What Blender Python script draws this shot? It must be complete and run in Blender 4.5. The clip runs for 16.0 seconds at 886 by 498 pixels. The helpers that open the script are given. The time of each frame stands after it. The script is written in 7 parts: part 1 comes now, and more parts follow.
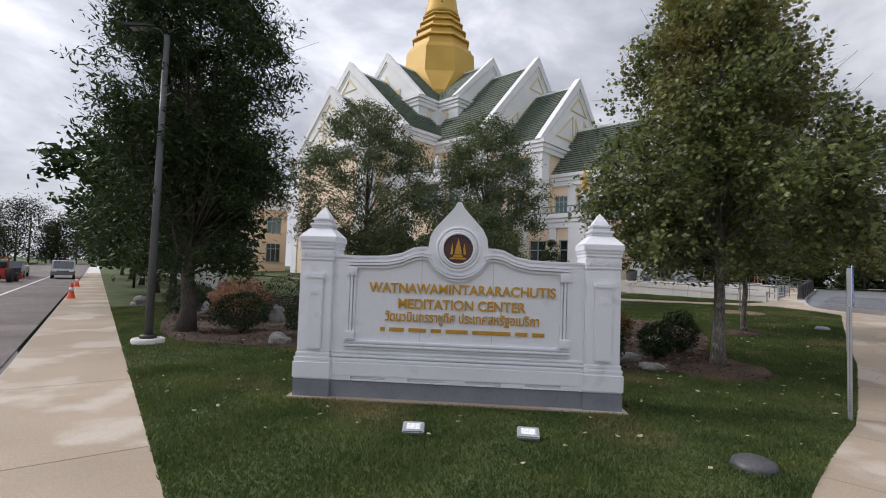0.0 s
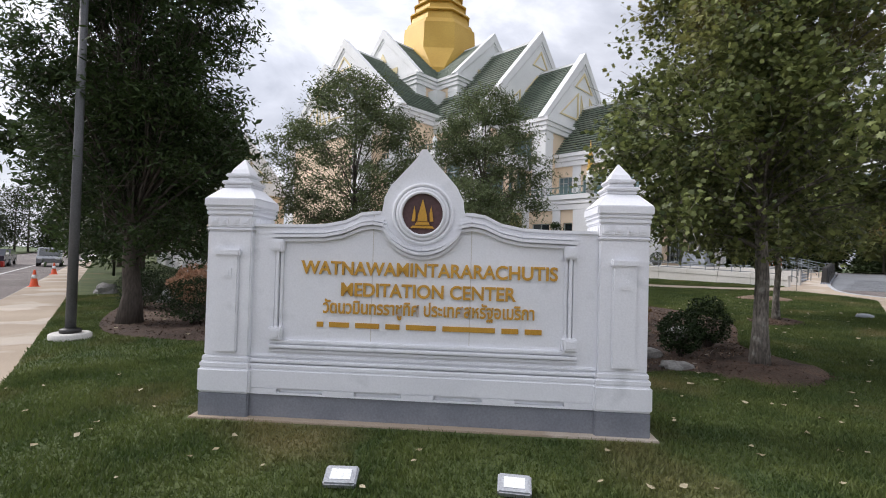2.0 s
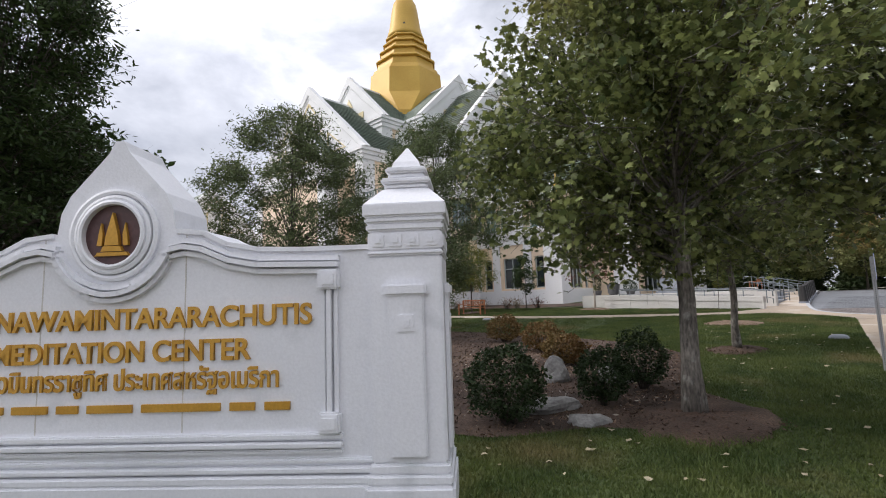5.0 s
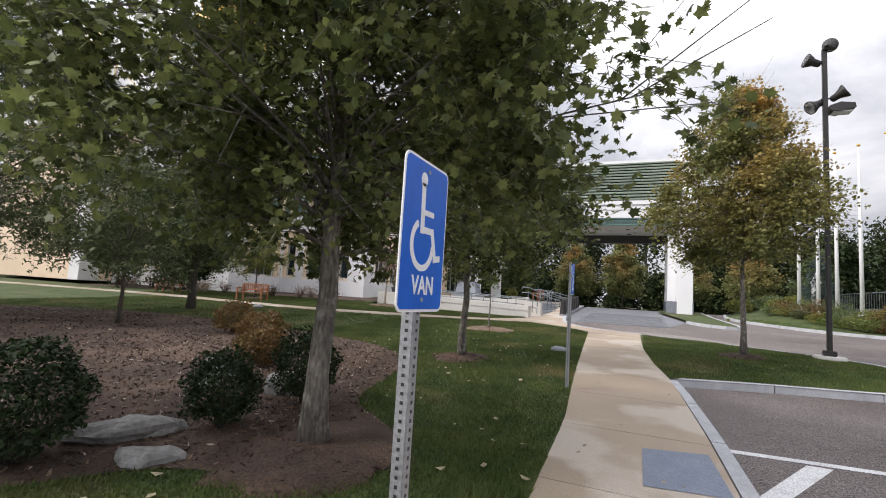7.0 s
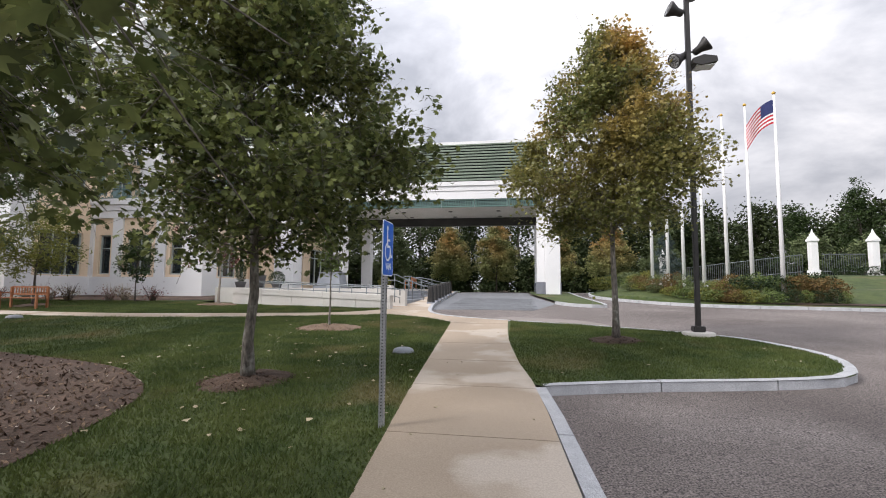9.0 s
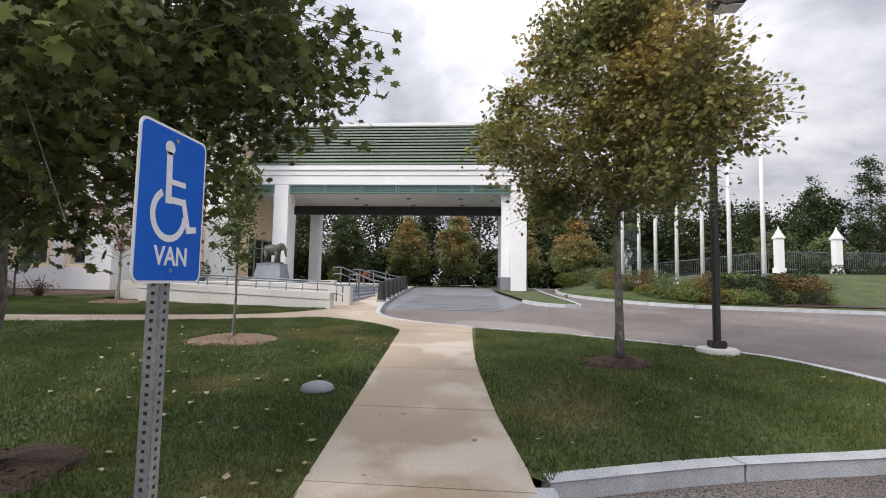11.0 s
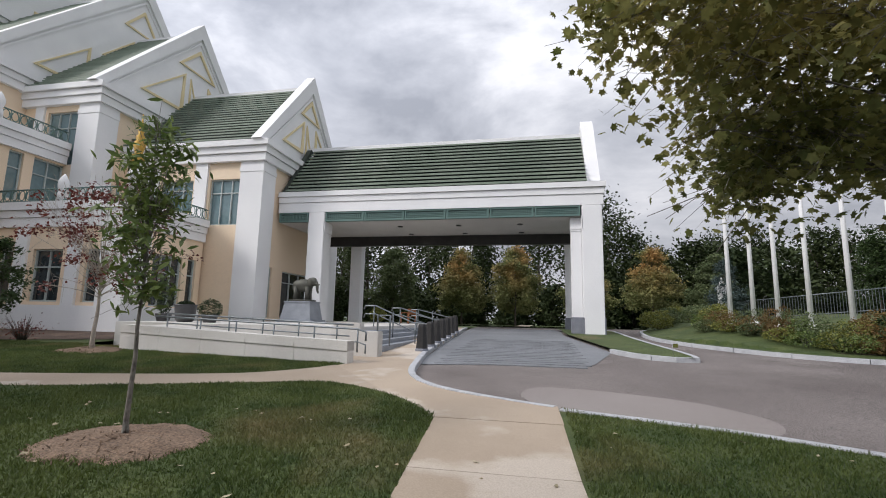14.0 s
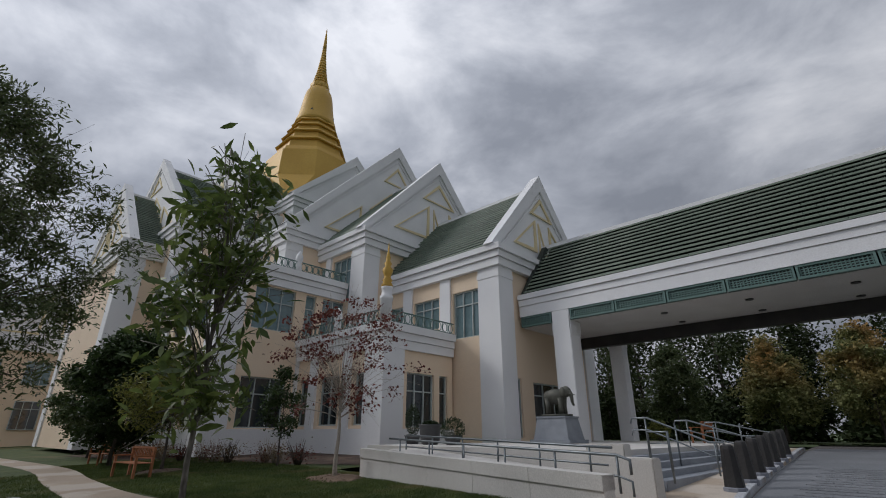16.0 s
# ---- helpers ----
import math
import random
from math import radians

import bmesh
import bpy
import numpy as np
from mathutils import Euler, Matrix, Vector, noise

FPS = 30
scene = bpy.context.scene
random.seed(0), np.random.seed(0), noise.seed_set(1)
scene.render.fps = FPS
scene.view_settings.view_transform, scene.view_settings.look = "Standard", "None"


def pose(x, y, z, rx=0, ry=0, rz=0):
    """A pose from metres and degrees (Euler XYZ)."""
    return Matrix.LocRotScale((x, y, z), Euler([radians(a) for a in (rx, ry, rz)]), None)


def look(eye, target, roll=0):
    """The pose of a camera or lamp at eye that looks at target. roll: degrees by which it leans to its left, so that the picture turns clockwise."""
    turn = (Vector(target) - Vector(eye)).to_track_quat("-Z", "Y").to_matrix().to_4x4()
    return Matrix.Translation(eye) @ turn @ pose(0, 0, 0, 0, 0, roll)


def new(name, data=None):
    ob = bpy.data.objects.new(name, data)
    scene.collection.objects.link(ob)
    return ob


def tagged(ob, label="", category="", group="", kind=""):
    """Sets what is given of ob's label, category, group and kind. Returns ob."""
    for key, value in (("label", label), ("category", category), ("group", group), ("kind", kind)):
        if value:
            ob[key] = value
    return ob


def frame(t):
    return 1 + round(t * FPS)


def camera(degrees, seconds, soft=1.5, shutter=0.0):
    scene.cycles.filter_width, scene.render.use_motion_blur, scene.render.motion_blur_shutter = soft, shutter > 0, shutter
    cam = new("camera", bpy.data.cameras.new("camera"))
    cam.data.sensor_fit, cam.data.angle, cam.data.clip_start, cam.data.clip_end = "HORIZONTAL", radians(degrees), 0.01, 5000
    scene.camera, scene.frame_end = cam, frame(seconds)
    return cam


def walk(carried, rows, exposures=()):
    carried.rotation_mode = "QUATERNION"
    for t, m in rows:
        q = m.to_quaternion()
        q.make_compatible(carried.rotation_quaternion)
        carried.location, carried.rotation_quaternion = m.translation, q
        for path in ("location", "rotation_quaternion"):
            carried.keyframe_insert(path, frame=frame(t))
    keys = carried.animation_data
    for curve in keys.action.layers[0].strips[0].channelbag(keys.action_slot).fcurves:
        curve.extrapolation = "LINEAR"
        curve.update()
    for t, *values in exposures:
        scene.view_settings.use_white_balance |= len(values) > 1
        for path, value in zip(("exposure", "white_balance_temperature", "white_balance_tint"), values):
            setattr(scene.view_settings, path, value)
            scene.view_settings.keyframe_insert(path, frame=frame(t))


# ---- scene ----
cam = camera(87.0, 16.0, soft=1.0)
PATH = [
    (0.0, pose(-0.423, 0.265, 1.806, 92.70, -1.93, 44.03)),
    (0.5, pose(-0.727, 0.737, 1.777, 92.35, -1.60, 43.79)),
    (1.0, pose(-0.925, 1.191, 1.751, 91.48, -1.80, 43.51)),
    (1.5, pose(-1.173, 1.532, 1.725, 91.14, -1.77, 44.11)),
    (2.0, pose(-1.344, 1.883, 1.685, 91.06, -1.59, 44.54)),
    (2.5, pose(-1.421, 2.300, 1.673, 91.19, -1.71, 46.63)),
    (3.0, pose(-1.495, 2.704, 1.665, 91.34, -1.76, 49.35)),
    (3.5, pose(-1.432, 3.122, 1.659, 92.47, -0.52, 49.63)),
    (6.0, pose(-0.603, 5.526, 1.578, 97.59, 0.49, 37.59)),
    (6.5, pose(-0.326, 6.309, 1.573, 96.42, -2.26, 31.88)),
    (7.0, pose(-0.074, 7.116, 1.567, 95.62, -3.55, 23.53)),
    (7.5, pose(0.049, 7.830, 1.591, 95.71, -3.03, 16.96)),
    (8.0, pose(0.093, 8.703, 1.567, 95.39, -1.98, 14.41)),
    (8.5, pose(0.161, 9.615, 1.573, 95.62, -1.17, 11.69)),
    (9.0, pose(0.144, 10.397, 1.572, 94.90, -0.50, 9.56)),
    (9.5, pose(0.108, 11.147, 1.590, 93.99, 0.31, 7.21)),
    (10.0, pose(0.054, 11.879, 1.618, 93.76, 0.06, 6.23)),
    (12.5, pose(-0.231, 15.634, 1.842, 95.15, -2.05, 3.01)),
    (13.0, pose(-0.244, 16.312, 1.838, 95.61, -1.81, 3.54)),
    (13.5, pose(-0.335, 17.051, 1.857, 96.76, -1.38, 5.88)),
    (14.0, pose(-0.581, 17.895, 1.882, 98.52, -1.16, 11.33)),
    (14.5, pose(-0.756, 18.717, 1.867, 101.33, -1.41, 19.38)),
    (15.0, pose(-0.930, 19.503, 1.862, 103.42, -0.53, 27.71)),
    (15.5, pose(-1.155, 20.318, 1.892, 107.29, 0.45, 37.35)),
    (16.0, pose(-1.335, 21.080, 1.904, 111.66, -0.02, 43.19)),
]
EXPOSURES = [(0.0, -0.12, 6350, 14), (2.0, 0.24, 6350, 14), (3.7, 0.3, 6350, 14), (5.0, 0.2, 6400, 14), (6.0, -0.08, 6450, 14), (7.0, 0.42, 6500, 14), (8.0, 0.45, 6500, 14), (10.0, 0.38, 6500, 14), (12.5, 0.34, 6450, 14), (14.0, 0.0, 6350, 13), (15.0, -0.64, 6250, 12), (16.0, -0.97, 6150, 12)]
walk(cam, PATH, EXPOSURES)

# ---- world and light ----
world = bpy.data.worlds.new("overcast_sky")
scene.world = world
world.use_nodes = True
wn = world.node_tree
wn.nodes.clear()
SUN = Vector((-0.62, -0.42, 0.56)).normalized()


def wnode(kind, **values):
    nd = wn.nodes.new(kind)
    for key, value in values.items():
        nd.inputs[key].default_value = value
    return nd


sky = wn.nodes.new("ShaderNodeTexSky")
sky.sky_type = "NISHITA"
sky.sun_disc = False
sky.sun_elevation = math.asin(SUN.z)
sky.sun_rotation = math.atan2(SUN.x, SUN.y)
sky_gain = wnode("ShaderNodeVectorMath")
sky_gain.operation = "SCALE"
sky_gain.inputs["Scale"].default_value = 0.10
coord = wn.nodes.new("ShaderNodeTexCoord")
squash = wnode("ShaderNodeMapping")
squash.inputs["Scale"].default_value = (1.0, 1.0, 1.9)
squash.inputs["Location"].default_value = (0.35, 0.1, 0.2)
cloud_a = wnode("ShaderNodeTexNoise", Scale=2.7, Detail=10.0, Roughness=0.56, Distortion=0.25)
cloud_b = wnode("ShaderNodeTexNoise", Scale=1.1, Detail=4.0, Roughness=0.5)
tone = wn.nodes.new("ShaderNodeValToRGB")
for n, (at, col) in enumerate(((0.33, (0.39, 0.415, 0.465, 1)), (0.46, (0.58, 0.605, 0.655, 1)), (0.55, (0.78, 0.80, 0.84, 1)), (0.66, (1.04, 1.045, 1.06, 1)))):
    el = tone.color_ramp.elements[n] if n < 2 else tone.color_ramp.elements.new(at)
    el.position, el.color = at, col
cover = wn.nodes.new("ShaderNodeValToRGB")
cover.color_ramp.elements[0].position, cover.color_ramp.elements[0].color = 0.28, (0.86, 0.86, 0.86, 1)
cover.color_ramp.elements[1].position, cover.color_ramp.elements[1].color = 0.5, (1, 1, 1, 1)
blend = wn.nodes.new("ShaderNodeMixRGB")
back = wnode("ShaderNodeBackground", Strength=1.0)
out = wn.nodes.new("ShaderNodeOutputWorld")
link = wn.links.new
link(coord.outputs["Generated"], squash.inputs["Vector"])
link(squash.outputs["Vector"], cloud_a.inputs["Vector"])
link(squash.outputs["Vector"], cloud_b.inputs["Vector"])
link(cloud_a.outputs["Fac"], tone.inputs["Fac"])
link(cloud_b.outputs["Fac"], cover.inputs["Fac"])
link(sky.outputs["Color"], sky_gain.inputs[0])
link(cover.outputs["Color"], blend.inputs["Fac"])
link(sky_gain.outputs["Vector"], blend.inputs["Color1"])
# an overcast sky is brighter overhead than at the horizon, and towards the veiled sun
updown = wn.nodes.new("ShaderNodeSeparateXYZ")
overhead = wnode("ShaderNodeMapRange")
overhead.inputs["From Min"].default_value, overhead.inputs["From Max"].default_value = 0.0, 0.8
overhead.inputs["To Min"].default_value, overhead.inputs["To Max"].default_value = 0.72, 1.55
cloud_gain = wnode("ShaderNodeVectorMath")
cloud_gain.operation = "SCALE"
glow = wnode("ShaderNodeVectorMath")
glow.operation = "DOT_PRODUCT"
glow.inputs[1].default_value = Vector((SUN.x, SUN.y, 0.0)).normalized()
towards = wnode("ShaderNodeMapRange")
towards.inputs["From Min"].default_value, towards.inputs["From Max"].default_value = -1.0, 1.0
towards.inputs["To Min"].default_value, towards.inputs["To Max"].default_value = 0.74, 1.36
bright = wnode("ShaderNodeMath")
bright.operation = "MULTIPLY"
link(coord.outputs["Generated"], glow.inputs[0])
link(glow.outputs["Value"], towards.inputs["Value"])
link(towards.outputs["Result"], bright.inputs[0])
link(overhead.outputs["Result"], bright.inputs[1])
link(coord.outputs["Generated"], updown.inputs["Vector"])
link(updown.outputs["Z"], overhead.inputs["Value"])
link(tone.outputs["Color"], cloud_gain.inputs[0])
link(bright.outputs["Value"], cloud_gain.inputs["Scale"])
link(cloud_gain.outputs["Vector"], blend.inputs["Color2"])
link(blend.outputs["Color"], back.inputs["Color"])
link(back.outputs["Background"], out.inputs["Surface"])

sun_data = bpy.data.lights.new("sun", "SUN")
sun_data.energy, sun_data.angle, sun_data.color = 2.3, radians(14), (1.0, 0.96, 0.9)
sun = new("sun", sun_data)
sun.matrix_world = look(SUN * 60, (0, 0, 0))


# ---- materials ----
def mat(name, c1, c2, big=0.8, fine=30.0, rough=0.7, bump=0.15, metal=0.0, spread=0.5, speck=0.12, island=0.0, thin=0.0, stretch=(1, 1, 1), spec=0.5, patch=None, each=0.0):
    """Two colours mixed by large noise, broken up by fine noise, with relief."""
    m = bpy.data.materials.new(name)
    m.use_nodes = True
    nt = m.node_tree
    bsdf = nt.nodes["Principled BSDF"]
    geo = nt.nodes.new("ShaderNodeNewGeometry")
    mp = nt.nodes.new("ShaderNodeMapping")
    mp.inputs["Scale"].default_value = stretch
    nt.links.new(geo.outputs["Position"], mp.inputs["Vector"])
    n1 = nt.nodes.new("ShaderNodeTexNoise")
    n1.inputs["Scale"].default_value, n1.inputs["Detail"].default_value = big, 5
    n2 = nt.nodes.new("ShaderNodeTexNoise")
    n2.inputs["Scale"].default_value, n2.inputs["Detail"].default_value = fine, 3
    for n in (n1, n2):
        nt.links.new(mp.outputs["Vector"], n.inputs["Vector"])
    ramp = nt.nodes.new("ShaderNodeMapRange")
    ramp.inputs["From Min"].default_value, ramp.inputs["From Max"].default_value = 0.5 - spread / 2, 0.5 + spread / 2
    nt.links.new(n1.outputs["Fac"], ramp.inputs["Value"])
    mix = nt.nodes.new("ShaderNodeMixRGB")
    mix.inputs["Color1"].default_value, mix.inputs["Color2"].default_value = (*c1, 1), (*c2, 1)
    fac = ramp.outputs["Result"]
    if island:
        add = nt.nodes.new("ShaderNodeMath")
        add.operation = "MULTIPLY_ADD"
        add.inputs[1].default_value = island
        nt.links.new(geo.outputs["Random Per Island"], add.inputs[0])
        sc = nt.nodes.new("ShaderNodeMath")
        sc.operation = "MULTIPLY"
        sc.inputs[1].default_value = 1 - island
        nt.links.new(fac, sc.inputs[0])
        nt.links.new(sc.outputs[0], add.inputs[2])
        fac = add.outputs[0]
    nt.links.new(fac, mix.inputs["Fac"])
    colour = mix.outputs["Color"]
    if patch:
        # worn, damp or dry areas: colour, size, noise limits
        n3 = nt.nodes.new("ShaderNodeTexNoise")
        n3.inputs["Scale"].default_value, n3.inputs["Detail"].default_value = patch[1], 4
        nt.links.new(geo.outputs["Position"], n3.inputs["Vector"])
        lim = nt.nodes.new("ShaderNodeMapRange")
        lim.inputs["From Min"].default_value, lim.inputs["From Max"].default_value = patch[2], patch[3]
        nt.links.new(n3.outputs["Fac"], lim.inputs["Value"])
        amount = lim.outputs["Result"]
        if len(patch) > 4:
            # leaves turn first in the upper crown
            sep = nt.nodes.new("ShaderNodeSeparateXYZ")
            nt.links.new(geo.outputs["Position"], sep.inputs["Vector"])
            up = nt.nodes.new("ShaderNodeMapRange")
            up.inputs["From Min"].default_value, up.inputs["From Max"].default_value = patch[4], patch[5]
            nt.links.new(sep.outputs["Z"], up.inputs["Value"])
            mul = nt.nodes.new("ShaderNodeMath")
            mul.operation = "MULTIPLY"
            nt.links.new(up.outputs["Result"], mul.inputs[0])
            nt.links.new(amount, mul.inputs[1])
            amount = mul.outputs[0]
        mx = nt.nodes.new("ShaderNodeMixRGB")
        mx.inputs["Color2"].default_value = (*patch[0], 1)
        nt.links.new(amount, mx.inputs["Fac"])
        nt.links.new(colour, mx.inputs["Color1"])
        colour = mx.outputs["Color"]
    if each:
        info = nt.nodes.new("ShaderNodeObjectInfo")
        rg_ = nt.nodes.new("ShaderNodeMapRange")
        rg_.inputs["To Min"].default_value, rg_.inputs["To Max"].default_value = 1 - each, 1 + each
        nt.links.new(info.outputs["Random"], rg_.inputs["Value"])
        tone = nt.nodes.new("ShaderNodeHueSaturation")
        nt.links.new(rg_.outputs["Result"], tone.inputs["Value"])
        nt.links.new(colour, tone.inputs["Color"])
        colour = tone.outputs["Color"]
    hsv = nt.nodes.new("ShaderNodeHueSaturation")
    val = nt.nodes.new("ShaderNodeMapRange")
    val.inputs["From Min"].default_value, val.inputs["From Max"].default_value = 0.28, 0.72
    val.inputs["To Min"].default_value, val.inputs["To Max"].default_value = 1 - 2 * speck, 1 + 2 * speck
    nt.links.new(n2.outputs["Fac"], val.inputs["Value"])
    nt.links.new(val.outputs["Result"], hsv.inputs["Value"])
    nt.links.new(colour, hsv.inputs["Color"])
    nt.links.new(hsv.outputs["Color"], bsdf.inputs["Base Color"])
    bsdf.inputs["Roughness"].default_value, bsdf.inputs["Metallic"].default_value = rough, metal
    bsdf.inputs["Specular IOR Level"].default_value = spec
    if thin:
        bsdf.inputs["Transmission Weight"].default_value = 0.0
        tr = nt.nodes.new("ShaderNodeBsdfTranslucent")
        nt.links.new(hsv.outputs["Color"], tr.inputs["Color"])
        ms = nt.nodes.new("ShaderNodeMixShader")
        ms.inputs["Fac"].default_value = thin
        nt.links.new(bsdf.outputs["BSDF"], ms.inputs[1])
        nt.links.new(tr.outputs["BSDF"], ms.inputs[2])
        nt.links.new(ms.outputs["Shader"], nt.nodes["Material Output"].inputs["Surface"])
    if bump:
        bp = nt.nodes.new("ShaderNodeBump")
        bp.inputs["Strength"].default_value, bp.inputs["Distance"].default_value = bump, 0.02
        nt.links.new(n2.outputs["Fac"], bp.inputs["Height"])
        nt.links.new(bp.outputs["Normal"], bsdf.inputs["Normal"])
    return m


WHITE = mat("white_stucco", (0.72, 0.72, 0.73), (0.80, 0.80, 0.80), 0.6, 26, 0.75, 0.08, speck=0.04)
SIGNWHITE = mat("white_sign_paint", (0.69, 0.70, 0.735), (0.765, 0.775, 0.81), 1.6, 55, 0.5, 0.08, speck=0.022, patch=((0.60, 0.615, 0.645), 3.2, 0.60, 0.76))
SIGNGREY = mat("grey_sign_base", (0.16, 0.17, 0.20), (0.23, 0.24, 0.27), 2.5, 50, 0.7, 0.1, speck=0.06)
CREAM = mat("cream_panel", (0.74, 0.58, 0.42), (0.80, 0.65, 0.48), 0.35, 20, 0.8, 0.05, speck=0.04)
YELLOW = mat("yellow_trim", (0.66, 0.55, 0.31), (0.73, 0.62, 0.38), 0.5, 20, 0.7, 0.03, speck=0.03)
GOLD = mat("gold_paint", (0.50, 0.30, 0.055), (0.61, 0.39, 0.085), 0.25, 8, 0.5, 0.03, metal=0.1, speck=0.04, spec=0.3)
LETTER = mat("gold_letter", (0.46, 0.24, 0.03), (0.62, 0.35, 0.055), 3, 60, 0.4, 0.05, metal=0.35, speck=0.05)
TILE = mat("green_roof_tile", (0.13, 0.175, 0.13), (0.22, 0.26, 0.205), 1.1, 14, 0.55, 0.15, speck=0.1, island=0.55, each=0.12)
# near black, so the shade under each tile lip is in the colour
TILEGAP = mat("shadow_gap_underlay", (0.018, 0.025, 0.02), (0.03, 0.04, 0.032), 1.1, 14, 0.8, 0.15)
PATINA = mat("green_lattice_paint", (0.085, 0.155, 0.14), (0.125, 0.205, 0.185), 1.0, 20, 0.6, 0.05, speck=0.05)
DARKMETAL = mat("dark_bronze_metal", (0.025, 0.024, 0.024), (0.045, 0.042, 0.04), 1.5, 40, 0.45, 0.03, metal=0.3)
STEEL = mat("galvanised_steel", (0.30, 0.31, 0.33), (0.42, 0.43, 0.45), 3, 60, 0.45, 0.05, metal=0.6)
RAILMETAL = mat("grey_rail_metal", (0.12, 0.14, 0.15), (0.2, 0.22, 0.23), 3, 60, 0.4, 0.03, metal=0.5)
BLUE = mat("blue_sign_face", (0.0, 0.09, 0.52), (0.0, 0.13, 0.62), 2, 20, 0.35, 0.0, speck=0.03)
SIGNPAINT = mat("white_sign_print", (0.75, 0.76, 0.78), (0.82, 0.83, 0.85), 3, 40, 0.4, 0.0, speck=0.02)
CONCRETE = mat("walk_concrete", (0.315, 0.252, 0.188), (0.385, 0.311, 0.236), 0.5, 70, 0.85, 0.15, speck=0.07, spread=0.35, patch=((0.46, 0.40, 0.335), 0.55, 0.53, 0.60), each=0.07)
PALE = mat("pale_concrete", (0.50, 0.48, 0.45), (0.60, 0.58, 0.55), 0.7, 40, 0.85, 0.1, speck=0.06)
KERB = mat("granite_kerb", (0.33, 0.34, 0.36), (0.48, 0.49, 0.51), 4, 120, 0.75, 0.2, speck=0.2)
ASPHALT = mat("asphalt", (0.105, 0.087, 0.08), (0.165, 0.142, 0.132), 0.22, 60, 0.85, 0.7, speck=0.55, spread=0.3, patch=((0.205, 0.179, 0.166), 0.35, 0.48, 0.72))
WORN = mat("worn_asphalt", (0.205, 0.178, 0.166), (0.255, 0.226, 0.212), 0.6, 60, 0.85, 0.3, speck=0.12)
PAVER = mat("grey_pavers", (0.14, 0.147, 0.158), (0.195, 0.203, 0.217), 0.6, 30, 0.8, 0.2, speck=0.12, each=0.06)
GRASS = mat("lawn_soil", (0.032, 0.054, 0.010), (0.066, 0.086, 0.021), 1.3, 45, 0.95, 0.5, speck=0.2, spread=0.3, patch=((0.125, 0.10, 0.042), 0.42, 0.57, 0.74))
BLADE = mat("grass_blades", (0.036, 0.069, 0.012), (0.118, 0.145, 0.036), 1.3, 25, 0.7, 0.0, speck=0.12, island=0.4, thin=0.32, spread=0.3, patch=((0.20, 0.165, 0.07), 0.42, 0.56, 0.74))
FAR = mat("far_grass", (0.045, 0.075, 0.02), (0.085, 0.115, 0.04), 0.15, 5, 0.95, 0.2)
MULCH = mat("bark_mulch", (0.030, 0.017, 0.011), (0.085, 0.052, 0.036), 1.6, 38, 0.95, 0.9, speck=0.3, patch=((0.115, 0.075, 0.052), 0.7, 0.5, 0.66))
PINEBED = mat("leaf_litter", (0.11, 0.072, 0.047), (0.21, 0.145, 0.1), 1.5, 38, 0.95, 0.7, speck=0.3)
BARK = mat("grey_bark", (0.085, 0.076, 0.066), (0.20, 0.18, 0.158), 5, 34, 0.9, 0.9, stretch=(1, 1, 0.3), speck=0.28, patch=((0.27, 0.265, 0.24), 6, 0.56, 0.68))
DARKBARK = mat("dark_bark", (0.05, 0.042, 0.036), (0.11, 0.09, 0.075), 3, 28, 0.9, 0.6, stretch=(1, 1, 0.25), speck=0.2)
TWIG = mat("pale_twig", (0.30, 0.26, 0.22), (0.42, 0.37, 0.31), 3, 28, 0.9, 0.3)
ROCK = mat("garden_rock", (0.14, 0.137, 0.133), (0.33, 0.32, 0.305), 2.2, 22, 0.9, 0.6, speck=0.12)
DARKROCK = mat("dark_rock", (0.06, 0.06, 0.06), (0.20, 0.197, 0.19), 2.2, 22, 0.9, 0.6, speck=0.12)
BRONZE = mat("weathered_bronze", (0.055, 0.054, 0.042), (0.115, 0.115, 0.095), 3, 30, 0.55, 0.2, metal=0.3, speck=0.08)
PLINTHSTONE = mat("grey_plinth_stone", (0.20, 0.217, 0.245), (0.285, 0.305, 0.335), 2, 40, 0.6, 0.1, speck=0.06)
WOOD = mat("orange_wood", (0.26, 0.095, 0.035), (0.38, 0.15, 0.06), 2, 40, 0.6, 0.2, stretch=(1, 1, 6))
MAROON = mat("maroon_field", (0.055, 0.026, 0.028), (0.09, 0.04, 0.04), 4, 40, 0.5, 0.05)
GLASS = mat("window_glass", (0.015, 0.02, 0.022), (0.035, 0.045, 0.05), 0.5, 8, 0.06, 0.0, spec=0.9, speck=0.05)
# pane colour holds the pale blinds and the sky's reflection
SKYGLASS = mat("blinds_and_sky_pane", (0.10, 0.165, 0.18), (0.17, 0.25, 0.265), 0.4, 6, 0.07, 0.0, spec=0.9, speck=0.05)
FRAME = mat("window_frame_paint", (0.36, 0.40, 0.39), (0.45, 0.49, 0.48), 2, 30, 0.5, 0.0)
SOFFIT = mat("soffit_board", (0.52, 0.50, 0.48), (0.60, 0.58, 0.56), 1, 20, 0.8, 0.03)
LINE = mat("white_road_paint", (0.55, 0.55, 0.55), (0.75, 0.75, 0.74), 3, 60, 0.8, 0.2, speck=0.2)
ORANGE = mat("orange_plastic", (0.75, 0.10, 0.03), (0.85, 0.14, 0.05), 3, 40, 0.5, 0.0)
RED = mat("red_paint", (0.42, 0.03, 0.02), (0.5, 0.05, 0.04), 3, 40, 0.4, 0.0)
TYRE = mat("black_rubber", (0.015, 0.015, 0.016), (0.03, 0.03, 0.03), 3, 40, 0.8, 0.1)
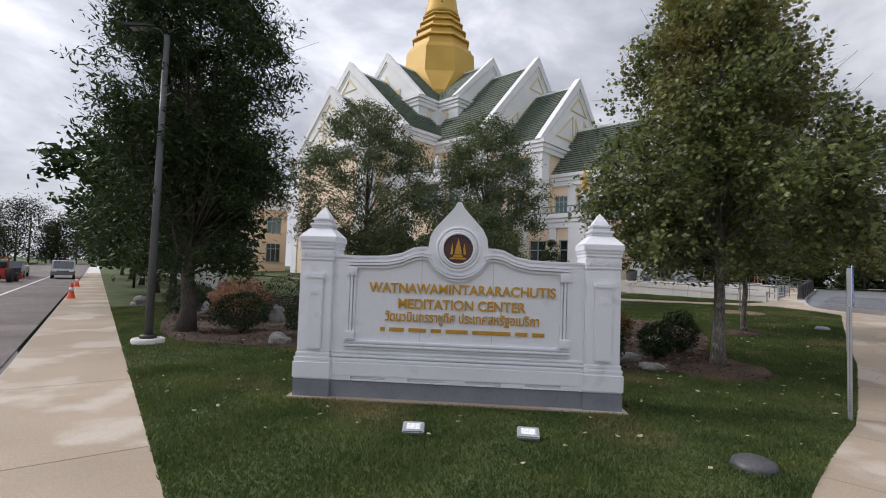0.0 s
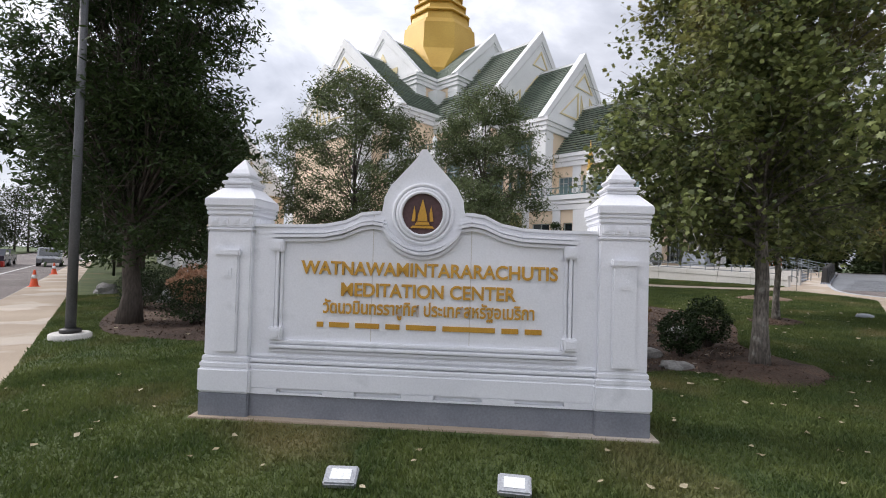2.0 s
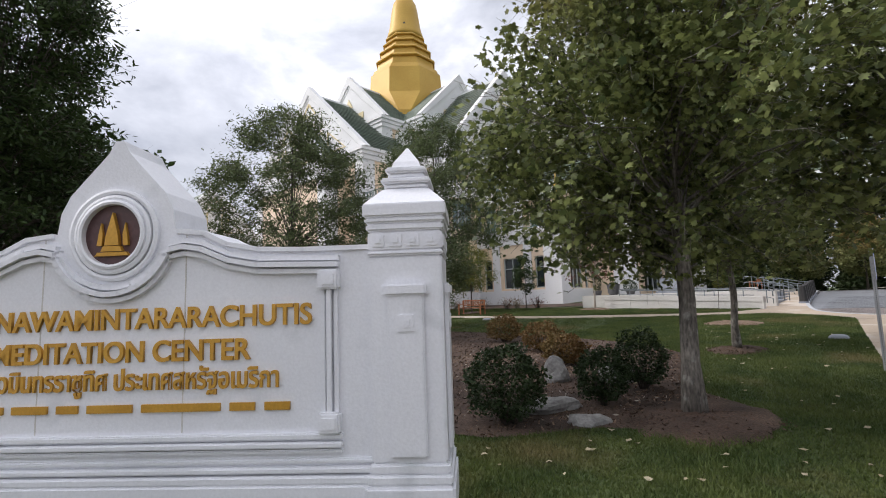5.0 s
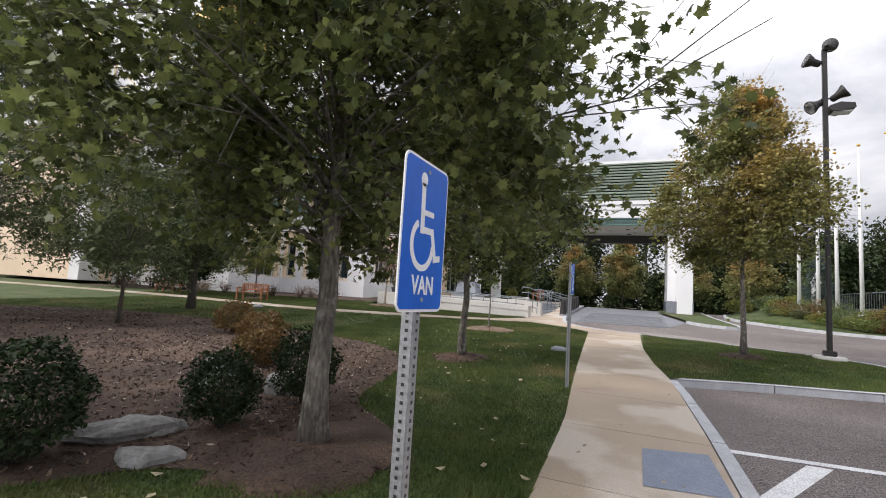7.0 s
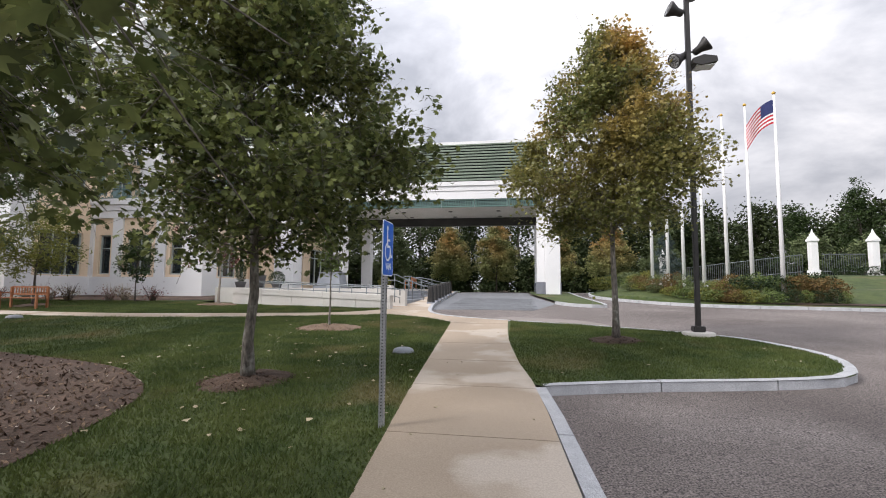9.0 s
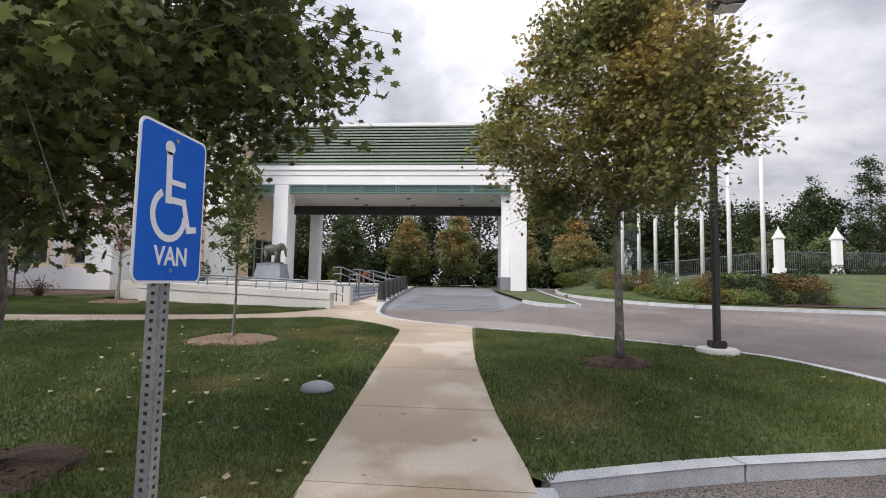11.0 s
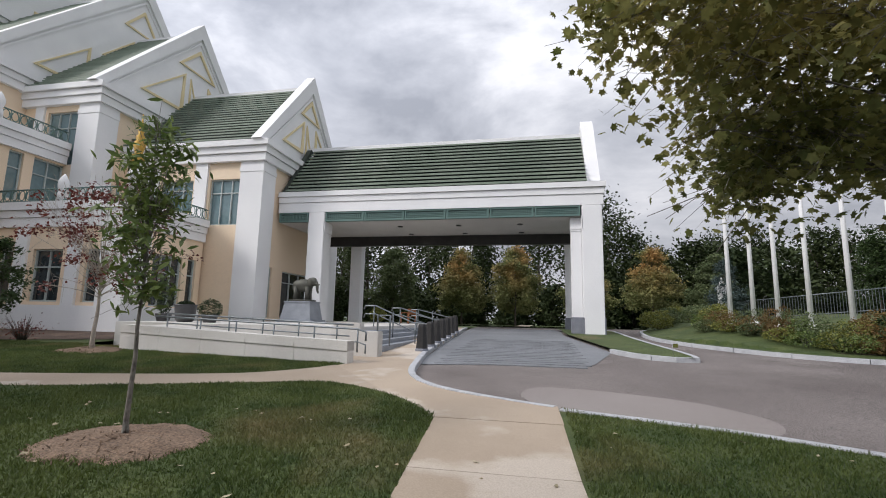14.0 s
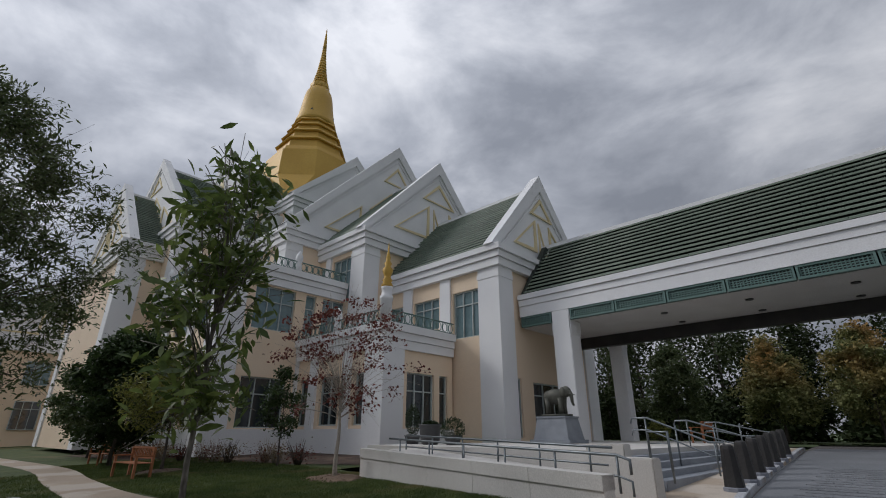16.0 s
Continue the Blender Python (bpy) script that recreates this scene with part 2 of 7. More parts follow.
CARBLUE = mat("dark_car_paint", (0.02, 0.025, 0.04), (0.03, 0.035, 0.05), 3, 40, 0.25, 0.0)
CARGREY = mat("silver_car_paint", (0.22, 0.23, 0.25), (0.28, 0.29, 0.3), 3, 40, 0.25, 0.0, metal=0.4)
CANVAS = mat("tan_canvas", (0.52, 0.40, 0.25), (0.62, 0.49, 0.32), 2, 40, 0.9, 0.1)
LAMPGLASS = mat("lamp_lens", (0.70, 0.72, 0.73), (0.82, 0.83, 0.84), 3, 40, 0.12, 0.0)
FLAGRED = mat("flag_red", (0.45, 0.03, 0.045), (0.52, 0.05, 0.06), 3, 40, 0.8, 0.0)
FLAGBLUE = mat("flag_blue", (0.02, 0.03, 0.11), (0.03, 0.04, 0.15), 3, 40, 0.8, 0.0)
BLUEMARK = mat("blue_road_paint", (0.05, 0.25, 0.6), (0.1, 0.32, 0.68), 3, 60, 0.8, 0.1)
PAD = mat("tactile_pad", (0.17, 0.2, 0.26), (0.23, 0.26, 0.32), 3, 60, 0.8, 0.2)
COVERGREY = mat("dark_cover_plastic", (0.05, 0.05, 0.054), (0.09, 0.09, 0.095), 3, 40, 0.5, 0.05)
POLEGREY = mat("grey_pole_paint", (0.075, 0.078, 0.085), (0.11, 0.113, 0.12), 2, 40, 0.5, 0.03)
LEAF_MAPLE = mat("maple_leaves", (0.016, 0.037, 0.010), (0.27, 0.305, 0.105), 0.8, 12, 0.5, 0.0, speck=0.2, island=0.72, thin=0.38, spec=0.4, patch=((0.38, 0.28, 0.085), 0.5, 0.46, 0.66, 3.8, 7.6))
LEAF_YOUNG = mat("young_leaves", (0.05, 0.095, 0.025), (0.21, 0.26, 0.075), 0.9, 12, 0.5, 0.0, speck=0.25, island=0.6, thin=0.35, spec=0.35)
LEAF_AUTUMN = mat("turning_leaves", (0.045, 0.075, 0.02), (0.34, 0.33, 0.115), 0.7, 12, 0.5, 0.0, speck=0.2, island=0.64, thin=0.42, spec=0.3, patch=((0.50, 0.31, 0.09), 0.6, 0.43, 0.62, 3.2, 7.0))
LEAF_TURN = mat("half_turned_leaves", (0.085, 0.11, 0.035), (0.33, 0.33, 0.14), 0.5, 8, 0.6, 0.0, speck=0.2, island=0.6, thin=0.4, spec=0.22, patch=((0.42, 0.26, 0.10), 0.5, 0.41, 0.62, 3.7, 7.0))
LEAF_DARK = mat("dark_leaves", (0.014, 0.03, 0.011), (0.065, 0.10, 0.03), 0.8, 12, 0.55, 0.0, speck=0.2, island=0.5, thin=0.25, spec=0.22)
LEAF_FEATHER = mat("olive_leaves", (0.045, 0.075, 0.028), (0.19, 0.22, 0.105), 0.8, 12, 0.55, 0.0, speck=0.2, island=0.55, thin=0.3, spec=0.22)
LEAF_FAR = mat("wood_leaves", (0.012, 0.024, 0.009), (0.058, 0.074, 0.025), 0.12, 2, 0.7, 0.0, speck=0.15, island=0.4, thin=0.1, spec=0.2)
LEAF_RUST = mat("rust_leaves", (0.15, 0.075, 0.028), (0.15, 0.12, 0.045), 0.8, 12, 0.6, 0.0, speck=0.2, island=0.5, thin=0.3, spec=0.22)
LEAF_RED = mat("dark_red_leaves", (0.09, 0.02, 0.02), (0.2, 0.06, 0.04), 0.8, 12, 0.6, 0.0, speck=0.2, island=0.5, thin=0.3, spec=0.22)
LEAF_BOX = mat("shrub_leaves", (0.012, 0.025, 0.009), (0.04, 0.062, 0.022), 1.5, 14, 0.6, 0.0, speck=0.2, island=0.5, thin=0.15, spec=0.22)
LEAF_YELLOW = mat("yellow_green_leaves", (0.10, 0.13, 0.03), (0.27, 0.26, 0.07), 0.9, 12, 0.6, 0.0, speck=0.2, island=0.5, thin=0.35, spec=0.22)
LEAF_PINK = mat("faded_bloom", (0.38, 0.20, 0.12), (0.52, 0.36, 0.25), 2, 20, 0.7, 0.0, speck=0.2, island=0.5, thin=0.3, spec=0.22)
LEAF_SPRUCE = mat("spruce_needles", (0.03, 0.05, 0.045), (0.09, 0.125, 0.12), 1, 12, 0.7, 0.0, speck=0.2, island=0.5, thin=0.1, spec=0.22)
FALLEN = mat("fallen_leaf", (0.20, 0.165, 0.085), (0.42, 0.37, 0.26), 2, 20, 0.8, 0.0, island=0.8)


# ---- mesh helpers ----
def rise(x, y):
    """Height of the ground."""
    return 0.04 * min(max(y - 10.0, 0.0), 35.0)


def part(name, bm, material, parent=None, label=""):
    me = bpy.data.meshes.new(name)
    bm.to_mesh(me)
    bm.free()
    me.materials.append(material)
    ob = new(name, me)
    if parent is not None:
        ob.parent = parent
    if label:
        ob["label"] = label
    return ob


def thing(name, m, label, category, group="", kind=""):
    e = new(name)
    e.matrix_basis = m
    return tagged(e, label, category, group, kind)


def bx(x0, x1, y0, y1, z0, z1, bm=None, bevel=0.0):
    bm = bm or bmesh.new()
    v = [bm.verts.new((x, y, z)) for z in (z0, z1) for y in (y0, y1) for x in (x0, x1)]
    fs = [bm.faces.new([v[i] for i in f]) for f in ((0, 2, 3, 1), (4, 5, 7, 6), (0, 1, 5, 4), (2, 6, 7, 3), (0, 4, 6, 2), (1, 3, 7, 5))]
    if bevel:
        bmesh.ops.bevel(bm, geom=list({e for f in fs for e in f.edges}), offset=bevel, segments=2, affect="EDGES")
    return bm


def prism(pts, y0, y1, bm=None, axis="y"):
    """A polygon in x, z (or y, z for axis x; x, y for axis z) drawn out along an axis."""
    bm = bm or bmesh.new()

    def at(p, d):
        return {"y": (p[0], d, p[1]), "x": (d, p[0], p[1]), "z": (p[0], p[1], d)}[axis]

    a = [bm.verts.new(at(p, y0)) for p in pts]
    b = [bm.verts.new(at(p, y1)) for p in pts]
    n = len(pts)
    fs = [bm.faces.new(a), bm.faces.new(b[::-1])]
    for i in range(n):
        fs.append(bm.faces.new((a[i], b[i], b[(i + 1) % n], a[(i + 1) % n])))
    bmesh.ops.recalc_face_normals(bm, faces=fs)
    return bm


def tube(points, radii, sides=8, bm=None):
    """A tapered tube along points."""
    bm = bm or bmesh.new()
    rings = []
    pts = [Vector(p) for p in points]
    for i, p in enumerate(pts):
        d = (pts[min(i + 1, len(pts) - 1)] - pts[max(i - 1, 0)]).normalized()
        a = d.cross(Vector((0.31, 0.95, 0.05))).normalized() if abs(d.y) < 0.95 else d.cross(Vector((1, 0, 0))).normalized()
        b = d.cross(a)
        r = radii[i] if isinstance(radii, (list, tuple)) else radii
        rings.append([bm.verts.new(p + (a * math.cos(k * 2 * math.pi / sides) + b * math.sin(k * 2 * math.pi / sides)) * r) for k in range(sides)])
    for r0, r1 in zip(rings, rings[1:]):
        for k in range(sides):
            f = bm.faces.new((r0[k], r0[(k + 1) % sides], r1[(k + 1) % sides], r1[k]))
            f.smooth = True
    bm.faces.new(rings[0][::-1])
    bm.faces.new(rings[-1])
    return bm


def lathe(profile, sides=24, bm=None, at=(0, 0), turn=0.0, smooth=True):
    """A body of revolution from (radius, height) pairs."""
    bm = bm or bmesh.new()
    rings = []
    for r, z in profile:
        rings.append([bm.verts.new((at[0] + max(r, 0.001) * math.cos(turn + k * 2 * math.pi / sides), at[1] + max(r, 0.001) * math.sin(turn + k * 2 * math.pi / sides), z)) for k in range(sides)])
    for r0, r1 in zip(rings, rings[1:]):
        for k in range(sides):
            f = bm.faces.new((r0[k], r0[(k + 1) % sides], r1[(k + 1) % sides], r1[k]))
            f.smooth = smooth
    bm.faces.new(rings[0][::-1])
    bm.faces.new(rings[-1])
    return bm


def sheet(outline, dz, thick=0.0, lines=(10.0, 45.0)):
    """A flat piece of ground, following the rise."""
    bm = bmesh.new()
    bm.faces.new([bm.verts.new((x, y, 0)) for x, y in outline])
    bmesh.ops.triangulate(bm, faces=bm.faces[:])
    for y in lines:
        bmesh.ops.bisect_plane(bm, geom=bm.verts[:] + bm.edges[:] + bm.faces[:], plane_co=(0, y, 0), plane_no=(0, 1, 0))
    bmesh.ops.recalc_face_normals(bm, faces=bm.faces[:])
    if sum(f.normal.z for f in bm.faces) < 0:
        bmesh.ops.reverse_faces(bm, faces=bm.faces[:])
    if thick:
        ex = bmesh.ops.extrude_face_region(bm, geom=bm.faces[:])
        low = [e for e in ex["geom"] if isinstance(e, bmesh.types.BMVert)]
        for v in low:
            v.co.z -= thick
        bmesh.ops.recalc_face_normals(bm, faces=bm.faces[:])
    for v in bm.verts:
        v.co.z += rise(v.co.x, v.co.y) + dz
    return bm


def smooth_line(points, n=6, closed=False):
    """Points joined by a smooth curve."""
    pts = [Vector((*p, 0)) for p in points]
    res = []
    m = len(pts)
    for i in range(m if closed else m - 1):
        p0, p1, p2, p3 = (pts[(i + k) % m] if closed else pts[min(max(i + k, 0), m - 1)] for k in (-1, 0, 1, 2))
        for k in range(n):
            t = k / n
            q = 0.5 * (2 * p1 + (p2 - p0) * t + (2 * p0 - 5 * p1 + 4 * p2 - p3) * t * t + (3 * p1 - p0 - 3 * p2 + p3) * t ** 3)
            res.append((q.x, q.y))
    if not closed:
        res.append((pts[-1].x, pts[-1].y))
    return res


def kerb_stones(line, parent, width=0.16, top=0.0, low=-0.2, step=1.8, material=None):
    """Kerb stones along a line, each a piece of its own; the stone lies to the left of the line."""
    pts = [Vector((*p, 0)) for p in line]
    run = [0.0]
    for a, b in zip(pts, pts[1:]):
        run.append(run[-1] + (b - a).length)

    def at(s):
        s = min(max(s, 0), run[-1])
        for i in range(len(run) - 1):
            if s <= run[i + 1] + 1e-9:
                k = (s - run[i]) / max(run[i + 1] - run[i], 1e-9)
                d = (pts[i + 1] - pts[i]).normalized()
                return pts[i].lerp(pts[i + 1], k), Vector((-d.y, d.x, 0))
        return pts[-1], Vector((0, 1, 0))

    count = max(1, round(run[-1] / step))
    for j in range(count):
        bm = bmesh.new()
        rows_ = []
        for k in range(4):
            p, nrm = at(run[-1] * (j + 0.006 + 0.988 * k / 3) / count)
            q = p + nrm * width
            zz = rise(p.x, p.y)
            rows_.append([bm.verts.new((*c[:2], zz + h)) for c, h in ((p, low), (p, top - 0.012), (p + nrm * 0.012, top), (q, top), (q, low))])
        for r0, r1 in zip(rows_, rows_[1:]):
            for a in range(5):
                bm.faces.new((r0[a], r0[(a + 1) % 5], r1[(a + 1) % 5], r1[a]))
        bm.faces.new(rows_[0][::-1])
        bm.faces.new(rows_[-1])
        bmesh.ops.recalc_face_normals(bm, faces=bm.faces[:])
        part("kerb_stone", bm, material or KERB, parent)


def mesh_from(name, verts, faces, material, parent=None, label=""):
    me = bpy.data.meshes.new(name)
    me.from_pydata(verts, [], faces)
    me.materials.append(material)
    ob = new(name, me)
    if parent is not None:
        ob.parent = parent
    if label:
        ob["label"] = label
    return ob


def numpy_mesh(name, verts, quads, material, parent=None):
    """A mesh from arrays: verts n x 3, faces m x k."""
    me = bpy.data.meshes.new(name)
    k = quads.shape[1]
    me.vertices.add(len(verts))
    me.vertices.foreach_set("co", verts.astype(np.float32).ravel())
    me.loops.add(quads.size)
    me.loops.foreach_set("vertex_index", quads.astype(np.int32).ravel())
    me.polygons.add(len(quads))
    me.polygons.foreach_set("loop_start", np.arange(0, quads.size, k, dtype=np.int32))
    me.update(calc_edges=True)
    me.materials.append(material)
    ob = new(name, me)
    if parent is not None:
        ob.parent = parent
    return ob


def leaf_cloud(name, centres, size, rng, material, parent=None, shape="leaf", droop=0.3, tall=1.0):
    """Many small leaves, one island each."""
    n = len(centres)
    if shape == "maple":
        tpl = np.array([(0, -0.38), (0.28, -0.40), (0.27, -0.17), (0.54, 0.06), (0.24, 0.11), (0.29, 0.37), (0.10, 0.26), (0, 0.60), (-0.10, 0.26), (-0.29, 0.37), (-0.24, 0.11), (-0.54, 0.06), (-0.27, -0.17), (-0.28, -0.40)])
    elif shape == "long":
        tpl = np.array([(0, -0.5), (0.14, -0.1), (0.1, 0.25), (0, 0.5), (-0.1, 0.25), (-0.14, -0.1)])
    else:
        tpl = np.array([(0, -0.5), (0.3, -0.05), (0, 0.5), (-0.3, -0.05)])
    k = len(tpl)
    nrm = rng.normal(size=(n, 3))
    nrm[:, 2] = np.abs(nrm[:, 2]) + 0.35
    nrm /= np.linalg.norm(nrm, axis=1, keepdims=True)
    a = np.cross(nrm, rng.normal(size=(n, 3)))
    a /= np.linalg.norm(a, axis=1, keepdims=True) + 1e-9
    b = np.cross(nrm, a)
    s = size * rng.uniform(0.6, 1.25, size=(n, 1))
    v = np.empty((n, k, 3))
    for i, (u, w) in enumerate(tpl):
        v[:, i] = centres + s * (a * u + b * w) - nrm * s * droop * (u * u + w * w)
    return numpy_mesh(name, v.reshape(-1, 3), np.arange(n * k).reshape(n, k), material, parent)


def tree(name, base, height, clear, rx, leaves, size, material, bark, label, rng_seed, trunk=0.09, shape="leaf", clump=0.45, clumps=70, form="round", category="tree", group="", lean=(0, 0), limbs=26, fill=0.35):
    """A tapered trunk with limbs and a crown of clumped leaves."""
    rng = np.random.default_rng(rng_seed)
    x, y, z = base
    ob = thing(name, pose(x, y, z), label, category, group)
    bm = bmesh.new()
    top = height * (0.9 if form != "vase" else 0.7)
    path, rad = [], []
    for i in range(11):
        t = i / 10
        path.append((lean[0] * t + rng.normal() * 0.18 * trunk * (i > 0), lean[1] * t + rng.normal() * 0.18 * trunk * (i > 0), -0.1 + (top + 0.1) * t))
        rad.append(trunk * (1.4 if i == 0 else 1.0) * (1 - 0.93 * t ** 0.9))
    tube(path, rad, 10, bm)
    crown_h = height - clear
    pts = []
    while len(pts) < clumps:
        u = rng.random() ** 0.85
        if form == "cone":
            wide = 1.05 * (1 - u) ** 0.8 + 0.06
        elif form == "vase":
            wide = (0.5 + 0.55 * math.sin(math.pi * min(1, 0.12 + 0.62 * u))) * (1 if u < 0.75 else 1 - 1.6 * (u - 0.75))
        elif form == "ovate":
            wide = 1.12 * (1 - u) ** 0.62 * min(1.0, 0.5 + 2.4 * u)
        elif form == "oval":
            wide = math.sin(math.pi * (0.05 + 0.92 * u)) ** 0.8
        else:
            wide = math.sin(math.pi * (0.09 + 0.88 * u)) ** 0.85
        if rng.random() > wide + 0.12:
            continue
        r = wide * rx * (rng.random() ** fill) * rng.uniform(0.88, 1.08)
        a = rng.uniform(0, 2 * math.pi)
        r *= 1 + 0.13 * math.sin(3 * a + rng_seed + 4 * u)
        pts.append((r * math.cos(a) + lean[0] * u, r * math.sin(a) + lean[1] * u, clear + crown_h * u))
    pts = np.array(pts)
    for i in np.argsort(rng.random(len(pts)))[:limbs]:
        p = pts[i]
        r = math.hypot(p[0], p[1])
        steep = 0.30 if form == "vase" else 0.62
        z0 = clear * 0.92 + max(0.0, p[2] - clear) * steep * rng.uniform(0.7, 1.1)
        z0 = min(z0, p[2] + 0.1, top * 0.93)
        t = z0 / top
        p0 = Vector((lean[0] * t, lean[1] * t, z0))
        p1 = Vector(p)
        mid = p0.lerp(p1, 0.55) + Vector((rng.normal() * 0.07 * r, rng.normal() * 0.07 * r, 0.06 * r))
        r0 = max(trunk * (1 - 0.9 * t) * 0.27, 0.007)
        tube([p0, p0.lerp(mid, 0.5) + Vector((0, 0, 0.03 * r)), mid, p1], [r0, r0 * 0.8, r0 * 0.5, 0.005], 5, bm)
        for _ in range(3):
            e = p1 + Vector(rng.normal(size=3) * clump * 1.2)
            tube([mid.lerp(p1, rng.uniform(0.2, 0.9)), e], [r0 * 0.3, 0.003], 4, bm)
    part("trunk", bm, bark, ob)
    w = rng.uniform(0.25, 1.4, len(pts)) ** 1.4
    dirs = pts - np.array((0, 0, clear + crown_h * 0.3))
    dirs /= np.linalg.norm(dirs, axis=1, keepdims=True) + 1e-6
    # leafy twigs that fan outwards from each clump
    per = 11
    twigs = max(1, leaves // per)
    which = rng.choice(len(pts), size=twigs, p=w / w.sum())
    start = pts[which] - dirs[which] * clump * 0.7 + rng.normal(size=(twigs, 3)) * clump * np.array((0.35, 0.35, 0.28))
    go = dirs[which] * 0.8 + rng.normal(size=(twigs, 3)) * np.array((0.75, 0.75, 0.5))
    go /= np.linalg.norm(go, axis=1, keepdims=True) + 1e-6
    long = clump * rng.uniform(0.9, 2.1, size=(twigs, 1))
    tips = start + go * long - np.array((0, 0, 0.12)) * long
    u = rng.random((twigs, per, 1)) ** 0.75
    c = (start[:, None] + (tips - start)[:, None] * u - np.array((0, 0, 0.16)) * (u * u) * long[:, None]).reshape(-1, 3)
    c += rng.normal(size=c.shape) * size * np.array((0.75, 0.75, 0.5))
    side = np.cross(go, rng.normal(size=(twigs, 3)))
    side *= 0.0035 / (np.linalg.norm(side, axis=1, keepdims=True) + 1e-6)
    quad = np.stack([start - side, start + side, tips + side * 0.5, tips - side * 0.5], 1)
    low = tips[:, 2] > clear - 0.25
    tw = numpy_mesh("twig_mass", quad[low].reshape(-1, 3), np.arange(4 * int(low.sum())).reshape(-1, 4), bark, ob)
    tw["kind"] = "stuff"
    c = c[c[:, 2] > clear - 0.35]
    leaf_cloud("crown", c, size, rng, material, ob, shape)
    return ob


def shrub(name, base, rx, rz, leaves, size, material, label, rng_seed, group="", category="shrub", stems=True):
    """A clipped or loose shrub: stems and a dense coat of small leaves."""
    rng = np.random.default_rng(rng_seed)
    ob = thing(name, pose(*base), label, category, group)
    bm = bmesh.new()
    for _ in range(9 if stems else 4):
        a, r = rng.uniform(0, 6.28), rx * rng.uniform(0.2, 0.7)
        e = Vector((math.cos(a) * r, math.sin(a) * r, rz * rng.uniform(0.9, 1.5)))
        tube([(e.x * 0.15, e.y * 0.15, -0.03), (e.x * 0.6, e.y * 0.6, e.z * 0.5), e], [0.018, 0.012, 0.004], 5, bm)
    part("stem", bm, DARKBARK, ob)
    q = rng.normal(size=(leaves, 3))
    q /= np.linalg.norm(q, axis=1, keepdims=True)
    lump = 1 + 0.16 * np.sin(q[:, :1] * 5 + rng_seed) * np.cos(q[:, 1:2] * 4 - rng_seed) + 0.08 * np.sin(q[:, 2:] * 9)
    c = q * lump * rng.uniform(0.55, 1.03, size=(leaves, 1)) ** 0.6 * np.array((rx, rx, rz))
    c[:, 2] += rz * 1.08
    c = c[c[:, 2] > 0.12 * rz]
    leaf_cloud("foliage", c, size, rng, material, ob)
    return ob


def rock(base, size, label, seed, material=None, group="rocks in the garden"):
    rng = np.random.default_rng(seed)
    bm = bmesh.new()
    bmesh.ops.create_icosphere(bm, subdivisions=3, radius=1.0)
    off = Vector(rng.uniform(0, 50, 3))
    for v in bm.verts:
        k = 0.8 + 0.45 * noise.noise(v.co * 0.9 + off) + 0.14 * noise.noise(v.co * 2.7 + off)
        v.co = Vector((v.co.x * size[0], v.co.y * size[1], max(v.co.z, -0.35) * size[2])) * k
    for f in bm.faces:
        f.smooth = False
    ob = part("rock", bm, material or ROCK)
    ob.matrix_basis = pose(base[0], base[1], base[2] + 0.18 * size[2], 0, 0, rng.uniform(0, 360))
    return tagged(ob, label, "rock", group)


# ---- ground, roads and walks ----
def flat(name, outline, dz, material, label, category="ground", thick=0.0):
    ob = part(name, sheet(outline, dz, thick), material)
    return tagged(ob, label, category, kind="structure")


flat("ground", [(-900, -900), (900, -900), (900, 900), (-900, 900)], -0.30, FAR, "green ground running out to the woods and horizon")
flat("road", [(6, -16), (30, -16), (30, 33), (13.2, 33.2), (8.2, 34.4), (5.4, 38), (4.6, 42), (5.6, 48), (7.5, 54), (11, 62), (-6, 62), (-4.4, 41), (-3.7, 27), (0.2, 25), (0.4, 14), (0.75, -2), (2, -16)], -0.13, ASPHALT, "worn grey brown asphalt drive and car park", "road")
walk_dir = Vector((-0.987, 0.163, 0)).normalized()


def along(s, off):
    """A point on the straight walk beside the street; off is to its right."""
    p = Vector((-3.70, 1.33, 0)) + walk_dir * s + Vector((0.163, 0.987, 0)) * off
    return (p.x, p.y)


flat("street", [along(-14, -1.76), along(-14, -13.5), along(170, -13.5), along(170, -1.76)], -0.138, ASPHALT, "worn grey asphalt street", "road")
path_left = [(-0.85, 0.70), (-0.98, 4.0), (-0.92, 6.6), (-0.80, 8.4), (-0.87, 10.4), (-1.0, 13.3), (-1.32, 16.5), (-1.68, 20.9), (-1.97, 24.4)]
path_right = [(0.93, 0.45), (0.82, 8.0), (0.57, 13.5), (0.42, 15.75), (0.29, 17.2), (0.1, 18.45), (-0.18, 21.2), (-0.3, 25.3)]
plaza_kerb = smooth_line([(-0.3, 25.4), (-1.4, 25.95), (-2.5, 26.75), (-3.2, 28.0), (-3.6, 30.0), (-4.0, 33.3), (-4.4, 40.2), (-4.7, 46.0)])
side_low = smooth_line([(-1.97, 24.4), (-3.0, 25.6), (-4.5, 26.4), (-6.4, 25.75), (-9.4, 24.7), (-14, 23.9), (-20, 24.1), (-28, 24.6), (-46, 23.5)])
side_up = smooth_line([(-5.3, 28.6), (-5.9, 27.6), (-7.1, 26.7), (-10.5, 25.8), (-14.5, 25.1), (-20, 25.3), (-28, 25.8), (-46, 24.7)])

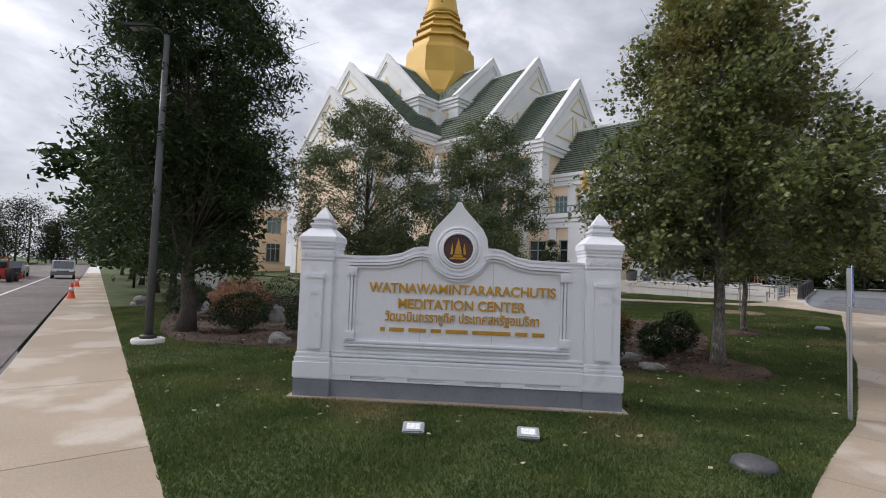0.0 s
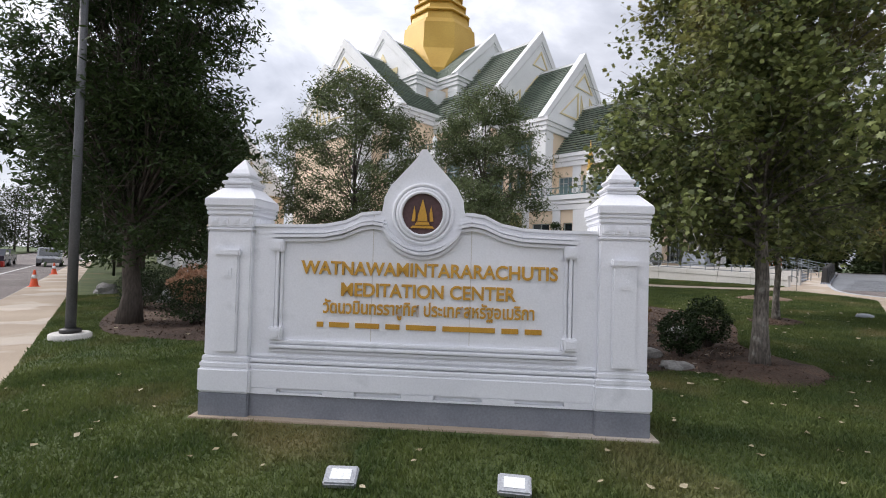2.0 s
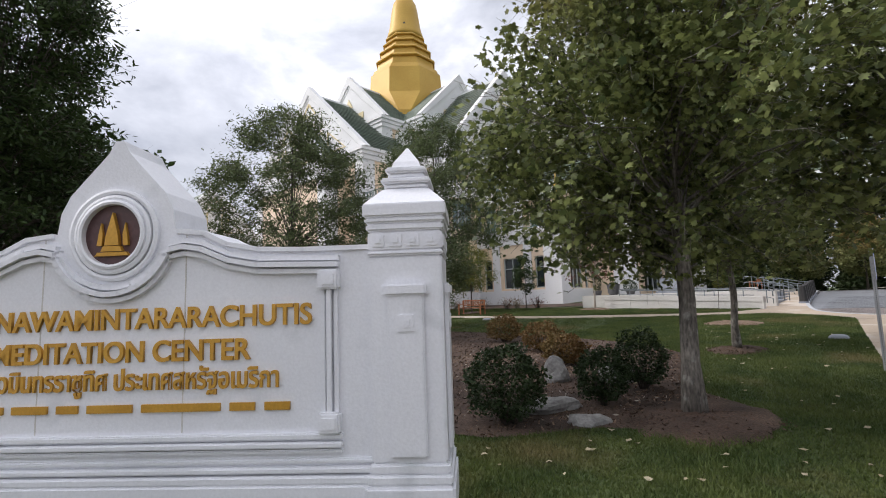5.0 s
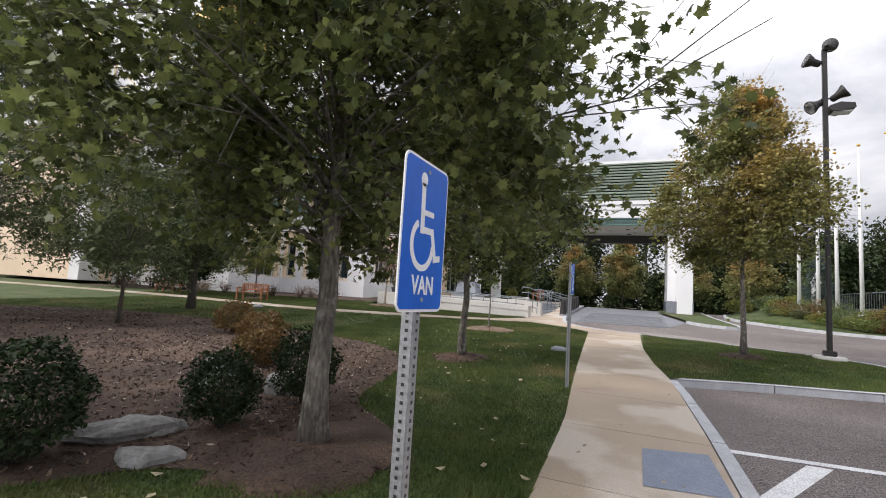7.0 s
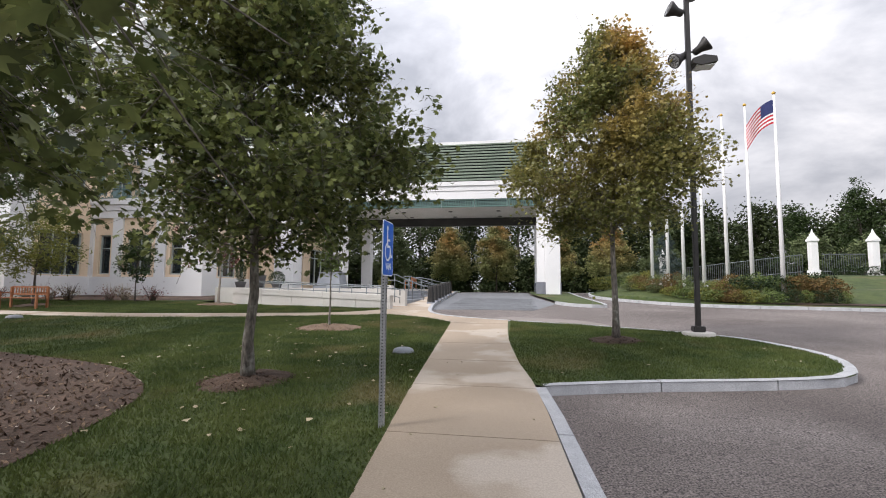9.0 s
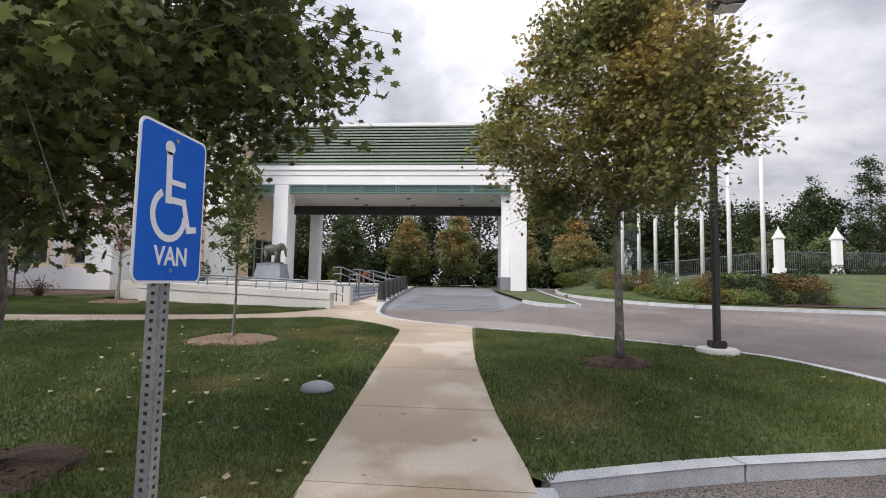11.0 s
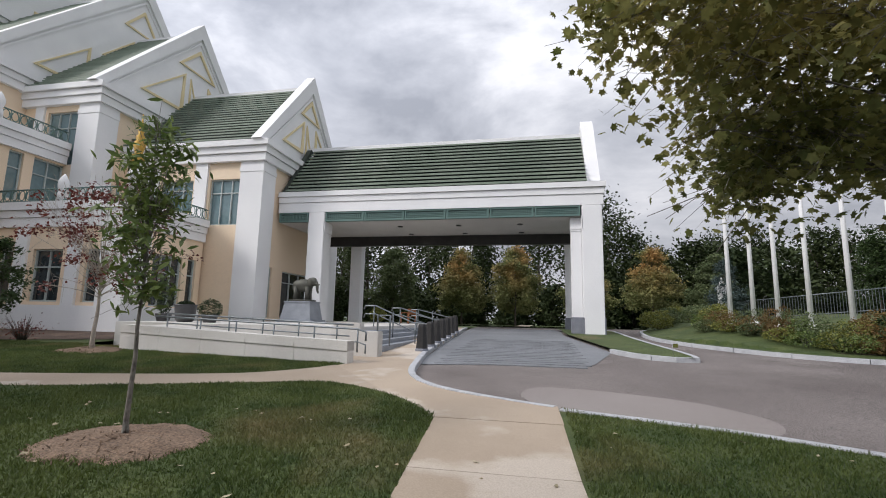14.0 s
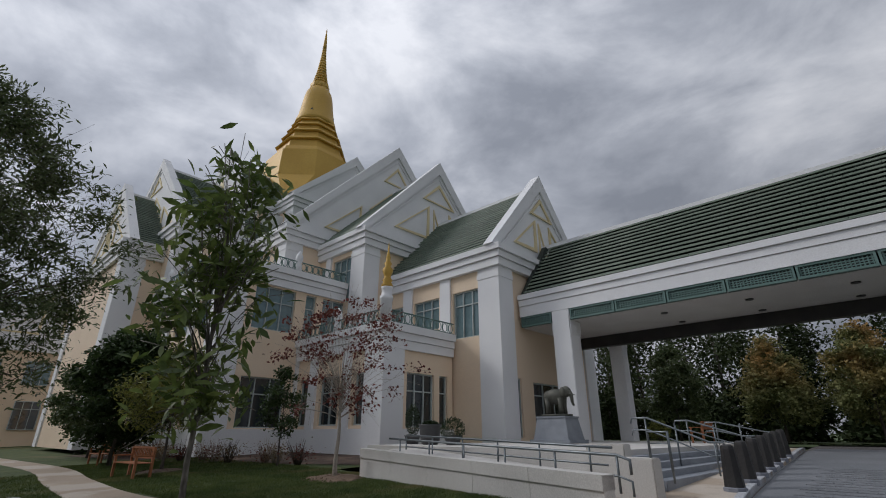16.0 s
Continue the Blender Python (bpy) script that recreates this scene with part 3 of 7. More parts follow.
street_walk = flat("pavement", [along(-14, 0), along(-14, -1.58), along(120, -1.58), along(120, 0)], -0.05, PALE, "concrete bed under the street walk", "pavement", 0.1)
garden_walk = flat("pavement", path_left + path_right[::-1], -0.05, PALE, "concrete bed under the garden walk", "pavement", 0.1)
flat("pavement", plaza_kerb + [(-7, 46), (-7, 31), (-5.2, 28.7)] + side_up[:1] + side_low[8::-1], -0.004, CONCRETE, "tan concrete forecourt before the steps", "pavement", 0.1)
flat("pavement", side_low[6:] + side_up[::-1], 0.008, CONCRETE, "narrow tan concrete side path across the lawn", "pavement", 0.1)

lawn_main = [along(0, 0)] + [along(120, 0)] + [(-122, 30)] + [(-46, 23.4)] + side_low[::-1] + path_left[::-1]
flat("lawn", lawn_main[:2] + [(-122, 23.4)] + side_low[::-1] + path_left[:0:-1] + [(-0.87, 1.0)], 0.0, GRASS, "mown green lawn with fallen leaves", "lawn")
flat("lawn", side_up + [(-122, 24.7), (-122, 70), (-15, 70), (-15.4, 31), (-5.2, 28.9)], 0.0, GRASS, "mown green lawn before the building", "lawn")
island = smooth_line([(0.43, 16.95), (1.9, 17.42), (3.64, 17.82), (4.89, 18.3), (5.5, 19.2), (5.78, 20.3), (5.55, 21.5), (4.9, 22.7), (2.25, 24.35), (-0.25, 25.25)], 5)
flat("lawn", island + [(-0.4, 25.2), (-0.36, 21.2), (-0.05, 18.45), (0.14, 17.2)], 0.0, GRASS, "kerbed grass island beside the car park", "lawn")
col_isle = smooth_line([(1.9, 34.7), (2.5, 33.4), (3.5, 32.8), (3.9, 33.5), (3.5, 40), (3.3, 50)], 5)
flat("lawn", col_isle + [(0.6, 50), (0.75, 42.0)], 0.0, GRASS, "small grass island round the portico columns", "lawn")
bed_edge = smooth_line([(34, 32.4), (20, 32.2), (13.2, 33.2), (8.2, 34.4), (5.4, 38.0), (4.6, 42.0), (5.6, 48.0), (7.5, 54.0), (11, 62.0)], 5)
flat("lawn", bed_edge + [(40, 160), (260, 160), (260, 32.4)], 0.0, GRASS, "green lawn and planted bed by the flagpoles", "lawn")
flat("lawn", [along(-30, -13.6), along(-30, -60), along(190, -60), along(190, -13.6)], 0.05, GRASS, "grass verge across the street", "lawn")
far_isle = smooth_line([(-10, 58), (-3.4, 57.5), (-2.6, 58.0), (-2.9, 63), (-10, 64)], 4)
flat("lawn", far_isle, 0.02, GRASS, "far grass island behind the portico", "lawn")
flat("lawn", smooth_line([(-1.2, 57.2), (4.6, 57.5), (5.6, 59), (4, 63), (-1.0, 63)], 4), 0.02, GRASS, "far grass island behind the portico", "lawn")
flat("pavement", [(-2.6, 57.6), (-1.2, 57.4), (-1.0, 70), (-2.4, 70)], 0.0, CONCRETE, "tan path into the trees", "pavement")
flat("pavers", [(-3.75, 30.1), (0.9, 31.3), (1.85, 34.7), (0.72, 42.0), (0.55, 50), (-4.75, 50), (-4.3, 38), (-3.95, 33.3)], -0.115, PAVER, "grey stone paving under the portico", "pavement")



def ease(v, lo, hi):
    t = min(max((v - lo) / (hi - lo), 0.0), 1.0)
    return t * t * (3 - 2 * t)


def berm(x, y):
    """Height of the bank under the flagpoles and the boundary fence."""
    edge = ease(x, 4.5 + 0.5 * max(0.0, 38 - y), 8.5 + 0.5 * max(0.0, 38 - y))
    return rise(x, y) + edge * (0.55 * ease(y, 34.2, 40) + 0.9 * ease(x, 14, 22) * ease(y, 40, 50))


bank_poly = bed_edge + [(40, 160), (260, 160), (260, 32.4)]


def in_bank(x, y):
    """Whether a place lies behind the kerb of the planted bank."""
    hit = False
    for (xa, ya), (xb, yb) in zip(bank_poly, bank_poly[1:] + bank_poly[:1]):
        if (ya > y) != (yb > y) and x < xa + (xb - xa) * (y - ya) / (yb - ya):
            hit = not hit
    return hit


vs, fs, nx, ny = [], [], 110, 70
for j in range(ny):
    for i in range(nx):
        px, py = 3.6 + 95.0 * (i / (nx - 1)) ** 2.0, 32.2 + 0.5 * j
        vs.append((px, py, berm(px, py) + 0.004 if in_bank(px - 0.25, py - 0.25) and i and j else rise(px, py) - 0.4))
for j in range(ny - 1):
    for i in range(nx - 1):
        a = j * nx + i
        fs.append((a, a + 1, a + nx + 1, a + nx))
tagged(mesh_from("lawn", vs, fs, GRASS), "gentle grass bank under the flagpoles", "lawn", kind="structure")

bed = smooth_line([(-4.6, 8.7), (-3.7, 9.9), (-2.6, 10.2), (-2.1, 11.0), (-2.8, 11.9), (-3.6, 12.6), (-4.05, 14.4), (-4.5, 15.6), (-5.3, 16.4), (-6.5, 17.1), (-9, 17.7), (-12.5, 18.2), (-18, 17.6), (-25, 13), (-27, 8.5), (-20, 5.9), (-15, 4.2), (-12.4, 3.9), (-10.6, 5.0), (-8.5, 6.6), (-6.2, 8.4)], 4, True)
flat("garden_bed", bed, 0.012, MULCH, "brown bark mulch bed with rocks and shrubs", "garden bed")
flat("garden_bed", [(-18.5, 31.4), (-26, 29.0), (-38, 27.6), (-38, 31), (-26.6, 31), (-26.6, 35.4), (-18.8, 35.4), (-15.6, 38), (-14.2, 33)], 0.012, MULCH, "bark mulch bed along the building", "garden bed")
flat("garden_bed", [(28, 33.4), (13.4, 34.0), (8.8, 35.2), (8.6, 36.0), (13.6, 35.4), (28, 35.4)], 0.05, MULCH, "planted bed in front of the flagpoles", "garden bed")

kerbs = thing("kerb", pose(0, 0, 0), "grey granite kerb stones edging the drive", "kerb", kind="structure")
kerb_stones([(0.95, 0.5), (0.98, 4.0), (0.98, 8.0), (0.74, 13.5), (0.58, 15.75), (0.46, 16.9)][::1], kerbs, 0.15, 0.004)
kerb_stones(island[::-1], kerbs, -0.16, 0.012)
kerb_stones(plaza_kerb, kerbs, 0.15, 0.008)
kerb_stones(col_isle, kerbs, -0.14, 0.012)
kerb_stones(bed_edge, kerbs, 0.14, 0.012)
kerb_stones([along(-14, -1.58), along(20, -1.58), along(60, -1.58), along(100, -1.58)], kerbs, -0.17, -0.002, step=2.4)
kerb_stones([along(-14, -13.5), along(40, -13.5), along(100, -13.5)], kerbs, 0.17, 0.06, step=4.0)

# slabs of the two walks
for k in range(26):
    s0, s1 = -14 + k * 3.2, -14 + (k + 1) * 3.2 - 0.014
    part("slab", sheet([along(s0, 0), along(s0, -1.575), along(s1, -1.575), along(s1, 0)], 0.004, 0.05, ()), CONCRETE, street_walk)


def edge_x(line, y):
    for (xa, ya), (xb, yb) in zip(line, line[1:]):
        if ya <= y <= yb:
            return xa + (xb - xa) * (y - ya) / (yb - ya)
    return line[-1][0] if y > line[-1][1] else line[0][0]


cuts = [0.70, 2.4, 4.2, 6.0, 7.8, 9.6, 11.35, 13.1, 14.9, 16.8, 18.6, 20.5, 22.4, 24.3]
for y0, y1 in zip(cuts, cuts[1:]):
    y1 -= 0.014
    mid = [y for y in (4.0, 6.6, 8.0, 8.4, 10.0, 10.4, 13.3, 13.5, 15.75, 16.5, 17.2, 18.45) if y0 < y < y1]
    ys = [y0] + mid + [y1]
    part("slab", sheet([(edge_x(path_left, y), y) for y in ys] + [(edge_x(path_right, y), y) for y in ys[::-1]], 0.004, 0.05), CONCRETE, garden_walk)
part("slab", sheet([(-1.97, 24.31), (-0.26, 24.31), (-0.3, 25.35), (-1.4, 25.9), (-2.4, 25.0)], 0.006, 0.05), CONCRETE, garden_walk)
part("tactile_pad", sheet([(-0.08, 11.6), (0.6, 11.7), (0.52, 12.75), (-0.10, 12.6)], 0.010), PAD, garden_walk, "blue grey tactile pad at the ramp")

marks = [[(0.78, 13.42), (2.75, 13.56), (2.75, 13.68), (0.78, 13.54)], [(2.75, 13.56), (5.6, 13.74), (5.6, 13.86), (2.75, 13.68)]]
for k in range(4):
    x = 0.95 + k * 0.95
    marks.append([(x - 0.25, 11.95), (x - 0.05, 11.95), (x + 0.78, 13.42 + 0.05 * k), (x + 0.55, 13.42 + 0.05 * k)])
for m in marks:
    tagged(part("road_marking", sheet(m, -0.126), LINE), "worn white painted line on the asphalt", "road marking", "parking lines", "structure")
tagged(part("road_marking", sheet([(4.6, 15.4), (5.6, 15.5), (5.7, 16.1), (4.7, 16.0)], -0.126), BLUEMARK), "faded blue parking mark on the asphalt", "road marking", kind="structure")
tagged(part("road_marking", sheet([along(2, -4.2), along(2, -4.33), along(90, -4.33), along(90, -4.2)], -0.126), LINE), "pale line along the street", "road marking", kind="structure")

# paving stones, nearest rows
pavers = [o for o in scene.objects if o.name == "pavers"][0]
for i in range(20):
    for j in range(14):
        y = 30.6 + i * 0.42
        x = -3.35 + j * 0.31 + (i % 2) * 0.15
        if x + 0.3 < 0.85:
            z = rise(0, y) - 0.11
            part("paver", bx(x, x + 0.295, y, y + 0.405, z - 0.02, z + 0.006 + 0.003 * ((i * 7 + j * 3) % 3)), PAVER, pavers)


# ---- the temple building ----
CX, CY = -46.0, 45.43
temple = thing("temple_building", pose(0, 0, 0), "cream and white temple hall with stepped gables and green roofs", "building")


def holed(u0, u1, z0, z1, face, back, openings, axis="y"):
    """A wall with openings through it, seen from the face side."""
    us = sorted({u0, u1, *[o[0] for o in openings], *[o[1] for o in openings]})
    zs = sorted({z0, z1, *[o[2] for o in openings], *[o[3] for o in openings]})
    bm = bmesh.new()
    for ua, ub in zip(us, us[1:]):
        run = None
        for za, zb in zip(zs, zs[1:]):
            um, zm = (ua + ub) / 2, (za + zb) / 2
            if any(o[0] < um < o[1] and o[2] < zm < o[3] for o in openings):
                continue
            lo, hi = min(face, back), max(face, back)
            bx(*((ua, ub, lo, hi) if axis == "y" else (lo, hi, ua, ub)), za, zb, bm)
    bmesh.ops.remove_doubles(bm, verts=bm.verts[:], dist=0.0005)
    return bm


def window(u0, u1, z0, z1, face, inward, axis, parent, cols=3, split=0.72, pane_mat=None):
    """A window frame with mullions, and a glass pane behind it."""
    bm = bmesh.new()
    f0, f1 = face + inward * 0.12, face + inward * 0.24
    lo, hi = min(f0, f1), max(f0, f1)

    def bar(ua, ub, za, zb):
        bx(*((ua, ub, lo, hi) if axis == "y" else (lo, hi, ua, ub)), za, zb, bm)

    w = 0.07
    bar(u0, u1, z0, z0 + w), bar(u0, u1, z1 - w, z1)
    bar(u0, u0 + w, z0 + w, z1 - w), bar(u1 - w, u1, z0 + w, z1 - w)
    bmesh.ops.remove_doubles(bm, verts=bm.verts[:], dist=0.0005)
    fr = part("window", bm, FRAME, parent)
    zz = z0 + (z1 - z0) * split
    for k in range(1, cols):
        u = u0 + (u1 - u0) * k / cols
        bm = bmesh.new()
        bar(u - 0.03, u + 0.03, z0 + w, z1 - w)
        part("mullion", bm, FRAME, fr)
    bm = bmesh.new()
    lo, hi = lo + 0.004, hi - 0.004
    bar(u0 + w, u1 - w, zz - 0.03, zz + 0.03)
    part("transom", bm, FRAME, fr)
    p0 = face + inward * 0.2
    q0, q1 = sorted((p0, p0 + inward * 0.02))
    part("pane", bx(*((u0 + 0.02, u1 - 0.02, q0, q1) if axis == "y" else (q0, q1, u0 + 0.02, u1 - 0.02)), z0 + 0.02, z1 - 0.02), pane_mat or GLASS, fr)
    return fr


def tri_trim(pts, face, width, proud, bm, axis="x"):
    """A raised outline round a triangle."""
    c = Vector((sum(p[0] for p in pts) / 3, sum(p[1] for p in pts) / 3))
    ins = []
    for p in pts:
        d = Vector(p) - c
        ins.append(c + d * max(0.0, 1 - width * 2.4 / d.length))
    for i in range(3):
        j = (i + 1) % 3
        prism([pts[i], pts[j], ins[j], ins[i]], face - 0.05, face + proud, bm, axis)


def courses(x0, x1, yc, half, z0, z1, rows, side, m, parent):
    """Roof courses on one slope, from the eave up, each a piece of the roof."""
    for k in range(rows):
        ta, tb = k / rows, (k + 0.88) / rows
        ya, yb = half * (1 - ta) + 0.05, half * (1 - tb)
        za, zb = z0 + (z1 - z0) * ta, z0 + (z1 - z0) * tb
        prof = [(yc + side * ya, za + 0.17), (yc + side * yb, zb + 0.03), (yc + side * yb, zb - 0.08), (yc + side * ya, za + 0.08)]
        n = max(2, int((x1 - x0) / 0.75))
        shift = 0.37 * (k % 2)
        cutx = [x0] + [x0 + (x1 - x0) * (i + shift) / n for i in range(1, n)] + [x1]
        vs, fs = [], []
        for xa, xb in zip(cutx, cutx[1:]):
            o = len(vs)
            vs += [(xa, y, z) for y, z in prof] + [(xb - 0.012, y, z) for y, z in prof]
            fs += [(o, o + 1, o + 2, o + 3), (o + 7, o + 6, o + 5, o + 4)] + [(o + i, o + 4 + i, o + 4 + (i + 1) % 4, o + (i + 1) % 4) for i in range(4)]
        me = bpy.data.meshes.new("tile_course")
        me.from_pydata(vs, [], fs)
        me.materials.append(TILE)
        ob = new("tile_course", me)
        ob.parent = parent
        ob["kind"] = "stuff"


def wing(r_face, r_back, half, z0, eave, apex, yaw, wall=True, trims=True, openings=(), front_openings=(), rows=30):
    """One gabled wing that looks out from the tower along local x."""
    m = pose(CX, CY, 0, 0, 0, yaw)
    made = []
    if wall:
        made.append(part("wall", holed(-half, half, z0, eave - 1.15, r_face, r_face - 0.5, openings, "x"), CREAM, temple))
        made.append(part("wall", holed(r_back, r_face - 0.5, z0, eave - 1.15, -half, -half + 0.5, front_openings, "y"), CREAM, temple))
        made.append(part("wall", bx(r_back, r_face - 0.5, half - 0.5, half, z0, eave - 1.15), CREAM, temple))
    for sy in (-1, 1):
        y0 = sy * (half + 0.12)
        y1 = sy * (half - 1.15)
        made.append(part("pilaster", bx(r_face - 1.3, r_face + 0.12, min(y0, y1), max(y0, y1), z0, eave - 1.152), WHITE, temple))
        cap = bx(r_face - 1.34, r_face + 0.15, min(y0 + sy * 0.03, y1 - sy * 0.03), max(y0 + sy * 0.03, y1 - sy * 0.03), eave - 1.75, eave - 1.5)
        made.append(part("pilaster_band", cap, WHITE, temple))
    bm = bmesh.new()
    for o, a, b in ((0.26, eave - 1.15, eave - 0.72), (0.36, eave - 0.70, eave - 0.34), (0.50, eave - 0.32, eave)):
        bx(r_back, r_face + o, -half - o, half + o, a, b, bm)
    made.append(part("cornice", bm, WHITE, temple))
    slope = (apex - eave) / (half + 0.5)
    bm = prism([(-half - 0.5, eave), (half + 0.5, eave), (0.0, apex)], r_face - 0.45, r_face - 0.02, None, "x")
    made.append(part("gable", bm, WHITE, temple))
    bm = bmesh.new()
    for sy in (-1, 1):
        prism([(sy * (half + 0.62), eave + 0.02), (sy * (half + 0.02), eave + 0.02), (sy * 0.0, apex - 0.62 * slope + 0.05), (0.0, apex + 0.55)], r_face - 0.5, r_face + 0.12, bm, "x")
        prism([(sy * (half - 0.2), eave + 0.08), (sy * (half - 0.34), eave + 0.08), (sy * 0.0, apex - 1.02 * slope), (0.0, apex - 0.86 * slope)], r_face - 0.1, r_face + 0.045, bm, "x")
    made.append(part("gable_parapet", bm, WHITE, temple))
    if trims:
        bm = bmesh.new()
        h = apex - eave

        def tp(y, t):
            return (y * half, eave + t * h)

        shapes = [[tp(-0.26, 0.56), tp(0.26, 0.56), tp(0, 0.80)], [tp(-0.66, 0.13), tp(-0.16, 0.13), tp(-0.16, 0.5)], [tp(0.66, 0.13), tp(0.16, 0.13), tp(0.16, 0.5)],
                  [tp(-0.09, 0.1), tp(-0.09, 0.48), tp(0.09, 0.1)]]
        if half > 9:
            shapes = [[tp(-0.16, 0.66), tp(0.16, 0.66), tp(0, 0.84)], [tp(-0.30, 0.36), tp(-0.06, 0.36), tp(-0.06, 0.58)], [tp(0.30, 0.36), tp(0.06, 0.36), tp(0.06, 0.58)],
                      [tp(-0.72, 0.08), tp(-0.38, 0.08), tp(-0.38, 0.36)], [tp(0.72, 0.08), tp(0.38, 0.08), tp(0.38, 0.36)], [tp(-0.30, 0.08), tp(-0.30, 0.30), tp(-0.08, 0.08)], [tp(0.30, 0.08), tp(0.30, 0.30), tp(0.08, 0.08)]]
        for s in shapes:
            tri_trim(s, r_face, 0.13, 0.07, bm)
        made.append(part("gable_trim", bm, YELLOW, temple))
    else:
        bm = bmesh.new()
        for y in (-0.34, 0.34):
            bx(r_face - 0.02, r_face + 0.08, y * half - 0.7, y * half + 0.7, eave + 0.9, eave + 1.6, bm)
        prism([(-0.75, apex - 3.6), (0.75, apex - 3.6), (0, apex - 2.4)], r_face - 0.02, r_face + 0.08, bm, "x")
        made.append(part("gable_vent", bm, YELLOW, temple))
    slab = part("roof", prism([(-half - 0.3, eave - 0.12), (half + 0.3, eave - 0.12), (0, apex - 0.5)], r_back, r_face - 0.47, None, "x"), TILEGAP, temple)
    made.append(slab)
    for sy in (-1, 1):
        courses(r_back, r_face - 0.46, 0.0, half + 0.3, eave + 0.02, apex - 0.35, rows, sy, m, slab)
    made.append(part("ridge", bx(r_back, r_face - 0.46, -0.16, 0.16, apex - 0.5, apex - 0.18), WHITE, temple))
    for o in made:
        o.matrix_basis = m
    return made


# upper windows of the first block: local y openings on its street side are at x from the tower
def loc(x):
    return x - CX


blk1 = [(loc(-18.75), loc(-16.75), 6.8, 9.45), (loc(-22.0), loc(-19.85), 7.6, 9.45), (loc(-24.4), loc(-23.0), 7.6, 9.45)]
wing(30.5, 18.0, 4.96, 1.2, 11.55, 17.5, 0, front_openings=blk1, openings=[(-3.9, -3.3, 1.75, 4.6), (-2.2, 2.2, 1.75, 4.5)], rows=19)
blk2 = [(loc(-28.2), loc(-26.1), 10.0, 13.2), (loc(-33.0), loc(-29.2), 10.6, 13.0)]
wing(21.35, 8.0, 7.0, 5.0, 14.7, 22.45, 0, front_openings=blk2, rows=25)
wing(16.1, 5.0, 9.8, 5.0, 15.6, 26.4, 0, rows=25)
wing(17.2, 6.0, 7.0, 1.0, 14.9, 21.7, -90, rows=25)
wing(14.8, 5.0, 9.8, 1.0, 16.4, 25.3, -90, rows=25)
for yaw in (90, 180):
    wing(21.35, 8.0, 7.0, 1.0, 14.7, 22.2, yaw, rows=10)
    wing(16.1, 5.0, 9.8, 1.0, 15.6, 25.8, yaw, rows=12)
for yaw in (0, -90, 90, 180):
    wing(9.4, 1.5, 6.2, 14.5, 22.0, 28.3, yaw, trims=False, rows=19)
for yaw in (0, -90, 90, 180):
    for sy in (-1, 1):
        ob = part("yellow_panel", bx(9.35, 9.46, sy * 3.6 - 1.5, sy * 3.6 + 1.5, 18.2, 20.4), GOLD, temple)
        ob.matrix_basis = pose(CX, CY, 0, 0, 0, yaw)

part("tower_base", bx(CX - 7.6, CX + 7.6, CY - 7.6, CY + 7.6, 13.0, 20.4), WHITE, temple)


def panelled(name, x0, x1, y0, y1, z0, z1, south, east, label=""):
    """A lower block: walls with openings to the south and east, and white bands."""
    part("wall", holed(x0, x1, z0, z1 - 1.3, y0, y0 + 0.5, [o[:4] for o in south], "y"), CREAM, temple)
    part("wall", holed(y0 + 0.5, y1, z0, z1 - 1.3, x1, x1 - 0.5, [o[:4] for o in east], "x"), CREAM, temple)
    part("flat_roof", bx(x0, x1 - 0.3, y0 + 0.3, y1, z1 - 1.4, z1 - 0.9), PALE, temple)
    for o, a, b in ((0.14, z1 - 1.3, z1 - 0.86), (0.2, z1 - 0.84, z1 - 0.5), (0.3, z1 - 0.48, z1 - 0.1)):
        part("parapet", bx(x0, x1 + o, y0 - o, y0 + 0.32, a, b), WHITE, temple)
        part("parapet", bx(x1 - 0.32, x1 + o, y0 + 0.32, y1, a, b), WHITE, temple)
    part("plinth", bx(x0, x1 + 0.12, y0 - 0.12, y0 + 0.02, z0, z0 + 1.25), WHITE, temple)
    part("plinth", bx(x1 - 0.02, x1 + 0.12, y0 + 0.02, y1, z0, z0 + 1.25), WHITE, temple)
    part("pilaster", bx(x1 - 1.3, x1 + 0.125, y0 - 0.125, y0 + 0.5, z0, z1 - 1.302), WHITE, temple)
    part("pilaster", bx(x1 - 0.5, x1 + 0.125, y0 + 0.5, y0 + 1.2, z0, z1 - 1.302), WHITE, temple)
    for o in south:
        window(*o[:4], y0, 1, "y", temple, o[4], 0.66, o[5] if len(o) > 5 else None)
    for o in east:
        window(*o[:4], x1, -1, "x", temple, o[4], 0.66, o[5] if len(o) > 5 else None)


bay_s = [(-20.9, -20.1, 2.3, 4.75, 1), (-23.9, -22.2, 2.3, 4.75, 2), (-25.9, -25.1, 2.3, 4.75, 1)]
panelled("bay", -27.5, -18.7, 35.5, 40.3, 0.9, 7.1, bay_s, [(37.0, 38.9, 2.2, 4.75, 3), (39.3, 39.9, 2.2, 4.75, 1)])
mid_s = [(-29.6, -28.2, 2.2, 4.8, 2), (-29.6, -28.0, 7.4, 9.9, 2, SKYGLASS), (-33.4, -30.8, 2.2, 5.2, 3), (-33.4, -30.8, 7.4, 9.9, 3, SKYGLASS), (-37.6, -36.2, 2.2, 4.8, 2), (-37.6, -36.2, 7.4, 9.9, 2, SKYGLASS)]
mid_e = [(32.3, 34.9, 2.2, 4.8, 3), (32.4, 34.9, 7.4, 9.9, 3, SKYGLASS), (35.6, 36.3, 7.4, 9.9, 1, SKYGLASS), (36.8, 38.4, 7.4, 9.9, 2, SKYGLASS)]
panelled("mid", -39.0, -26.5, 30.7, 38.4, 0.9, 11.3, mid_s, mid_e)
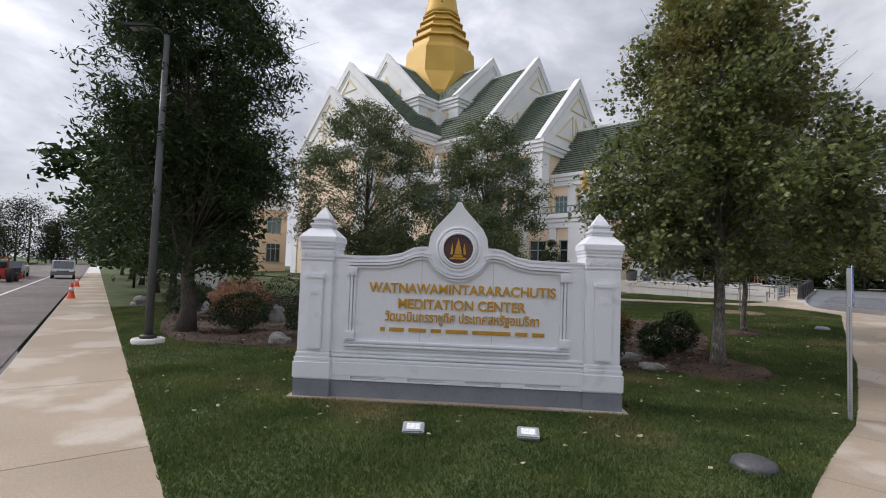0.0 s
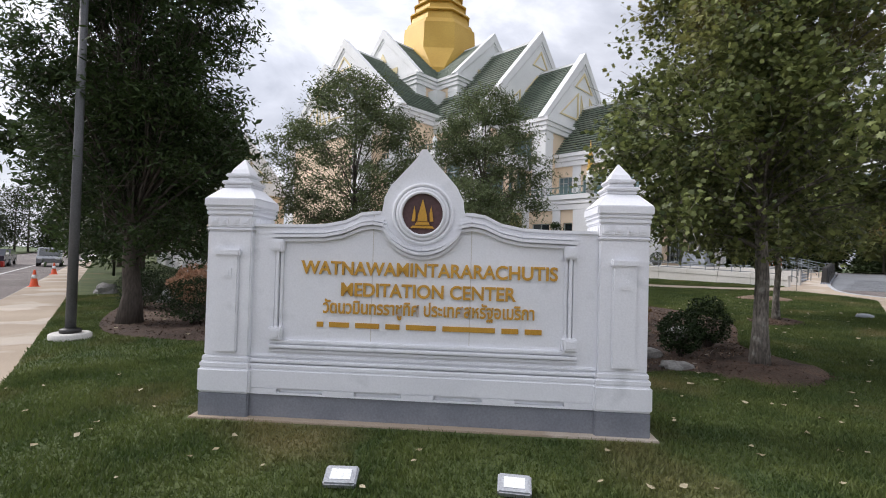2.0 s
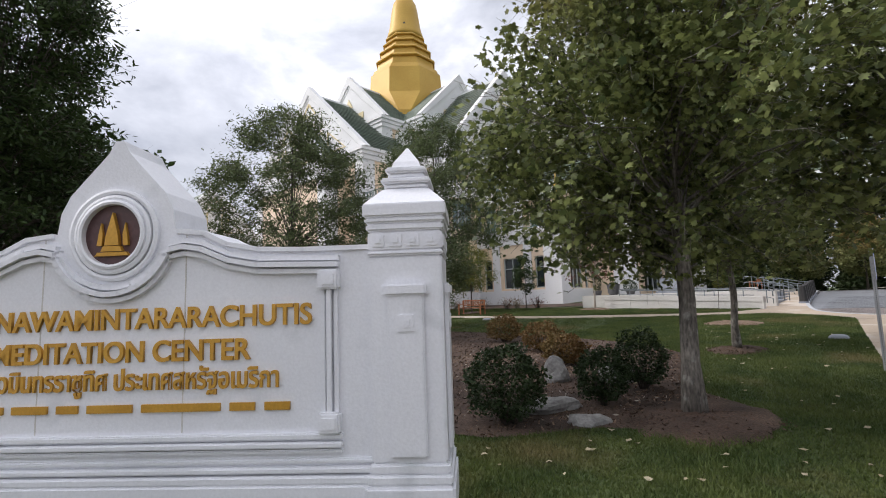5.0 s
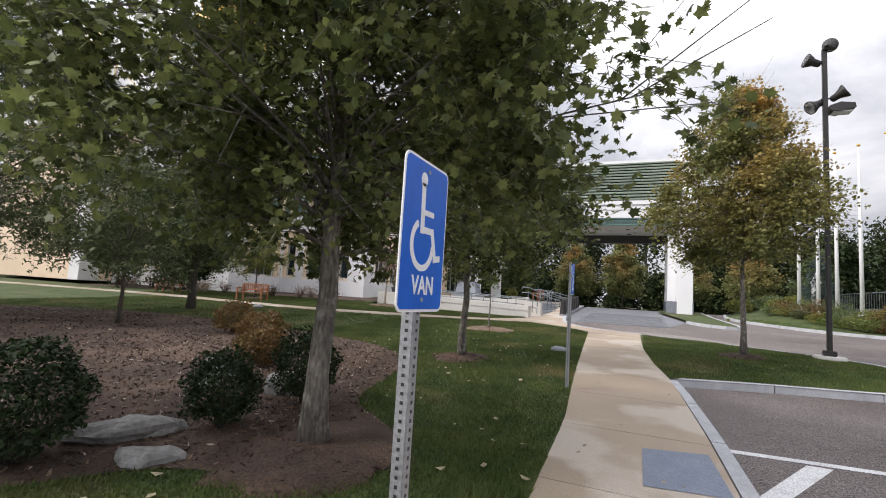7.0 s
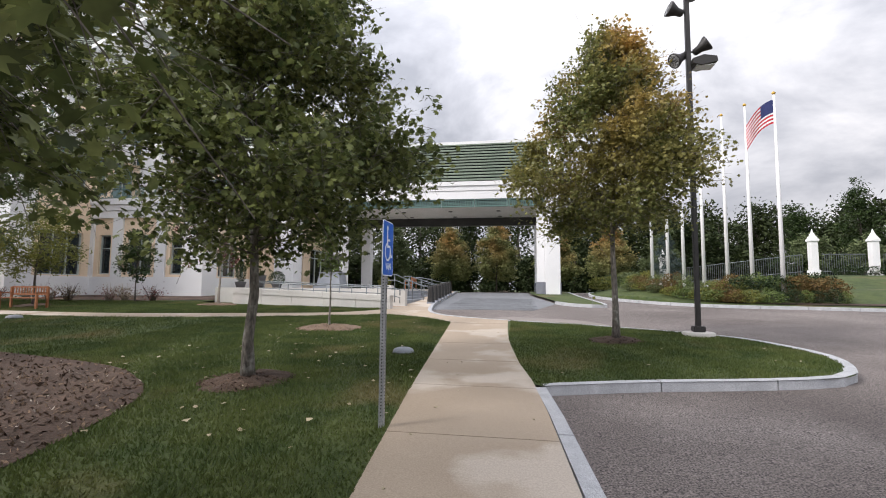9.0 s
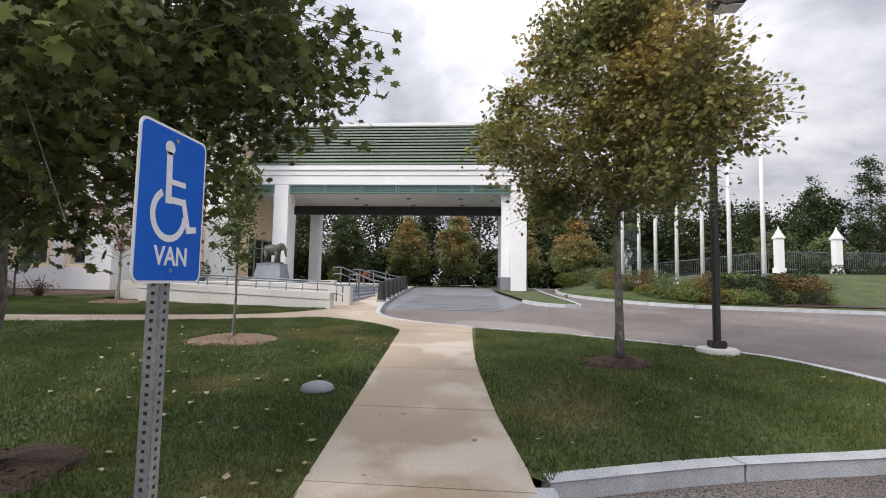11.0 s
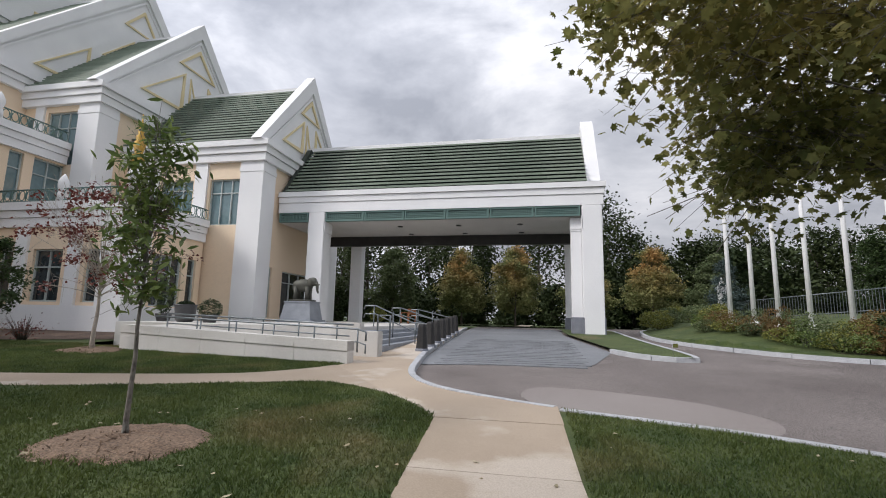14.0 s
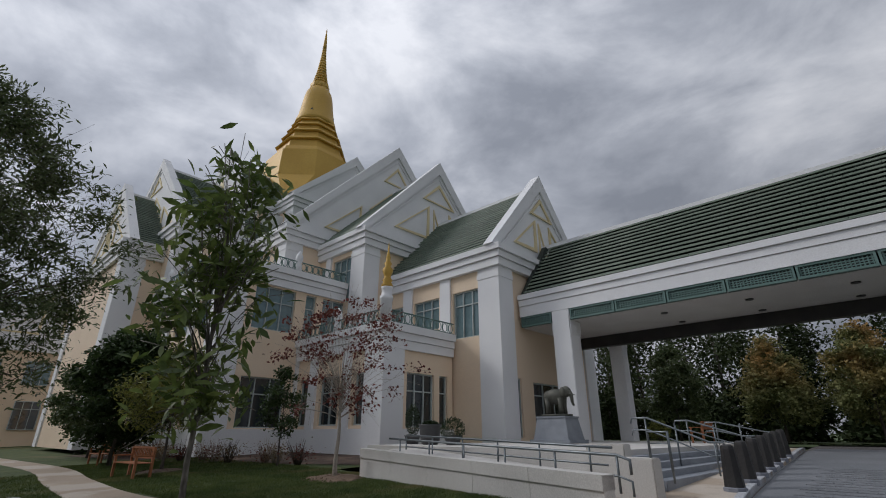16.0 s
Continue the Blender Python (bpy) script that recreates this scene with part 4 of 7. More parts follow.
for x in (-21.5, -24.55, -26.6):
    part("pilaster", bx(x - 0.35, x + 0.35, 35.38, 35.52, 2.15, 5.79), WHITE, temple)
for x in (-30.3, -34.6):
    part("pilaster", bx(x - 0.4, x + 0.4, 30.58, 30.72, 2.15, 9.99), WHITE, temple)
for u0, u1, z0, z1 in ((-18.75, -16.75, 6.8, 9.45), (-22.0, -19.85, 7.6, 9.45), (-24.4, -23.0, 7.6, 9.45)):
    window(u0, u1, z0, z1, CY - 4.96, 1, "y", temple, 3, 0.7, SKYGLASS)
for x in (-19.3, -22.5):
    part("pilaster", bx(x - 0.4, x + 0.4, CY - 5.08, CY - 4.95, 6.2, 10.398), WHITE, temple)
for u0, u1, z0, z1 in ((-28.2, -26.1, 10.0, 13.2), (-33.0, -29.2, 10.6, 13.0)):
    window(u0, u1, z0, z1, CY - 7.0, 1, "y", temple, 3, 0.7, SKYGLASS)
part("pilaster", bx(-29.0, -28.4, CY - 7.12, CY - 6.99, 10.0, 13.548), WHITE, temple)
window(CY - 3.9, CY - 3.3, 1.75, 4.6, -15.5, -1, "x", temple, 1)
door = window(CY - 2.2, CY + 2.2, 1.75, 4.5, -15.5, -1, "x", temple, 4, 0.76)
door.name = "entrance_door"


def balustrade(x0, y0, x1, y1, z, h=0.62):
    """A green metal railing of scroll rings between two rails, standing on a parapet."""
    d = Vector((x1 - x0, y1 - y0, 0))
    n = max(2, int(d.length / 0.42))
    bm = bmesh.new()
    for zz in (z + 0.06, z + h):
        tube([(x0, y0, zz), (x1, y1, zz)], 0.035, 6, bm)
    for k in range(n):
        c = Vector((x0, y0, 0)).lerp(Vector((x1, y1, 0)), (k + 0.5) / n)
        e = d.normalized()
        pts = [c + e * (0.17 * math.cos(a)) + Vector((0, 0, z + h / 2 + 0.03 + 0.24 * math.sin(a))) for a in [i * math.pi / 5 for i in range(11)]]
        tube(pts, 0.024, 4, bm)
        q = c - e * 0.21
        tube([(q.x, q.y, z), (q.x, q.y, z + h)], 0.025, 4, bm)
    return part("balustrade", bm, PATINA, temple)


balustrade(-18.6, 35.7, -18.6, 40.3, 7.0)
balustrade(-27.3, 35.35, -19.0, 35.35, 7.0)
balustrade(-26.4, 31.1, -26.4, 38.3, 11.2)
balustrade(-38.5, 30.55, -26.9, 30.55, 11.2)
fin = lathe([(0.30, 7.0), (0.30, 8.0), (0.34, 8.05), (0.34, 8.2), (0.26, 8.3), (0.26, 8.6), (0.30, 8.7)], 12, None, (-18.62, 35.42))
fin = part("finial_post", fin, WHITE, temple)
gold = lathe([(0.24, 8.7), (0.30, 8.8), (0.2, 8.95), (0.26, 9.05), (0.16, 9.2), (0.2, 9.35), (0.28, 9.6), (0.14, 9.8), (0.2, 9.95), (0.1, 10.1), (0.13, 10.25), (0.06, 10.5), (0.015, 11.1)], 12, None, (-18.62, 35.42))
part("finial", gold, GOLD, fin, "gilded tiered spirelet")
for x, y, z in ((-26.45, 30.65, 11.2), (-31, 30.6, 11.2), (-36, 30.6, 11.2), (-26.45, 34.8, 11.2), (-22.6, 35.4, 7.0), (-26.9, 35.4, 7.0)):
    big = (x, y) == (-26.45, 30.65)
    k = 1.5 if big else 0.75
    bm = lathe([(0.30 * k, z), (0.26 * k, z + 0.5 * k), (0.20 * k, z + 0.7 * k), (0.30 * k, z + 1.0 * k), (0.30 * k, z + 1.3 * k), (0.16 * k, z + 1.6 * k), (0.02, z + 1.8 * k)], 12, None, (x, y))
    part("parapet_post", bm, WHITE, temple)

# gilded stupa over the crossing
stupa = thing("stupa_spire", pose(CX, CY, 22.6), "tall gold painted bell-shaped spire with stepped rings", "spire")
bm = bmesh.new()
loops = []
for half_w, cut, z in ((4.9, 1.1, -2.5), (4.9, 1.1, 2.2), (4.75, 2.75, 5.2), (4.55, 2.66, 8.6)):
    c = half_w - cut
    loops.append([bm.verts.new((x, y, z)) for x, y in ((half_w, -c), (half_w, c), (c, half_w), (-c, half_w), (-half_w, c), (-half_w, -c), (-c, -half_w), (c, -half_w))])
for la, lb in zip(loops, loops[1:]):
    for k in range(8):
        bm.faces.new((la[k], la[(k + 1) % 8], lb[(k + 1) % 8], lb[k]))
bm.faces.new(loops[0][::-1]), bm.faces.new(loops[-1])
part("drum", bm, GOLD, stupa)
tiers = [(4.6, 8.6, 9.3), (4.0, 9.3, 10.5), (4.15, 10.5, 10.9), (3.5, 10.9, 11.9), (3.65, 11.9, 12.25), (3.0, 12.25, 13.1), (3.15, 13.1, 13.4), (2.6, 13.4, 14.1), (2.75, 14.1, 14.4)]
for r, a, b in tiers:
    part("tier", lathe([(r, a), (r * 1.02, a + 0.1), (r * 0.97, b)], 8, None, (0, 0), math.pi / 8, False), GOLD, stupa)
part("bell", lathe([(2.55, 14.4), (2.45, 15.0), (2.2, 15.8), (1.98, 17.2), (1.8, 18.6), (1.6, 19.6), (1.2, 20.3), (0.7, 20.6)], 28), GOLD, stupa)
part("collar", lathe([(1.2, 20.4), (1.25, 20.6), (1.2, 21.1), (0.85, 21.3)], 8, None, (0, 0), math.pi / 8, False), GOLD, stupa)
zz, rr = 21.3, 0.9
while rr > 0.25:
    part("ring", lathe([(rr * 0.9, zz), (rr * 1.08, zz + 0.16), (rr * 1.08, zz + 0.3), (rr * 0.86, zz + 0.46)], 20), GOLD, stupa)
    zz += 0.46
    rr *= 0.90
part("needle", lathe([(0.26, zz), (0.24, zz + 0.6), (0.14, zz + 2.2), (0.07, zz + 2.9), (0.1, zz + 3.1), (0.01, zz + 3.7)], 14), GOLD, stupa)
for k in range(4):
    a = math.pi / 4 + k * math.pi / 2
    bm = prism([(-0.35, 15.0), (0.35, 15.0), (0.28, 15.6), (0.0, 16.1), (-0.28, 15.6)], -0.1, 0.35)
    ob = part("niche", bm, BRONZE, stupa)
    ob.matrix_basis = pose(2.1 * math.cos(a), 2.1 * math.sin(a), 0, 0, 0, math.degrees(a) + 90)

# ---- the portico ----
DECK = 1.56
portico = thing("portico", pose(0, 0, 0), "white drive-through portico with a green tiled roof", "portico")
PX0, PX1, PY0, PY1 = -15.35, 2.75, 42.1, 48.8
for x0, x1, y0, y1 in ((-13.4, -12.43, 42.14, 43.1), (1.68, 2.67, 42.14, 43.2), (-13.15, -12.4, 47.9, 48.65), (1.68, 2.67, 47.7, 48.76), (1.15, 1.68, 42.5, 43.1), (1.15, 1.68, 47.8, 48.4)):
    z0 = rise(x0, y0) - 0.05 if x0 > -5 else DECK - 0.1
    c = part("column", bx(x0, x1, y0 - (0.06 if y0 < 43 and x1 - x0 > 0.6 else 0), y1, z0, 7.24 if x1 - x0 < 0.6 else 7.79, None, 0.03), WHITE, portico)
    if x0 > -5:
        part("base", bx(x0 - 0.05, x1 + 0.05, y0 - 0.05, y1 + 0.05, z0, 2.1, None, 0.03), SIGNGREY, c, "dark grey stone column base")
    bm = bmesh.new()
    for za, zb, o in ((6.5, 6.55, 0.025), (6.62, 7.2, 0.03)):
        bx(x0 - o, x1 + o, y0 - o, y1 + o, za, zb, bm)
    part("capital", bm, WHITE, c)
for y, s in ((PY0, 1), (PY1, -1)):
    for o, a, b in ((0.0, 7.8, 8.36), (0.05, 8.38, 8.7), (0.14, 8.72, 9.0)):
        y0, y1 = sorted((y - s * o, y + s * 0.5))
        part("fascia", bx(PX0, PX1 + o, y0, y1, a, b), WHITE, portico)
part("fascia", bx(PX1 - 0.5, PX1 + 0.04, PY0 + 0.5, PY1 - 0.5, 7.8, 9.0), WHITE, portico)
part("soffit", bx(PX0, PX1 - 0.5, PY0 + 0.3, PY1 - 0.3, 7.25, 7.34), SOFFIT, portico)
for x in (-8.5, -5.0, -1.5):
    for y in (44.0, 46.5):
        part("downlight", lathe([(0.16, 7.21), (0.16, 7.25), (0.1, 7.251)], 12, None, (x, y)), DARKMETAL, portico)
part("inner_beam", bx(PX0, PX1 - 0.9, 47.2, 47.6, 6.62, 7.24), DARKMETAL, portico, "dark beam along the back")
for y in (PY0, PY1):
    for xa, xb in ((-15.3, -13.43), (-12.4, 1.66)):
        n = 1 if xb < -12 else 6
        for k in range(n):
            ua, ub = xa + (xb - xa) * k / n, xa + (xb - xa) * (k + 1) / n - 0.05
            bm = bmesh.new()
            ya = y + (0.04 if y == PY0 else -0.2)
            bx(ua, ub, ya, ya + 0.16, 7.25, 7.34, bm), bx(ua, ub, ya, ya + 0.16, 7.71, 7.8, bm)
            bx(ua, ua + 0.08, ya, ya + 0.16, 7.34, 7.71, bm), bx(ub - 0.08, ub, ya, ya + 0.16, 7.34, 7.71, bm)
            m = 19
            for i in range(1, m):
                u = ua + (ub - ua) * i / m
                bx(u - 0.022, u + 0.022, ya + 0.05, ya + 0.1, 7.34, 7.71, bm)
            for i in range(1, 4):
                z = 7.34 + 0.37 * i / 4
                bx(ua + 0.08, ub - 0.08, ya + 0.06, ya + 0.11, z - 0.02, z + 0.02, bm)
            part("lattice_panel", bm, PATINA, portico, "green painted lattice panel")
            part("lattice_back", bx(ua, ub, ya + 0.17, ya + 0.19, 7.25, 7.8), DARKMETAL, portico)
slab = part("roof", prism([(42.15, 8.9), (48.75, 8.9), (45.45, 12.6)], -15.0, 1.99, None, "x"), TILEGAP, portico)
for sy in (-1, 1):
    courses(-15.0, 2.0, 45.45, 3.3, 9.0, 12.75, 13, sy, None, slab)
part("ridge", bx(-15.4, 2.05, 45.3, 45.6, 12.65, 12.91), WHITE, portico)
part("end_parapet", prism([(41.95, 9.0), (42.5, 9.05), (44.7, 12.75), (45.05, 13.3), (45.45, 13.7), (45.85, 13.3), (46.2, 12.75), (48.4, 9.05), (48.95, 9.0)], 2.0, 2.7, None, "x"), WHITE, portico)
part("verge", prism([(42.1, 8.9), (42.6, 8.9), (45.2, 12.55), (44.9, 12.65)], -15.3, -15.0, None, "x"), TILEGAP, portico)

# podium, steps and ramp
podium = thing("podium", pose(0, 0, 0), "pale concrete podium with steps and a walled ramp", "podium")
deck = bx(-15.4, -6.5, 32.2, 50, 0.6, DECK)
part("deck_slab", deck, PALE, podium)
for k in range(4):
    x0 = -6.5 + k * 0.34
    part("step", bx(x0, x0 + 0.34, 31.6, 41.5, 0.6, DECK - 0.13 * (k + 1), None, 0.012), PLINTHSTONE, podium)
w0, w1 = Vector((-12.9, 30.0, 0)), Vector((-5.15, 28.9, 0))
dirw = (w1 - w0).normalized()
nrm = Vector((-dirw.y, dirw.x, 0))
for k in range(5):
    a, b = w0.lerp(w1, k / 5), w0.lerp(w1, (k + 1) / 5) - dirw * 0.012
    za, zb = 1.52 - 0.048 * k, 1.52 - 0.048 * (k + 1)
    bm = bmesh.new()
    ring = []
    for p, zt in ((a, za), (b, zb)):
        for off, z in ((0, 0.4), (0, zt), (0.3, zt), (0.3, 0.4)):
            q = p + nrm * off
            ring.append(bm.verts.new((q.x, q.y, z)))
    for i in range(4):
        bm.faces.new((ring[i], ring[(i + 1) % 4], ring[4 + (i + 1) % 4], ring[4 + i]))
    bm.faces.new(ring[:4]), bm.faces.new(ring[4:])
    bmesh.ops.recalc_face_normals(bm, faces=bm.faces[:])
    part("ramp_wall", bm, PALE, podium)
    bm = bmesh.new()
    for p, zt in ((a, za), (b, zb)):
        for off, z in ((-0.03, zt - 0.22), (-0.03, zt + 0.015), (0.33, zt + 0.015), (0.33, zt - 0.22)):
            q = p + nrm * off
            bm.verts.new((q.x, q.y, z))
    bm.verts.ensure_lookup_table()
    v = bm.verts
    for i in range(4):
        bm.faces.new((v[i], v[(i + 1) % 4], v[4 + (i + 1) % 4], v[4 + i]))
    bm.faces.new(v[:4]), bm.faces.new(v[4:])
    bmesh.ops.recalc_face_normals(bm, faces=bm.faces[:])
    part("wall_cap", bm, PALE, podium)
part("end_wall", bx(-5.75, -4.9, 30.4, 30.8, 0.5, 1.5, None, 0.02), PALE, podium)
part("end_wall", bx(-6.6, -5.75, 31.2, 31.55, 0.5, 1.72, None, 0.02), PALE, podium)
part("ramp_floor", prism([(-13.0, 0.5), (-13.0, 1.5), (-5.2, 0.95), (-5.2, 0.5)], 31.0, 32.2), PALE, podium)

tagged(part("road_patch", sheet(smooth_line([(-0.9, 26.9), (-0.31, 27.7), (1.79, 27.05), (2.72, 25.95), (2.6, 25.1), (1.95, 24.85), (0.55, 25.5), (-0.42, 25.8)], 4, True), -0.124), WORN), "pale worn patch of asphalt by the walk", "asphalt patch", kind="structure")
tagged(part("road", sheet([(-30, -30), (30, -30), (30, 1.2), (-30, 1.2)], -0.155), ASPHALT), "asphalt apron where the drive meets the street", "road", kind="structure")


# ---- the name sign ----
SIGN = pose(-4.945, 5.255, 0, 0, 0, 40.5)
sign = thing("name_sign", SIGN, "white stuccoed temple name sign with gold letters and grey base", "sign")


def curve_mesh(name, body, size, depth, material, parent, m, label="", wide=0.0):
    """Writing as a mesh."""
    cu = bpy.data.curves.new(name, "FONT")
    cu.body, cu.size, cu.extrude, cu.align_x, cu.align_y = body, size, depth, "CENTER", "BOTTOM_BASELINE"
    cu.offset = 0.0025 * size / 0.13
    tmp = new(name, cu)
    dg = bpy.context.evaluated_depsgraph_get()
    me = bpy.data.meshes.new_from_object(tmp.evaluated_get(dg))
    bpy.data.objects.remove(tmp)
    me.materials.clear()
    me.materials.append(material)
    if wide and len(me.vertices):
        xs = [v.co.x for v in me.vertices]
        k = wide / max(max(xs) - min(xs), 1e-6)
        c = (max(xs) + min(xs)) / 2
        for v in me.vertices:
            v.co.x = (v.co.x - c) * k
    ob = new(name, me)
    ob.parent = parent
    ob.matrix_basis = m
    if label:
        ob["label"] = label
    return ob


# wall of the sign: outline with an ogee crown
half_top = [(1.78, 1.98), (1.3, 1.98), (1.0, 1.995), (0.78, 2.04), (0.62, 2.12), (0.52, 2.14), (0.42, 2.14), (0.41, 2.2), (0.40, 2.28), (0.34, 2.4), (0.25, 2.5), (0.14, 2.62), (0.07, 2.7), (0.03, 2.78)]
outline = [(-1.78, 0.5), (1.78, 0.5)] + half_top + [(-x, z) for x, z in half_top[::-1]]
part("sign_wall", prism(outline, -0.2, 0.2), SIGNWHITE, sign)
part("plinth", bx(-1.8, 1.8, -0.27, 0.27, 0.306, 0.5, None, 0.012), SIGNWHITE, sign)
part("plinth_core", bx(-1.8, 1.8, -0.225, 0.27, 0.25, 0.306), SIGNWHITE, sign)
for a, b in ((-1.8, -1.44), (-0.96, -0.64), (-0.16, 0.16), (0.64, 0.96), (1.44, 1.8)):
    part("plinth_block", bx(a, b, -0.27, -0.225, 0.268, 0.306), SIGNWHITE, sign)
part("plinth_lip", bx(-1.8, 1.8, -0.27, -0.225, 0.25, 0.268), SIGNWHITE, sign)
part("footing", bx(-2.31, 2.31, -0.36, 0.36, -0.12, 0.018, None, 0.006), CONCRETE, sign)
part("base", bx(-1.8, 1.8, -0.25, 0.25, 0.0, 0.25, None, 0.008), SIGNGREY, sign, "grey painted base")
for k in range(4):
    x = -1.2 + k * 0.8
    part("slot_panel", bx(x - 0.225, x + 0.225, -0.235, -0.225, 0.274, 0.298, None, 0.003), SIGNWHITE, sign)
for a, b, d in ((0.50, 0.55, 0.262), (0.562, 0.60, 0.248), (0.612, 0.645, 0.225)):
    part("base_moulding", bx(-1.755, 1.755, -d, 0.2, a, b, None, 0.01), SIGNWHITE, sign)
for a, b, d in ((0.672, 0.702, 0.228), (0.714, 0.75, 0.252), (0.762, 0.80, 0.235)):
    part("sill_moulding", bx(-1.56, 1.56, -d, -0.19, a, b, None, 0.008), SIGNWHITE, sign)


def band(line, width, y0, y1, bm):
    """A moulding that follows a line in x, z."""
    for (xa, za), (xb, zb) in zip(line, line[1:]):
        d = Vector((xb - xa, zb - za)).normalized()
        n = Vector((-d.y, d.x)) * width
        e = d * 0.004
        prism([(xa - e.x, za - e.y), (xb + e.x, zb + e.y), (xb + n.x + e.x, zb + n.y + e.y), (xa + n.x - e.x, za + n.y - e.y)], y0, y1, bm)
    return bm


top_line = [(-1.54, 1.815), (-1.0, 1.83), (-0.8, 1.87), (-0.62, 1.95), (-0.5, 1.97), (-0.4, 1.95)]
arc = [(0.44 * math.sin(a), 2.11 - 0.44 * math.cos(a)) for a in [math.radians(-66 + 132 * k / 14) for k in range(15)]]
full = top_line + arc + [(-x, z) for x, z in top_line[::-1]]
for dz, y, w in ((-0.012, 0.235, 0.03), (0.03, 0.262, 0.032), (0.074, 0.238, 0.032)):
    bm = band([(x, z + dz) for x, z in full], w, -y, -0.19, bmesh.new())
    part("crown_moulding", bm, SIGNWHITE, sign)
for s in (-1, 1):
    x = s * 1.48
    for off, w, d in ((-0.042, 0.014, 0.228), (0.0, 0.016, 0.248), (0.042, 0.014, 0.228)):
        part("side_moulding", bx(x + off - w, x + off + w, -d, -0.19, 0.92, 1.70, None, 0.004), SIGNWHITE, sign)
    for z in (0.80, 1.70):
        part("corner_block", bx(x - 0.07, x + 0.07, -0.27, -0.19, z, z + 0.13, None, 0.012), SIGNWHITE, sign)
        part("corner_square", bx(x - 0.04, x + 0.04, -0.278, -0.26, z + 0.03, z + 0.1), SIGNWHITE, sign)
part("wall_coping", band([(-1.77, 1.955), (-1.3, 1.955), (-1.0, 1.968), (-0.78, 2.012), (-0.62, 2.092), (-0.44, 2.112)], 0.03, -0.225, 0.225, bmesh.new()), SIGNWHITE, sign)
part("wall_coping", band([(0.44, 2.112), (0.62, 2.092), (0.78, 2.012), (1.0, 1.968), (1.3, 1.955), (1.77, 1.955)], 0.03, -0.225, 0.225, bmesh.new()), SIGNWHITE, sign)
for x in (-0.5, 0.5):
    part("joint", bx(x - 0.004, x + 0.004, -0.2025, -0.19, 0.81, 2.1), PALE, sign, "fine panel joint")

# round medallion with a plain raised emblem
for r0, r1, y in ((0.205, 0.235, 0.25), (0.235, 0.27, 0.235), (0.28, 0.315, 0.225)):
    bm = bmesh.new()
    loops = []
    for r, yy in ((r0, -0.19), (r0, -y), ((r0 + r1) / 2, -y - 0.006), (r1, -y), (r1, -0.19)):
        loops.append([bm.verts.new((r * math.cos(2 * math.pi * k / 48), yy, 2.12 + r * math.sin(2 * math.pi * k / 48))) for k in range(48)])
    for la, lb in zip(loops, loops[1:]):
        for k in range(48):
            bm.faces.new((la[k], la[(k + 1) % 48], lb[(k + 1) % 48], lb[k]))
    bmesh.ops.recalc_face_normals(bm, faces=bm.faces[:])
    part("medallion_ring", bm, SIGNWHITE, sign)
bm = prism([(0.206 * math.cos(2 * math.pi * k / 40), 2.12 + 0.206 * math.sin(2 * math.pi * k / 40)) for k in range(40)], -0.212, -0.19)
med = part("medallion", bm, MAROON, sign, "dark maroon disc with a plain gold emblem")
bm = bmesh.new()
prism([(-0.10, 2.0), (0.10, 2.0), (0.12, 1.975), (-0.12, 1.975)], -0.235, -0.2, bm)
prism([(-0.075, 2.005), (0.075, 2.005), (0.06, 2.04), (-0.06, 2.04)], -0.24, -0.2, bm)
prism([(-0.05, 2.045), (0.05, 2.045), (0.045, 2.10), (0.03, 2.16), (0.0, 2.27), (-0.03, 2.16), (-0.045, 2.10)], -0.24, -0.2, bm)
for s in (-1, 1):
    prism([(s * 0.075, 2.045), (s * 0.11, 2.045), (s * 0.1, 2.12), (s * 0.085, 2.2), (s * 0.07, 2.12)], -0.232, -0.2, bm)
part("emblem", bm, LETTER, med)


def line_at(x, z):
    return pose(x, -0.208, z, 90, 0, 0)


curve_mesh("letters", "WATNAWAMINTARARACHUTIS", 0.19, 0.012, LETTER, sign, line_at(0.06, 1.485), "raised gold capital letters", 2.60)
curve_mesh("letters", "MEDITATION CENTER", 0.19, 0.012, LETTER, sign, line_at(0.07, 1.27), "raised gold capital letters", 1.77)
curve_mesh("letters", "วัดนวมินทรราชูทิศ ประเทศสหรัฐอเมริกา", 0.18, 0.010, LETTER, sign, line_at(0.07, 1.09), "raised gold lettering", 2.14)
bm = bmesh.new()
x = -1.06
for w in (0.10, 0.24, 0.28, 0.18, 0.34, 0.56, 0.2, 0.2):
    bx(x, x + w - 0.035, -0.216, -0.198, 0.945, 0.995, bm)
    x += w + 0.03
part("small_lettering", bm, LETTER, sign, "row of small gold bars")


